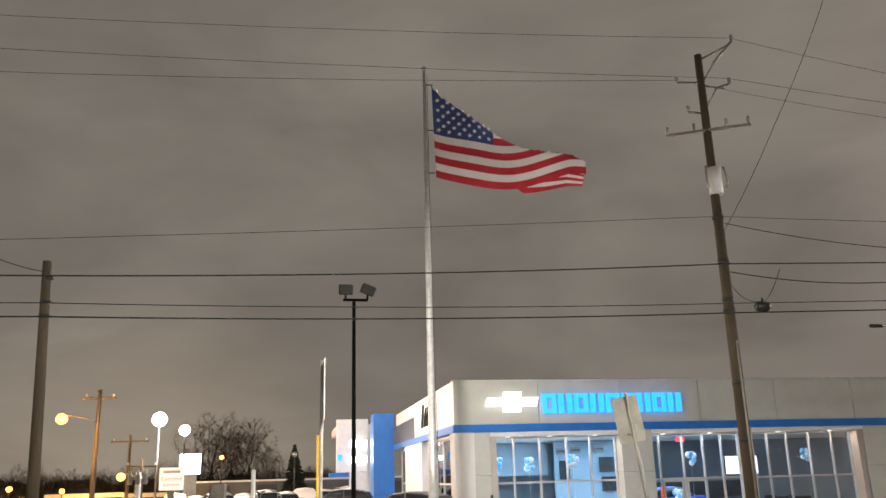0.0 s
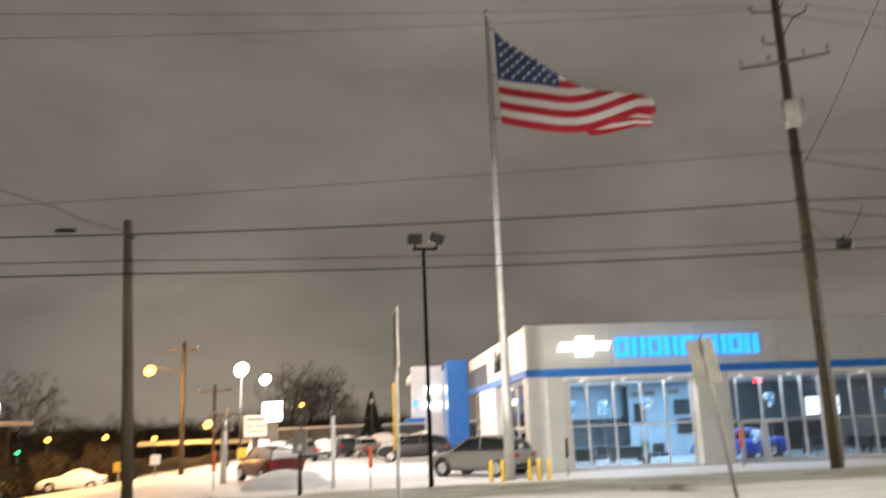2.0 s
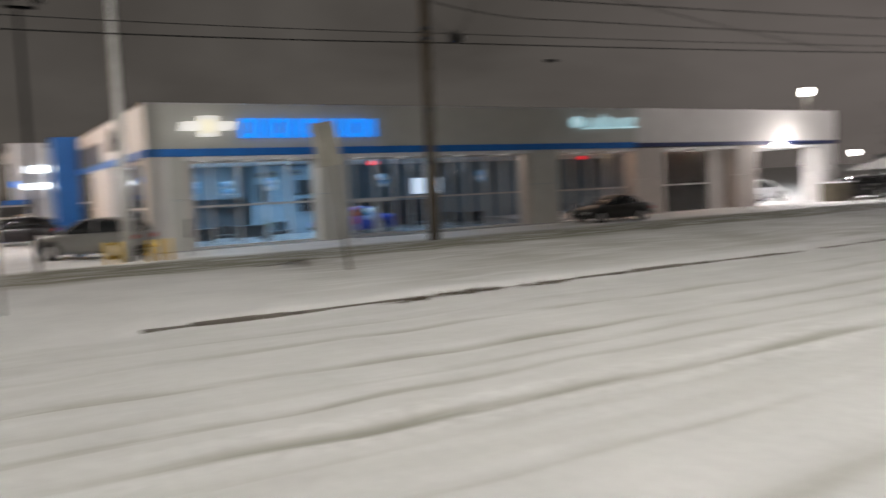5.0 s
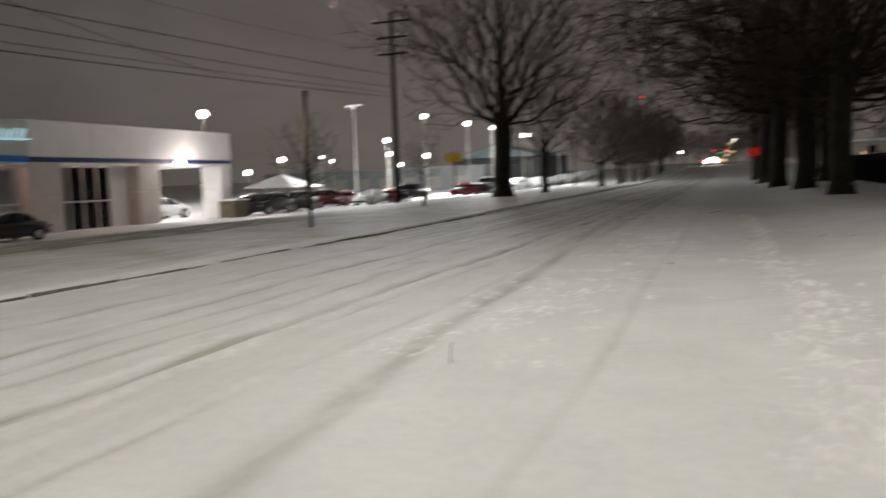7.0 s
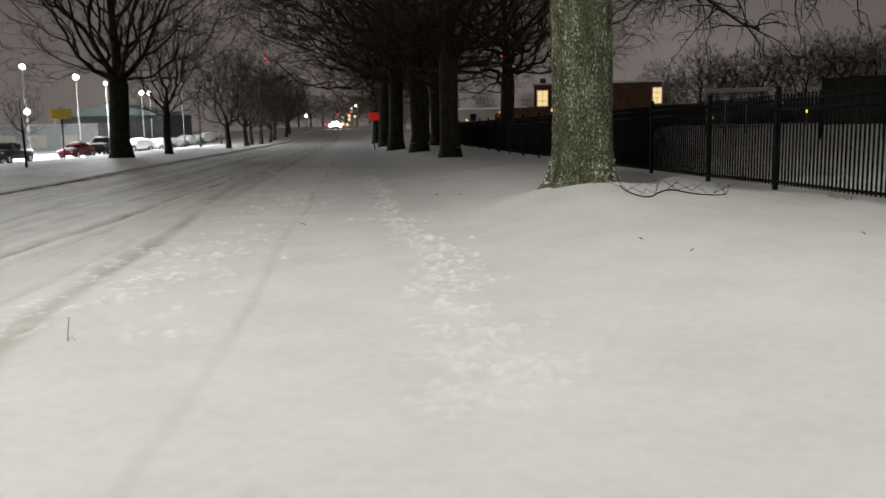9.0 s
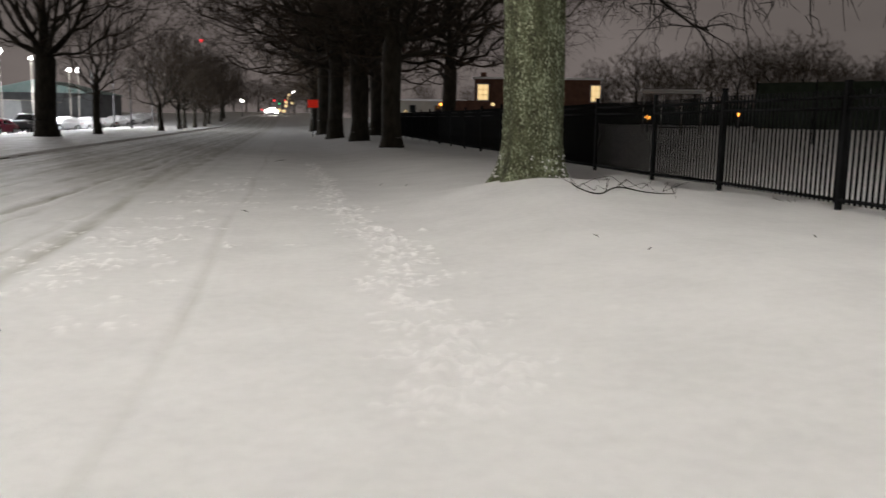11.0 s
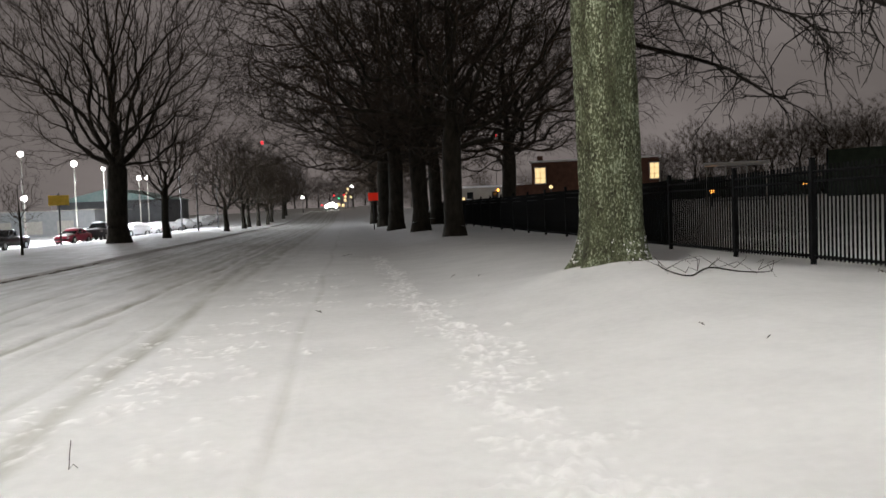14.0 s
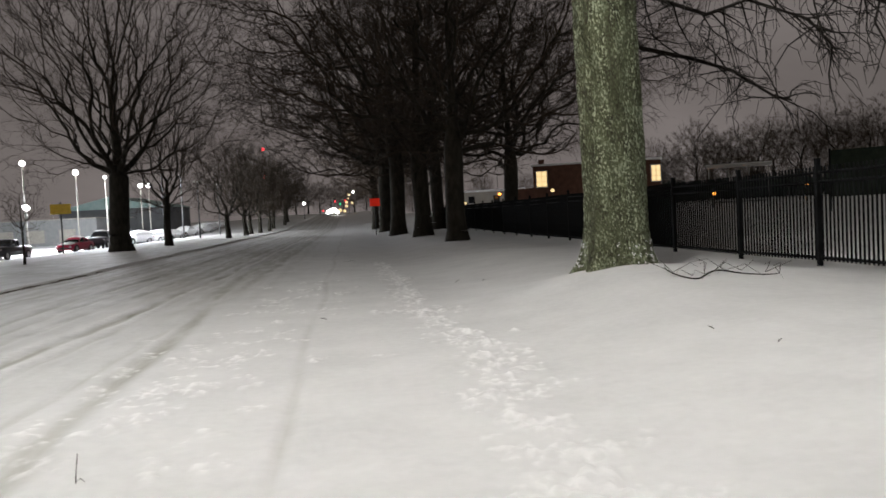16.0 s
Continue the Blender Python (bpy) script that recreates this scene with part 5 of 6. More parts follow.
def other_poles():
    p = thing("utility_pole", "shorter plain wooden utility pole set in the snow", "pole", group="utility poles", at=(-21.3, -7.15, 0))
    part("mast", tube([(0, 0, gz(-21.3, -7.15) - 0.2), (0.03, -0.12, 3.5), (0.08, -0.25, 7.15)], [0.15, 0.13, 0.105], 14), WOOD_POLE, p)
    for z in (5.7, 6.05, 6.66):
        part("clamp", tube([(0.05, -0.2, z), (0.05, -0.2, z + 0.08)], 0.135, 10), BLACK, p)
    p = thing("utility_pole", "tall dark utility pole with three crossarms", "pole", group="utility poles", at=(-24.0, 58.0, gz(-24, 58)))
    part("mast", tube([(0, 0, -0.2), (0, 0, 14.6)], [0.22, 0.15], 12), BARK, p)
    for z, w in ((13.9, 1.55), (12.7, 1.3), (11.45, 1.25)):
        part("crossarm", box(-w, w, -0.06, 0.06, z - 0.07, z + 0.07, 0.01), BARK, p)
        for s in (-w + 0.1, 0.55, w - 0.1):
            insulator(p, (s, 0, z + 0.07), 0.22)
    p = thing("utility_pole", "plain wooden pole beyond the showroom porch", "pole", group="utility poles", at=far(28.6, 75))
    part("mast", tube([(0, 0, -0.2), (0, 0, 10.3)], [0.24, 0.2], 10), WOOD_POLE, p)
    part("cap", tube([(0, 0, 10.0), (0, 0, 10.5)], [0.34, 0.3], 10), WOOD_POLE, p)
    # pale service pole with canisters at the drive
    q = far(99.35, 42)
    h = STATION.z + 42 * math.tan(radians(0.75)) - q.z
    p = thing("service_pole", "pale service pole with grey canisters at its top", "pole", at=q)
    part("mast", tube([(0, 0, -0.1), (0, 0, h)], [0.15, 0.12], 12), WHITE_PAINT, p)
    part("conduit", tube([(0.16, -0.1, -0.1), (0.15, -0.1, h * 0.8)], 0.03, 6), GALV, p)
    part("bracket", box(-0.05, 0.05, -0.42, 0.42, h - 0.35, h - 0.27, 0.01), GALV_DULL, p)
    for dy in (-0.34, 0.0, 0.34):
        part("canister", tube([(0.16, dy, h - 0.55), (0.16, dy, h - 0.5), (0.16, dy, h - 0.15), (0.16, dy, h - 0.1)], [0.08, 0.11, 0.11, 0.06], 10), GALV_DULL, p)
        insulator(p, (0.16, dy, h - 0.1), 0.2)
    # twin floodlight pole on the lot's edge
    p = thing("floodlight_pole", "slim black pole with two unlit floodlight heads", "lamp post", at=(-24.93, 0.68, 0))
    part("mast", tube([(0, 0, gz(-24.9, 0.7) - 0.1), (0, 0, 7.0)], [0.075, 0.055], 12), IRON, p)
    part("crossbar", box(-0.04, 0.04, -0.34, 0.44, 6.98, 7.06, 0.01), IRON, p)
    for y, tilt in ((-0.27, 0), (0.44, -22)):
        bm = box(-0.22, 0.22, -0.22, 0.22, -0.16, 0.16, 0.03)
        h = part("flood_head", bm, BLACK, p)
        h.matrix_local = pose(0, y, 7.35, tilt, 12, 0)
        part("yoke", tube([(0, y * 0.95, 7.02), (0, y, 7.25)], 0.035, 6), IRON, p)
    # flagpole
    p = thing("flagpole", "tall tapering pale metal flagpole with finial and halyard", "flagpole", at=(-32.53, 4.38, 0))
    part("mast", tube([(0, 0, LOT - 0.1), (0, 0, 2.5), (0, 0, 2.55), (0, 0, 12), (0, 0, 19.2)], [0.20, 0.20, 0.16, 0.12, 0.065], 14), GALV, p)
    part("finial", ball((0, 0, 19.3), 0.12, 2), GALV, p)
    part("halyard", tube([(0.1, 0.22, 1.2), (0.06, 0.1, 10), (0.04, 0.12, 19.0)], 0.012, 4), BLACK, p)
    for z in (14.3, 16.3, 18.5):
        part("snap_hook", tube([(0.03, 0.05, z), (0.06, 0.36, z)], 0.025, 6), BLACK, p)
    for dx, dy in ((0.9, -0.9), (0.95, -0.45), (0.9, 0.6), (0.8, 1.0), (0.9, 1.35)):
        b = thing("bollard", "short yellow steel bollard by the flagpole", "bollard", group="yellow bollards", at=(-32.53 + dx, 4.38 + dy, LOT + 0.06))
        part("tube", tube([(0, 0, -0.05), (0, 0, 0.78)], 0.075, 10), YELLOW, b)
        part("cap", ball((0, 0, 0.78), 0.075, 2, 0.6), YELLOW, b)


def flag():
    ob = thing("flag", "wind-blown flag with red and white stripes and a starred blue canton", "flag")
    hoist, run = 4.42, 6.6

    def at(u, v):
        # the upper fly corner has folded over and lies behind the rest
        f = 0.86 * u ** 0.85
        foot = 14.1 - 0.52 * math.sin(math.pi * min(1.0, u * 1.12) ** 0.9) + 0.15 * u
        x = -32.45 + 0.5 * u + 0.28 * math.sin(7.0 * u + 1.2 * v) * min(1, 3 * u)
        y = 4.80 + run * u - 0.12 * (1 - v) * (1 - u)
        if v >= f:
            z = foot + (1 - v) * hoist
            x += 0.10 * math.sin(13 * u - 3 * v) * u
        else:
            back = min(0.85, 0.95 * (1 - f) / max(f, 0.05) + 0.12)
            z = foot + (1 - f) * hoist - (f - v) * hoist * back
            x -= 0.10 + 0.30 * (f - v)
            y -= 0.10 * (f - v)
        return Vector((x, y, z))

    def patch(u0, u1, v0, v1, nu, nv):
        bm = bmesh.new()
        g = [[bm.verts.new(at(u0 + (u1 - u0) * i / nu, v0 + (v1 - v0) * j / nv)) for i in range(nu + 1)] for j in range(nv + 1)]
        for j in range(nv):
            for i in range(nu):
                bm.faces.new((g[j][i], g[j][i + 1], g[j + 1][i + 1], g[j + 1][i])).smooth = True
        return bm
    for k in range(13):
        u0 = 0.40 if k < 7 else 0.0
        part("stripe", patch(u0, 1.0, k / 13, (k + 1) / 13, 44, 3), RED_CLOTH if k % 2 == 0 else WHITE_CLOTH, ob)
    part("canton", patch(0.0, 0.40, 0.0, 7 / 13, 16, 10), BLUE_CLOTH, ob)
    for r in range(9):
        for c in range(6 if r % 2 == 0 else 5):
            u = 0.40 * (0.085 + (c + (0 if r % 2 == 0 else 0.5)) * 0.166)
            v = 7 / 13 * (0.10 + r * 0.1)
            o, e1, e2 = at(u, v), (at(u + 0.01, v) - at(u, v)).normalized(), (at(u, v) - at(u, v + 0.01)).normalized()
            nrm = e1.cross(e2).normalized()
            e2 = nrm.cross(e1)
            bm = bmesh.new()
            ring = [bm.verts.new(o + nrm * 0.012 * (1 if nrm.x > 0 else -1) + (e1 * math.sin(q * math.pi / 5) + e2 * math.cos(q * math.pi / 5)) * (0.115 if q % 2 == 0 else 0.05)) for q in range(10)]
            bm.faces.new(ring)
            part("star", bm, WHITE_CLOTH, ob)


def text_mesh(words, size, name, material, parent, m):
    cu = bpy.data.curves.new(name, "FONT")
    cu.body, cu.size, cu.align_x, cu.align_y, cu.extrude = words, size, "CENTER", "CENTER", 0.004
    tmp = bpy.data.objects.new("tmp", cu)
    me = bpy.data.meshes.new_from_object(tmp)
    bpy.data.objects.remove(tmp)
    me.name = name
    me.materials.append(material)
    ob = new(name, me)
    ob.parent = parent
    ob.matrix_local = m
    return ob


def signs():
    s = thing("road_sign", "narrow white road sign on a steel post with yellow strip", "sign", at=(-12.66, -0.76, gz(-12.66, -0.76)))
    part("post", tube([(0, 0, -0.1), (0, 0.02, 3.35)], 0.032, 8), GALV, s)
    part("plate", box(-0.38, 0.38, 0.035, 0.05, 2.42, 3.36, 0.004), WHITE_PAINT, s, "white sign plate")
    part("bracket", box(-0.03, 0.03, 0.02, 0.05, 2.5, 3.25), GALV, s)
    part("strip", box(-0.03, 0.05, -0.055, -0.02, 1.15, 2.2, 0.004), YELLOW, s, "yellow reflective strip")
    s = thing("road_sign", "back of a tall metal road sign on a leaning post", "sign", at=(-14.12, 5.3, gz(-14.1, 5.3)))
    part("post", tube([(0, 0, -0.1), (0.2, -0.46, 2.9)], 0.036, 8), GALV_DULL, s)
    pl = part("plate", box(-0.008, 0.008, -0.24, 0.24, -0.42, 0.42, 0.003), GALV_DULL, s, "bare metal back of the plate")
    pl.matrix_local = pose(0.13, -0.42, 2.42, 8.5, 0, -16)
    for z in (2.15, 2.65):
        part("clip", box(0.14, 0.19, -0.46, -0.38, z, z + 0.02), GALV_DULL, s)
    # drive-edge markers
    for (x, y, h, m) in ((-31.4, -1.1, 1.5, ORANGE), (-33.4, 6.9, 1.45, BLACK), (-34.0, 14.6, 1.55, ORANGE), (-36.2, -7.7, 1.6, ORANGE)):
        g = thing("marker_post", "thin marker post with a coloured sleeve", "post", group="marker posts", at=(x, y, gz(x, y)))
        part("stake", tube([(0, 0, -0.1), (0, 0.02, h)], 0.035, 6), GALV, g)
        part("sleeve", tube([(0, 0.01, h * 0.5), (0, 0.02, h + 0.05)], [0.075, 0.06], 8), m, g)
    g = thing("white_post", "plain white upright post at the lot edge", "post", at=(-33.2, -2.55, gz(-33.2, -2.55)))
    part("tube", tube([(0, 0, -0.1), (0, 0, 2.75)], 0.085, 10), WHITE_PAINT, g)
    part("cap", ball((0, 0, 2.75), 0.085, 2, 0.5), WHITE_PAINT, g)
    g = thing("drop_box", "grey box on a black post at the drive", "box", at=(-30.0, -3.6, gz(-30, -3.6)))
    part("post", tube([(0, 0, -0.1), (0, 0, 1.55)], 0.07, 8), BLACK, g)
    part("box", box(-0.2, 0.2, -0.26, 0.26, 1.45, 2.25, 0.04), GALV_DULL, g)
    part("label", box(0.2, 0.21, -0.06, 0.08, 1.55, 1.75), WHITE_PAINT, g)
    # service sign: brand line as a bar, words below
    p = far(97.35, 55)
    g = thing("service_sign", "white sign board with dark words on one dark post", "sign", at=p, turn=7)
    part("board", box(-0.06, 0.06, -0.72, 0.72, 2.0, 3.35, 0.03), WHITE_PAINT, g)
    part("post", box(-0.16, 0.16, -0.2, 0.2, -0.1, 2.0, 0.03), DARK_WALL, g)
    dk = node_mat("sign_ink", [(0.05, 0.05, 0.09), (0.09, 0.08, 0.12)], 3, 0.6)
    part("bar", box(0.06, 0.07, -0.5, 0.5, 3.02, 3.18), GALV_DULL, g)
    text_mesh("Certified", 0.34, "lettering", dk, g, pose(0.066, 0, 2.68, 90, 0, 90))
    text_mesh("Service", 0.34, "lettering", dk, g, pose(0.066, 0, 2.34, 90, 0, 90))
    p = far(96.25, 80)
    g = thing("lit_sign", "brightly lit white pylon sign", "sign", at=p, turn=6)
    part("face", box(-0.15, 0.15, -0.9, 0.9, 3.2, 4.95, 0.05), GLOW_LIT, g)
    part("pylon", box(-0.2, 0.2, -0.5, 0.6, -0.1, 3.2, 0.03), GALV_DULL, g)


def street_lamp(p, top, glow, globe=0.28, arm=(0, 0), label="lit lot lamp on a slim pole", group="lot lamps", mat=None):
    """A pole up to a lamp at height top over p, with an arm to the pole's foot when given."""
    ob = thing("lamp_post", label, "lamp post", group=group, at=(p[0], p[1], gz(p[0], p[1])))
    h = top - gz(p[0], p[1])
    a = Vector((arm[0], arm[1], 0))
    part("mast", tube([a + Vector((0, 0, -0.1)), a + Vector((0, 0, h - (0.1 if a.length == 0 else -0.5)))], [0.09, 0.06], 8), mat or DARK_WALL, ob)
    if a.length:
        part("arm", tube([a + Vector((0, 0, h - 0.25)), a * 0.4 + Vector((0, 0, h + 0.18)), Vector((0, 0, h + 0.15))], 0.045, 6), mat or GALV_DULL, ob)
    part("hood", tube([(0, 0, h + globe * 0.8), (0, 0, h + globe + 0.04)], [globe * 0.4, globe * 0.2], 10), GALV_DULL, ob)
    # ball made wider than the lamp itself, to stand in for its glare
    part("bulb", ball((0, 0, h), globe, 3, 0.95), glow, ob, "glowing lamp")
    return ob


def lamps():
    q = far(98.3, 65, 4.03)
    street_lamp(q, q.z, GLOW_WHITE, 0.52, label="very bright floodlight on a lot pole")
    q = far(96.7, 75, 3.33)
    street_lamp(q, q.z, GLOW_WHITE, 0.45, label="very bright floodlight on a lot pole")
    q, f = far(104.1, 55, 4.07), far(102.0, 55)
    street_lamp(q, q.z, GLOW_SODIUM, 0.33, arm=(f.x - q.x, f.y - q.y), label="orange sodium street lamp on a wooden pole", mat=WOOD_POLE)
    q, f = far(100.4, 60, 0.49), far(99.2, 60)
    street_lamp(q, q.z, GLOW_SODIUM, 0.27, arm=(f.x - q.x, f.y - q.y), label="orange sodium lamp on a pale pole")
    for az, el, d, g, r in ((94.3, 1.57, 110, GLOW_SODIUM, 0.26), (109.9, -0.08, 95, GLOW_SODIUM, 0.28), (106.6, -0.07, 95, GLOW_SODIUM, 0.28), (103.7, -0.27, 95, GLOW_SODIUM, 0.26), (111.5, -0.77, 85, GLOW_GREEN, 0.2),
                            (89.6, 1.65, 80, GALV, 0.25), (116.2, 0.2, 90, GLOW_WHITE, 0.18), (115.2, 0.1, 90, GLOW_WHITE, 0.2)):
        q = far(az, d, el)
        street_lamp(q, q.z, g, r, label="small street lamp far down the side road", group="distant lamps")
    for az, el, d, r in ((20.45, 4.45, 95, 0.36), (17.5, 3.85, 105, 0.42), (15.8, 3.5, 120, 0.3), (13.7, 2.9, 130, 0.42), (13.2, 2.9, 130, 0.42), (23.1, 2.9, 110, 0.42), (23.0, 1.95, 120, 0.42), (20.4, 1.75, 105, 0.42), (30.3, 1.8, 120, 0.5), (32.6, 1.0, 140, 0.6), (27.6, 1.9, 130, 0.3), (26.9, 1.6, 130, 0.3), (35.3, 4.95, 75, 0.5), (22.2, 1.2, 150, 0.4), (18.9, 1.5, 150, 0.4)):
        q = far(az, d, el)
        street_lamp(q, q.z, GLOW_WHITE, 0.78 * r, label="white lot lamp on a tall pale pole", mat=GALV_DULL)
    for az, d, el in ((12.4, 104, 3.9), (11.2, 112, 3.4), (10.2, 100, 3.0), (8.9, 120, 2.8), (15.0, 98, 4.2)):
        q = far(az, d)
        p = thing("light_pole", "slim dark unlit pole on the further lot", "lamp post", group="unlit lot poles", at=q)
        h = STATION.z + d * math.tan(radians(el)) - q.z
        part("mast", tube([(0, 0, -0.1), (0, 0, h)], [0.10, 0.07], 8), DARK_WALL, p)
        part("head", box(-0.45, 0.45, -0.14, 0.14, h, h + 0.14, 0.03), GALV_DULL, p)
    q = far(25.3, 95, 5.2)
    ob = street_lamp(q, q.z, GALV, 0.25, label="unlit twin lamp on a tall pale pole", mat=WHITE_PAINT)
    part("head", box(-1.0, 1.0, -0.15, 0.15, q.z - gz(q.x, q.y) + 0.1, q.z - gz(q.x, q.y) + 0.3, 0.03), GALV, ob)
    # bare poles down the side street
    for az, d, el, w in ((102.0, 56, 5.9, 1.0), (100.0, 75, 3.08, 2.0), (99.2, 62, 1.6, 1.2)):
        q = far(az, d)
        p = thing("utility_pole", "distant utility pole with crossarm on the side street", "pole", group="utility poles", at=q)
        h = STATION.z + d * math.tan(radians(el)) - q.z
        part("mast", tube([(0, 0, -0.1), (0, 0, h)], [0.17, 0.12], 8), WOOD_POLE, p)
        part("crossarm", box(-0.06, 0.06, -w / 2 - 0.5, w / 2 + 0.5, h - 0.6, h - 0.48, 0.01), WOOD_POLE, p)
        for s in (-w / 2 - 0.3, 0.0, w / 2 + 0.3):
            insulator(p, (0, s, h - 0.48), 0.2)


utility_pole()
wires()
other_poles()
flag()
signs()
lamps()

# ---- side street and distance ----


BANK_EARTH = node_mat("brown_bank", [(0.028, 0.022, 0.017), (0.06, 0.046, 0.035), (0.10, 0.085, 0.07)], 0.8, 0.95, bump=0.6, bump_scale=4, spec=0.1)


def distance_west():
    b = thing("overpass", "concrete road bridge lit orange by street lamps", "bridge")
    for az0, az1, e, d in ((96.5, 100.2, -0.62, 118), (100.2, 104.6, -0.55, 114), (110.8, 113.6, 0.95, 112), (113.6, 115.4, 1.0, 110)):
        p, q = far(az0, d, e), far(az1, d, e)
        n = (q - p).normalized()
        side = n.cross(Vector((0, 0, 1)))
        bm = bmesh.new()
        ring = [[bm.verts.new(o + side * s * 4 + Vector((0, 0, z))) for s, z in ((-1, -0.28), (1, -0.28), (1, 0.22), (-1, 0.22))] for o in (p, q)]
        for k in range(4):
            bm.faces.new((ring[0][k], ring[0][(k + 1) % 4], ring[1][(k + 1) % 4], ring[1][k]))
        bm.faces.new(ring[0])
        bm.faces.new(ring[1][::-1])
        bmesh.ops.recalc_face_normals(bm, faces=bm.faces)
        part("deck", bm, ORANGE_DECK, b)
        m = p.lerp(q, 0.5)
        part("pier", box(m.x - 0.35, m.x + 0.35, m.y - 0.35, m.y + 0.35, gz(m.x, m.y) - 0.3, m.z - 0.27, 0.03), BANK_EARTH, b)
    lamp("sodium_light", "POINT", Matrix.Translation(far(112.5, 101, 2.6)), 600, (1.0, 0.40, 0.07), 0.4)
    lamp("sodium_light", "POINT", Matrix.Translation(far(101.5, 106, 1.0)), 3200, (1.0, 0.55, 0.16), 0.4)
    # white low shop with a green side
    p = far(115.2, 85)
    b = thing("low_shop", "low white shop building beside the side street", "building", at=(p.x, p.y, gz(p.x, p.y)), turn=22)
    part("wall", box(-5, 0, -9, 3.6, -0.3, 2.7, 0.02), WHITE_PAINT, b)
    part("roof", box(-5.2, 0.2, -9.2, 3.8, 2.7, 2.9, 0.02), SNOW_CAP, b)
    for y in (0.6, 1.6, 2.6):
        w = part("window", box(0.0, 0.05, y, y + 0.55, 0.6, 2.1, 0.01), CAR_GLASS, b)
        part("sill", box(0.05, 0.12, y - 0.05, y + 0.6, 0.5, 0.6), ALU, w)
    part("sign_panel", box(-0.4, 0.15, 3.62, 4.0, 0.0, 2.9, 0.02), node_mat("green_panel", [(0.05, 0.45, 0.2), (0.08, 0.6, 0.28)], 1, 0.5), b, "green lit end panel")
    lamp("green_light", "POINT", Matrix.Translation(p + Vector((2.5, 6.5, 2.6))), 260, (0.1, 1.0, 0.4), 0.2)
    # roadside lit board
    p = far(113.6, 62)
    b = thing("lit_board", "small lit roadside board on a pole", "sign", at=p, turn=22)
    h = STATION.z + 62 * math.tan(radians(1.65)) - p.z
    part("mast", tube([(0, 0, -0.1), (0, 0, h)], 0.12, 8), WOOD_POLE, b)
    part("face", box(-0.12, 0.12, -0.75, 1.0, h - 0.4, h + 0.55, 0.04), GLOW_LIT, b)
    part("side_face", box(-0.12, 0.12, -1.25, -1.05, h - 0.4, h + 0.4, 0.03), GLOW_LIT, b)
    # long low warehouse behind the lot
    p = far(90.0, 115)
    b = thing("warehouse", "long low pale warehouse behind the lot", "building", at=(p.x, p.y, gz(p.x, p.y)))
    part("wall", box(-8, 0, -14, 30, -0.4, 2.3), GREY_WALL, b)
    part("roof", box(-8.3, 0.3, -14.3, 30.3, 2.3, 2.55), SNOW_CAP, b)
    for y in range(-10, 28, 6):
        part("door", box(0.0, 0.06, y, y + 2.6, 0, 1.9), DARK_WALL, b)
    # warning signs at the side street's mouth
    for az, d, m in ((105.75, 52, YELLOW), (103.6, 52, WHITE_PAINT), (98.2, 50, YELLOW)):
        p = far(az, d)
        s = thing("road_sign", "small road sign at the side street", "sign", group="side street signs", at=p, turn=15)
        part("post", tube([(0, 0, -0.1), (0, 0, 1.5)], 0.035, 6), GALV, s)
        part("plate", box(0.03, 0.05, -0.28, 0.28, 0.9, 1.45, 0.004), m, s)
    for i, (az, d, k, c) in enumerate(((108.4, 68, "sedan", (0.3, 0.3, 0.3)), (112.9, 78, "sedan", (0.4, 0.4, 0.42)), (114.2, 76, "sedan", (0.3, 0.3, 0.3)), (115.6, 74, "suv", (0.4, 0.4, 0.4)))):
        p = far(az, d)
        car((p.x, p.y), 100 + 10 * i, k, c, "snow-covered car parked along the side street", snowy=1.0)
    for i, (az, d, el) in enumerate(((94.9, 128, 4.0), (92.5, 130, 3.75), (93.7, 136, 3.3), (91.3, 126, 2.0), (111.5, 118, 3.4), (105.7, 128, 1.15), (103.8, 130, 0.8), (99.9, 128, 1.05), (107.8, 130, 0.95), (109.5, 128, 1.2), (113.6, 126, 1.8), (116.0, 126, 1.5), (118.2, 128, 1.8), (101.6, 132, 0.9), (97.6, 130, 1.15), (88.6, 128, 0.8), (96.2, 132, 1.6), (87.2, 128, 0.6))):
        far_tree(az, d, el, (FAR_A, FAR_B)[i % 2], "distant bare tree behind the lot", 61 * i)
    # brushwood below the bridge
    rng = random.Random(14)
    bm = bmesh.new()
    for k in range(2400):
        az, d = rng.uniform(104.8, 111.9), rng.uniform(71, 92)
        q = far(az, d)
        s = rng.uniform(1.2, 3.4) * (0.75 + 0.25 * math.sin(az * 1.9))
        for w in range(2):
            add_tube(bm, [q, q + Vector((rng.uniform(-0.5, 0.5), rng.uniform(-0.8, 0.8), s * 0.6)), q + Vector((rng.uniform(-1, 1), rng.uniform(-1.4, 1.4), s))], [0.09, 0.07, 0.02], 3, caps=False)
    tagged(part("brushwood", bm, BARK), "dark leafless brushwood along the side street", "bushes", kind="stuff")
    # wooded railway bank behind the bridge
    bank = thing("wooded_bank", "dark brush-covered bank behind the road bridge", "embankment", kind="structure")
    bm = bmesh.new()
    rows = []
    for i in range(61):
        az = 87.0 + 0.6 * i
        row = []
        for d, e in ((121, None), (126, -0.4), (131, 0.1), (140, 0.3), (158, None)):
            q = far(az, d) if e is None else far(az, d, e + 0.16 * math.sin(az * 1.3) + 0.12 * math.sin(az * 2.9 + d))
            row.append(bm.verts.new(q))
        rows.append(row)
    for r0, r1 in zip(rows, rows[1:]):
        for k in range(4):
            f = bm.faces.new((r0[k], r1[k], r1[k + 1], r0[k + 1]))
            f.smooth = True
    bmesh.ops.recalc_face_normals(bm, faces=bm.faces)
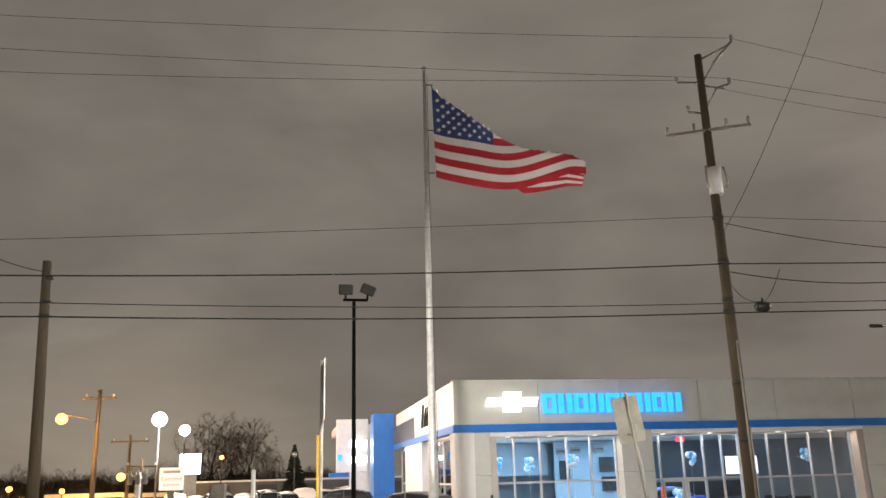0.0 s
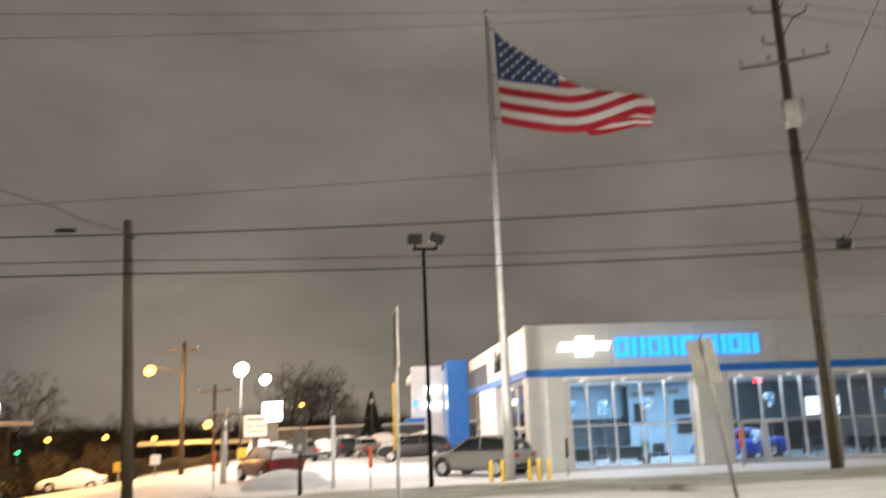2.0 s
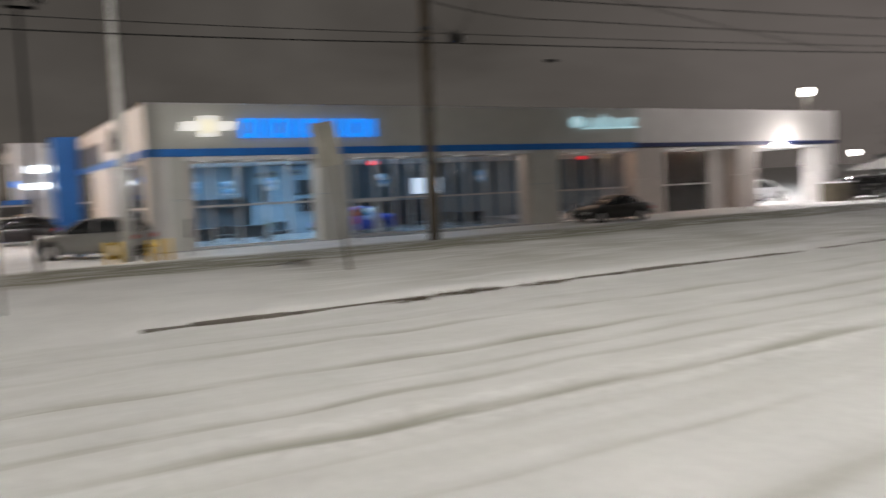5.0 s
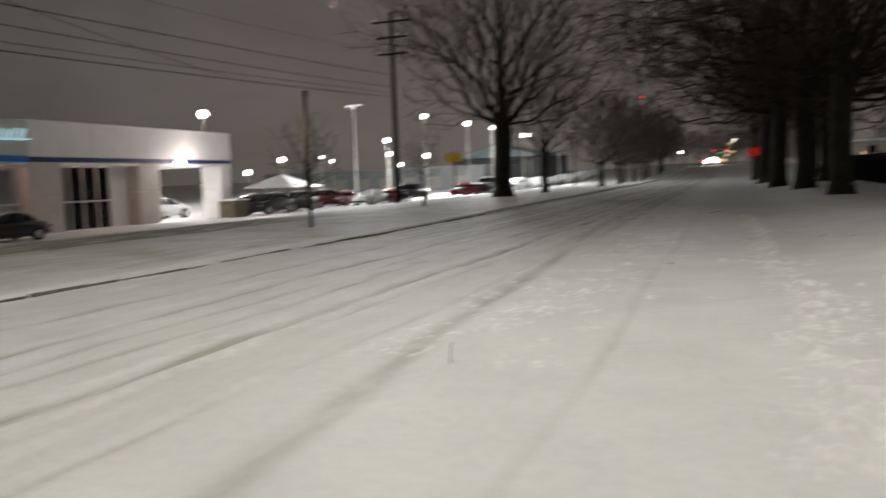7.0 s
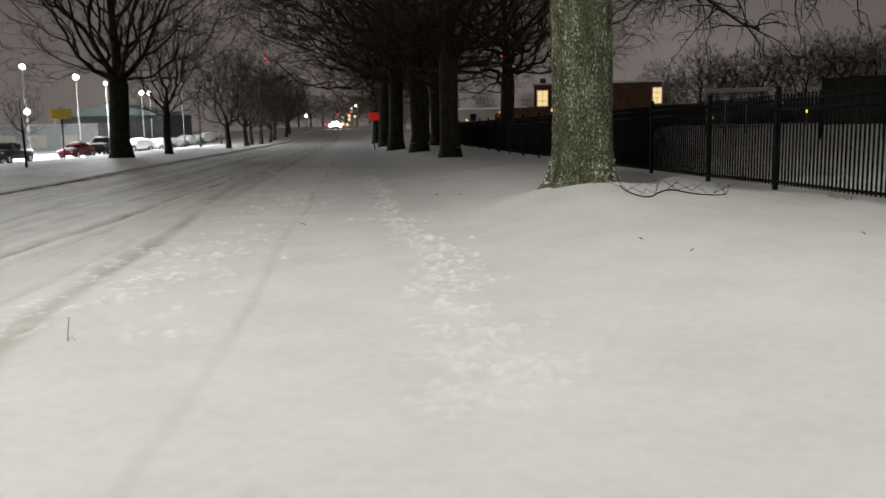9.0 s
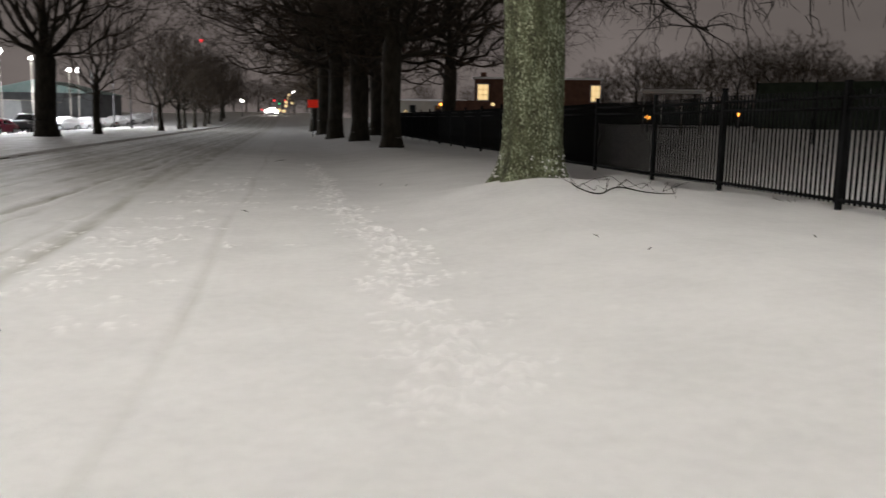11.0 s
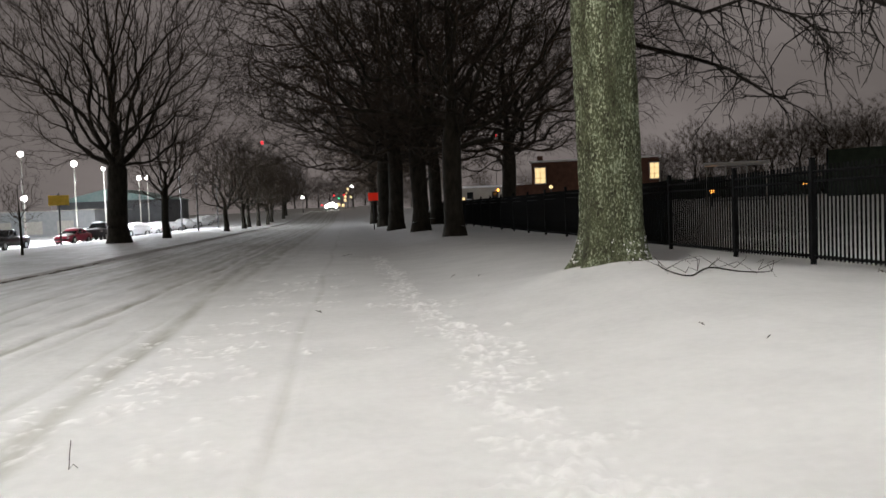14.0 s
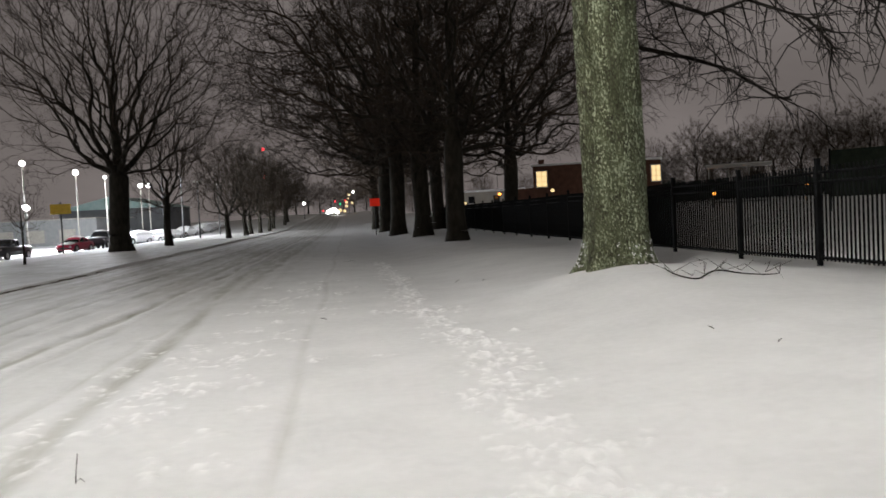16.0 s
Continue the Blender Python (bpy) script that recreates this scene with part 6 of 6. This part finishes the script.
    part("slope", bm, BANK_EARTH, bank)
    # grassy ramp of the bridge, nearer to the street
    bm = bmesh.new()
    rows = []
    for i in range(41):
        az = 97.8 + 0.4 * i
        lift = 0.5 * smooth(104, 98, az) + 0.12 * math.sin(az * 2.1)
        rows.append([bm.verts.new(q) for q in (far(az, 80) - Vector((0, 0, 0.3)), far(az, 85, -2.6 + lift), far(az, 91, -2.0 + lift), far(az, 98, -1.7 + lift), far(az, 108) - Vector((0, 0, 0.3)))])
    for r0, r1 in zip(rows, rows[1:]):
        for k in range(4):
            bm.faces.new((r0[k], r1[k], r1[k + 1], r0[k + 1])).smooth = True
    bmesh.ops.recalc_face_normals(bm, faces=bm.faces)
    part("ramp", bm, BANK_EARTH, bank)
    bm = bmesh.new()
    for k in range(3000):
        az, d = rng.uniform(87, 123), rng.uniform(120, 137)
        q = far(az, d, -0.8 + 1.0 * smooth(121, 133, d))
        s = rng.uniform(0.4, 1.6)
        m = q + Vector((rng.uniform(-0.4, 0.4), rng.uniform(-0.5, 0.5), s * 0.55))
        add_tube(bm, [q - Vector((0, 0, 1.0)), m, m + Vector((rng.uniform(-0.6, 0.6), rng.uniform(-1.0, 1.0), s * 0.45))], [0.06, 0.04, 0.015], 3, caps=False)
    tagged(part("brush", bm, BARK, bank), kind="stuff")
    # one conifer
    p = far(89.6, 105)
    c = thing("conifer", "dark pointed conifer behind the lot", "tree", group="distant trees", at=p)
    part("trunk", tube([(0, 0, -0.1), (0, 0, 6.4)], [0.2, 0.03], 8), BARK, c)
    rng = random.Random(6)
    bm = bmesh.new()
    for k in range(420):
        f = rng.random() ** 0.8
        z, a = 0.7 + 5.8 * f, rng.uniform(0, 6.28)
        r = 2.1 * (1 - f) * rng.uniform(0.6, 1.1) + 0.1
        p0, p1 = Vector((0.1 * math.cos(a), 0.1 * math.sin(a), z)), Vector((r * math.cos(a), r * math.sin(a), z - 0.25 * r))
        add_tube(bm, [p0, p0.lerp(p1, 0.6) + Vector((0, 0, 0.05)), p1], [0.03, 0.16, 0.02], 4, caps=False)
    part("crown", bm, HEDGE, c)


STORE_GREY = node_mat("grey_store_wall", [(0.13, 0.135, 0.135), (0.18, 0.185, 0.185)], 1.5, 0.7, bump=0.1)


def distance_north():
    # cars on the further lot
    for i, (az, d, k, c, sn) in enumerate(((17.8, 90, "sedan", (0.42, 0.02, 0.06), 0.2), (21.6, 86, "pickup", (0.02, 0.02, 0.022), 0.0), (24.4, 80, "sedan", (0.5, 0.5, 0.5), 1.0), (26.2, 80, "sedan", (0.35, 0.08, 0.1), 0.8), (27.8, 78, "suv", (0.3, 0.05, 0.06), 0.7),
                                          (29.6, 72, "suv", (0.06, 0.05, 0.05), 0.2), (31.3, 68, "suv", (0.05, 0.05, 0.05), 0.2), (16.2, 95, "pickup", (0.05, 0.05, 0.06), 0.3), (23.0, 84, "sedan", (0.4, 0.1, 0.1), 0.8), (32.8, 66, "suv", (0.04, 0.04, 0.045), 0.2))):
        p = far(az, d)
        car((p.x, p.y), 80 + 4 * (i % 4), k, c, "car parked on the brightly lit further lot", snowy=sn)
    for i in range(8):
        p = far(14.2 - 0.75 * i, 112 + 8 * i)
        car((p.x, p.y), 60, ("suv", "sedan")[i % 2], (0.5, 0.5, 0.52), "snow-covered car in a far row", snowy=1.0)
    for i in range(8):
        p = far(17.0 - 1.0 * i, 98 + 7 * i)
        car((p.x, p.y), 64, ("sedan", "suv", "sedan")[i % 3], (0.5, 0.5, 0.52), "snow-covered car in the lot's front row", snowy=1.0)
    p = far(30.4, 92)
    b = thing("canopy_tent", "white peaked canopy tent on the lot", "tent", at=p)
    bm = bmesh.new()
    base = [bm.verts.new(v) for v in ((-3.3, -3.3, 1.9), (3.3, -3.3, 1.9), (3.3, 3.3, 1.9), (-3.3, 3.3, 1.9))]
    tip = bm.verts.new((0, 0, 3.4))
    for k in range(4):
        bm.faces.new((base[k], base[(k + 1) % 4], tip))
    bm.faces.new(base[::-1])
    part("roof", bm, WHITE_PAINT, b)
    for x in (-3.2, 3.2):
        for y in (-3.2, 3.2):
            part("leg", tube([(x, y, -0.1), (x, y, 1.9)], 0.05, 6), GALV, b)
    p = far(24.0, 150)
    b = thing("long_store", "long low grey store building beyond the lots", "building", at=(p.x, p.y, gz(p.x, p.y)), turn=-10)
    part("wall", box(-26, 22, 0, 12, -0.5, 3.9), STORE_GREY, b)
    part("roof", box(-26.4, 22.4, -0.4, 12.4, 3.9, 4.05), GALV_DULL, b)
    for x in range(-24, 18, 5):
        part("window", box(x, x + 2.6, -0.08, 0.0, 0.4, 2.4), GALV_DULL, b)
    p = far(16.0, 175)
    b = thing("gabled_store", "large building with a snowy teal gable roof", "building", at=(p.x, p.y, gz(p.x, p.y)), turn=-10)
    part("wall", box(-9, 12, 0, 14, -0.5, 5.2), GREY_WALL, b)
    bm = bmesh.new()
    vs = [bm.verts.new(v) for v in ((-9.5, -0.5, 5.2), (12.5, -0.5, 5.2), (1.5, -0.5, 7.6), (-9.5, 14.5, 5.2), (12.5, 14.5, 5.2), (1.5, 14.5, 7.6))]
    for f in ((0, 1, 2), (3, 5, 4), (0, 2, 5, 3), (1, 4, 5, 2), (0, 3, 4, 1)):
        bm.faces.new([vs[k] for k in f])
    part("roof", bm, node_mat("teal_roof", [(0.25, 0.40, 0.38), (0.40, 0.50, 0.48)], 1, 0.6), b)
    # yellow board on a post
    p = far(18.5, 70)
    s = thing("yellow_sign", "yellow board on a black post on the verge", "sign", at=p, turn=12)
    part("post", tube([(0, 0, -0.1), (0, 0, 3.9)], 0.06, 8), BLACK, s)
    part("plate", box(-0.72, 0.72, -0.08, -0.06, 3.0, 3.75, 0.01), YELLOW, s)
    # red square sign by the trees
    p = far(-1.35, 72)
    s = thing("red_sign", "small red glowing sign on a post between the trees", "sign", at=p)
    h = STATION.z + 72 * math.tan(radians(1.15)) - p.z
    part("post", tube([(0, 0, -0.1), (0, 0, h + 0.2)], 0.05, 8), BLACK, s)
    part("face", box(-0.42, 0.42, -0.08, -0.05, h - 0.33, h + 0.33, 0.01), glow_mat("red_sign_glow", (0.9, 0.03, 0.01), 0.22), s)
    # lights at the road's far end
    g = thing("traffic_signal", "distant traffic signal with red and green lamps", "traffic signal", at=far(0.3, 240))
    h = STATION.z + 240 * math.tan(radians(1.25)) - g.location.z
    part("mast", tube([(2.5, 0, -0.2), (2.5, 0, h + 1.2)], 0.12, 6), GALV_DULL, g)
    part("arm", tube([(2.5, 0, h + 0.8), (-4.5, 0, h + 0.9)], 0.08, 6), GALV_DULL, g)
    for x, m, z in ((-3.2, GLOW_RED, h + 0.4), (-1.8, GLOW_GREEN, h - 0.4), (-0.3, GLOW_RED, h + 0.5)):
        part("signal_head", box(x - 0.3, x + 0.3, -0.1, 0.1, z - 0.6, z + 0.9), BLACK, g)
        part("signal_lamp", ball((x, -0.25, z), 0.26, 2), m, g)
    for az, el, d, r, m in ((1.35, 0.72, 232, 0.62, GLOW_WHITE), (1.15, 0.74, 232, 0.62, GLOW_WHITE), (0.75, 0.72, 240, 0.5, GLOW_WARM), (1.9, 0.72, 240, 0.25, GLOW_RED), (0.95, 0.62, 226, 0.5, GLOW_WHITE), (0.45, 0.66, 230, 0.42, GLOW_WARM), (1.6, 0.62, 222, 0.45, GLOW_WHITE), (0.3, 1.0, 236, 0.4, GLOW_WARM), (0.28, 1.25, 236, 0.4, GLOW_WARM)):
        q = far(az, d, el)
        c = thing("headlamp", "headlamp glow at the end of the road", "headlamp", group="far headlamps", at=(q.x, q.y, gz(q.x, q.y)))
        part("bulb", ball((0, 0, q.z - gz(q.x, q.y)), r, 2), m, c)
        part("stalk", tube([(0, 0, -0.1), (0, 0, q.z - gz(q.x, q.y))], 0.06, 5), BLACK, c)
    for az, el, d, m in ((0.1, 1.75, 250, GLOW_WARM), (0.15, 1.5, 250, GLOW_WARM), (-0.2, 1.95, 250, GLOW_WHITE), (3.2, 1.3, 200, GLOW_WHITE), (-0.1, 1.2, 245, GLOW_WARM)):
        q = far(az, d, el)
        street_lamp(q, q.z, m, 0.36, label="warm lamp at the far crossing", group="far street lamps")
    for az, els in ((5.65, (5.08, 3.18)), (-10.3, (5.06,))):
        q = far(az, 600)
        t = thing("radio_mast", "thin distant radio mast with red lights", "mast", group="radio masts", at=q)
        top = STATION.z + 600 * math.tan(radians(els[0])) - q.z
        part("lattice", tube([(0, 0, -1), (0, 0, top)], [0.35, 0.15], 4), GALV_DULL, t)
        for e in els:
            z = STATION.z + 600 * math.tan(radians(e)) - q.z
            part("beacon", ball((0, 0, z), 1.1, 2), GLOW_RED, t)
    for i in range(12):
        p = far(4.5 - 1.6 * i * 0.5, 270 + 9 * i)
        tree((p.x, p.y), (FAR_A, FAR_B)[i % 2], "far bare tree at the end of the road", size=1.0, turn=40 * i, group="distant trees")


def distance_east():
    c, d = far(-16.5, 88), 88
    b = thing("brick_house", "flat-roofed brown brick building with two lit windows", "building", at=(c.x, c.y, gz(c.x, c.y)), turn=-16.5)
    top = STATION.z + 88 * math.tan(radians(3.05)) - gz(c.x, c.y)
    part("wall", box(-6.4, 6.6, 0, 9, -0.5, top), BRICK_RED, b)
    part("roof", box(-6.6, 6.8, -0.2, 9.2, top, top + 0.18), SNOW_CAP, b)
    part("chimney", box(-5.9, -5.3, 2, 2.6, top + 0.18, top + 0.8, 0.02), BRICK_RED, b)
    for x0, x1 in ((-6.05, -4.95), (5.7, 6.6)):
        z0 = STATION.z + 88 * math.tan(radians(1.63)) - gz(c.x, c.y)
        w = part("window", box(x0 - 0.08, x1 + 0.08, -0.10, -0.004, z0 - 0.08, z0 + 1.70), ALU, b)
        for i in range(2):
            for j in range(3):
                a0 = x0 + (x1 - x0) * i / 2
                part("pane", box(a0 + 0.03, a0 + (x1 - x0) / 2 - 0.03, -0.13, -0.102, z0 + 0.54 * j + 0.03, z0 + 0.54 * j + 0.51), GLOW_WARM, w)
    part("wing", box(-9.0, -6.4, 2, 8, -0.5, top - 2.2), BRICK_RED, b)
    p = far(-9.6, 120)
    b = thing("low_house", "low pale building lit by warm lamps", "building", at=(p.x, p.y, gz(p.x, p.y)), turn=-9)
    part("wall", box(-5, 4.5, 0, 6, -0.5, 2.6), ORANGE_DECK, b)
    part("roof", box(-5.3, 4.8, -0.3, 6.3, 2.6, 2.85), SNOW_CAP, b)
    for x in (-3.4, 0.2, 2.4):
        w = part("window", box(x, x + 0.9, -0.06, 0, 1.0, 2.0), CAR_GLASS, b)
        part("sill", box(x - 0.05, x + 0.95, -0.12, -0.06, 0.9, 1.0), ALU, w)
    for az, el, dd, m in ((-7.7, 0.78, 105, GLOW_WARM), (-10.1, 1.3, 110, GLOW_SODIUM), (-11.0, 1.3, 112, GLOW_WHITE), (-23.9, 0.62, 66, GLOW_SODIUM), (-29.7, 0.9, 90, GLOW_SODIUM), (-33.0, 1.6, 95, GLOW_WHITE), (-13.6, 1.35, 84, GLOW_WARM)):
        q = far(az, dd, el)
        street_lamp(q, q.z, m, 0.19, label="small warm lamp beyond the field", group="field lamps")
    # picnic shelter with a thin white roof
    p = far(-25.4, 64)
    b = thing("field_shelter", "open field shelter with a thin white flat roof", "shelter", at=(p.x, p.y, gz(p.x, p.y)), turn=-25)
    h = STATION.z + 64 * math.tan(radians(2.35)) - gz(p.x, p.y)
    part("roof", box(-2.2, 2.2, -1.2, 1.4, h - 0.12, h + 0.06, 0.02), GALV, b)
    for x in (-2.0, -0.7, 0.7, 2.0):
        part("post", tube([(x, -1.0, -0.1), (x, -1.0, h - 0.14)], 0.04, 6), GALV_DULL, b)
    part("bench", box(-1.9, 1.9, 0.6, 1.0, 0.4, 0.5, 0.02), DARK_WALL, b)
    # dark screen fence at the court
    p = far(-34.5, 46)
    b = thing("court_screen", "dark green windscreen on a court fence", "fence", at=(p.x, p.y, gz(p.x, p.y)), turn=-52)
    for i in range(7):
        x = -3.5 + 3.0 * i
        part("post", tube([(x, 0, -0.1), (x, 0, 3.2)], 0.05, 6), IRON, b)
        if i < 6:
            part("panel", box(x + 0.05, x + 2.95, -0.02, 0.02, 0.75, 3.1, 0.01), HEDGE, b)
    # clipped hedge strip along the field's end
    rng = random.Random(9)
    bm = bmesh.new()
    for k in range(1500):
        az = -21 - 22 * rng.random()
        q = far(az, 104 + rng.uniform(-2, 2))
        z = q.z + rng.uniform(0, 1.9)
        s = rng.uniform(0.2, 0.45)
        add_tube(bm, [(q.x, q.y, z), (q.x + rng.uniform(-0.3, 0.3), q.y, z + s * 2)], [s, 0.05], 4, caps=False)
    tagged(part("hedge", bm, HEDGE), "dark clipped hedge at the end of the field", "hedge", kind="stuff")
    tops = ((-20.8, 4.1), (-23.3, 5.2), (-25.2, 4.3), (-27.0, 5.1), (-29.6, 5.4), (-31.6, 5.4), (-33.6, 5.6), (-35.4, 4.2), (-37.0, 4.2), (-38.6, 4.4), (-40.8, 4.5), (-43.0, 4.6))
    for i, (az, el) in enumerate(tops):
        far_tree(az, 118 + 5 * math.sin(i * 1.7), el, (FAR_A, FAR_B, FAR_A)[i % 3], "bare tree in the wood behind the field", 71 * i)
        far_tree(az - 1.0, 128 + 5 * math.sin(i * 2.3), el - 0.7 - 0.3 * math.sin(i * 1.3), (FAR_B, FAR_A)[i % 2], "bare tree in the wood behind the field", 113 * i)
    bm = bmesh.new()
    for k in range(1900):
        az = -20 - 23 * rng.random()
        q = far(az, 114 + rng.uniform(-5, 9))
        s = rng.uniform(1.6, 4.6) * (0.8 + 0.2 * math.sin(az * 2.3))
        m = q + Vector((rng.uniform(-0.4, 0.4), rng.uniform(-0.4, 0.4), s * 0.55))
        add_tube(bm, [q, m, m + Vector((rng.uniform(-1, 1), rng.uniform(-1, 1), s * 0.45))], [0.08, 0.05, 0.015], 3, caps=False)
    tagged(part("undergrowth", bm, TWIG), "brown leafless undergrowth at the edge of the wood", "bushes", kind="stuff")
    for i, (az, d) in enumerate(((-6.5, 135), (-9.0, 140), (-12, 150), (-15, 140), (-18, 150))):
        p = far(az, d)
        tree((p.x, p.y), FAR_B, "bare tree behind the buildings", size=0.5, turn=33 * i, group="distant trees")


def open_sign():
    s = thing("window_sign", "small red glowing sign hung inside the window", "sign", at=(-37.42, 39.6, 2.55))
    part("tray", box(-0.04, 0.0, -0.55, 0.55, -0.16, 0.20, 0.01), BLACK, s)
    for k in range(4):
        part("bar", box(0.0, 0.03, -0.46 + 0.25 * k, -0.30 + 0.25 * k, -0.09, 0.13, 0.01), GLOW_RED, s)
    part("chain", tube([(-0.02, 0, 0.19), (-0.02, 0, 0.80)], 0.01, 5), ALU, s)


open_sign()


def snow_litter():
    # fallen branch on the mound
    pts = [(5.05, 12.9), (4.95, 12.5), (5.20, 11.95), (5.55, 12.35), (5.9, 12.6), (6.25, 12.6), (6.65, 12.2)]
    for step in range(2):
        soft = [pts[0]]
        for (xa, ya), (xb, yb) in zip(pts, pts[1:]):
            soft += [(0.75 * xa + 0.25 * xb, 0.75 * ya + 0.25 * yb), (0.25 * xa + 0.75 * xb, 0.25 * ya + 0.75 * yb)]
        pts = soft + [pts[-1]]
    b = thing("fallen_branch", "thin forked fallen branch lying on the snow", "branch", at=(0, 0, 0))
    zs = lambda x, y, h: (x, y, gz(x, y) + h)
    part("stem", tube([zs(*p, 0.04 + 0.03 * math.sin(i * 0.5)) for i, p in enumerate(pts)], [0.004 + 0.010 * math.sin(math.pi * (i + 1) / (len(pts) + 1)) for i in range(len(pts))], 6), BARK, b)
    rng = random.Random(12)
    for p in pts[3::3]:
        for k in range(2):
            a = rng.uniform(0, 6.28)
            part("twig", tube([zs(*p, 0.06), zs(p[0] + 0.3 * math.cos(a), p[1] + 0.4 * math.sin(a), 0.2), zs(p[0] + 0.55 * math.cos(a + 0.3), p[1] + 0.7 * math.sin(a + 0.3), rng.uniform(0.02, 0.25))], [0.005, 0.0035, 0.002], 4), BARK, b)
    for x, y, s in ((3.94, 8.74, 0.045), (4.12, 7.59, 0.022), (-0.1, 31.5, 0.25), (-0.52, 13.6, 0.08), (2.4, 19.0, 0.15), (2.9, 18.2, 0.1), (6.4, 8.0, 0.03)):
        t = thing("twig", "small dark twig fallen on the snow", "twig", group="fallen twigs", at=(x, y, gz(x, y)))
        a = rng.uniform(0, 3)
        part("stem", tube([(-s * math.cos(a), -s * math.sin(a), 0.0), (0, 0, 0.02), (s * math.cos(a), s * math.sin(a), 0.03)], [0.004, 0.006, 0.003], 5), BARK, t)
        part("stub", tube([(0, 0, 0.02), (s * 0.4, 0.1 * s, 0.022 + s * 0.12)], [0.004, 0.003], 5), BARK, t)
    t = thing("dry_stalk", "dry stalk poking out of the snow", "stalk", at=(-1.82, 5.38, gz(-1.82, 5.38)))
    part("stem", tube([(0, 0, -0.05), (0.015, 0, 0.10), (0.025, 0.01, 0.185)], 0.003, 4), BARK, t)
    part("blade", tube([(0, 0, 0), (0.035, 0, 0.03), (0.06, 0.0, 0.005)], 0.002, 4), BARK, t)
    g = thing("guy_guard", "yellow plastic guy-wire guard by the fence", "guard", at=(8.4, 9.25, gz(8.4, 9.25)))
    part("sleeve", tube([(0, 0, 0.05), (0.75, -0.55, 2.1)], 0.045, 8), YELLOW, g)
    part("rod", tube([(-0.05, 0.03, -0.1), (1.2, -0.85, 3.3)], 0.012, 5), GALV, g)
    # weeds by the kerb and the dark patch on the verge
    for x, y, n in ((-9.74, 5.3, 150), (-9.74, 4.3, 90), (-9.74, 6.6, 60), (-16.6, 4.6, 16), (-16.9, 5.3, 16), (-30.8, -7.0, 20), (8.75, 9.6, 14), (8.8, 12.6, 8)):
        g = thing("weed_tuft", "tuft of dry brown weeds through the snow", "weeds", group="weed tufts", at=(x, y, gz(x, y)))
        bm = bmesh.new()
        for k in range(n):
            a, r = rng.uniform(0, 6.28), rng.uniform(0.02, 0.55)
            q = Vector((0.3 * r * math.cos(a), r * math.sin(a), 0))
            add_tube(bm, [q, q + Vector((rng.uniform(-0.08, 0.08), rng.uniform(-0.15, 0.15), rng.uniform(0.02, 0.07)))], [0.006, 0.003], 4, caps=False)
        tagged(part("tuft", bm, WOOD_POLE, g), kind="stuff")
    p = thing("planter_block", "square concrete block at the porch corner", "block", at=(-34.6, 51.5, gz(-34.6, 51.5)))
    part("body", box(-0.7, 0.7, -0.9, 0.9, -0.1, 1.25, 0.05), node_mat("tan_block", [(0.10, 0.088, 0.062), (0.17, 0.15, 0.11)], 2.0, 0.9, bump=0.2), p)
    part("cap", box(-0.75, 0.75, -0.95, 0.95, 1.25, 1.33, 0.02), SNOW_CAP, p)


distance_west()
distance_north()
distance_east()
snow_litter()
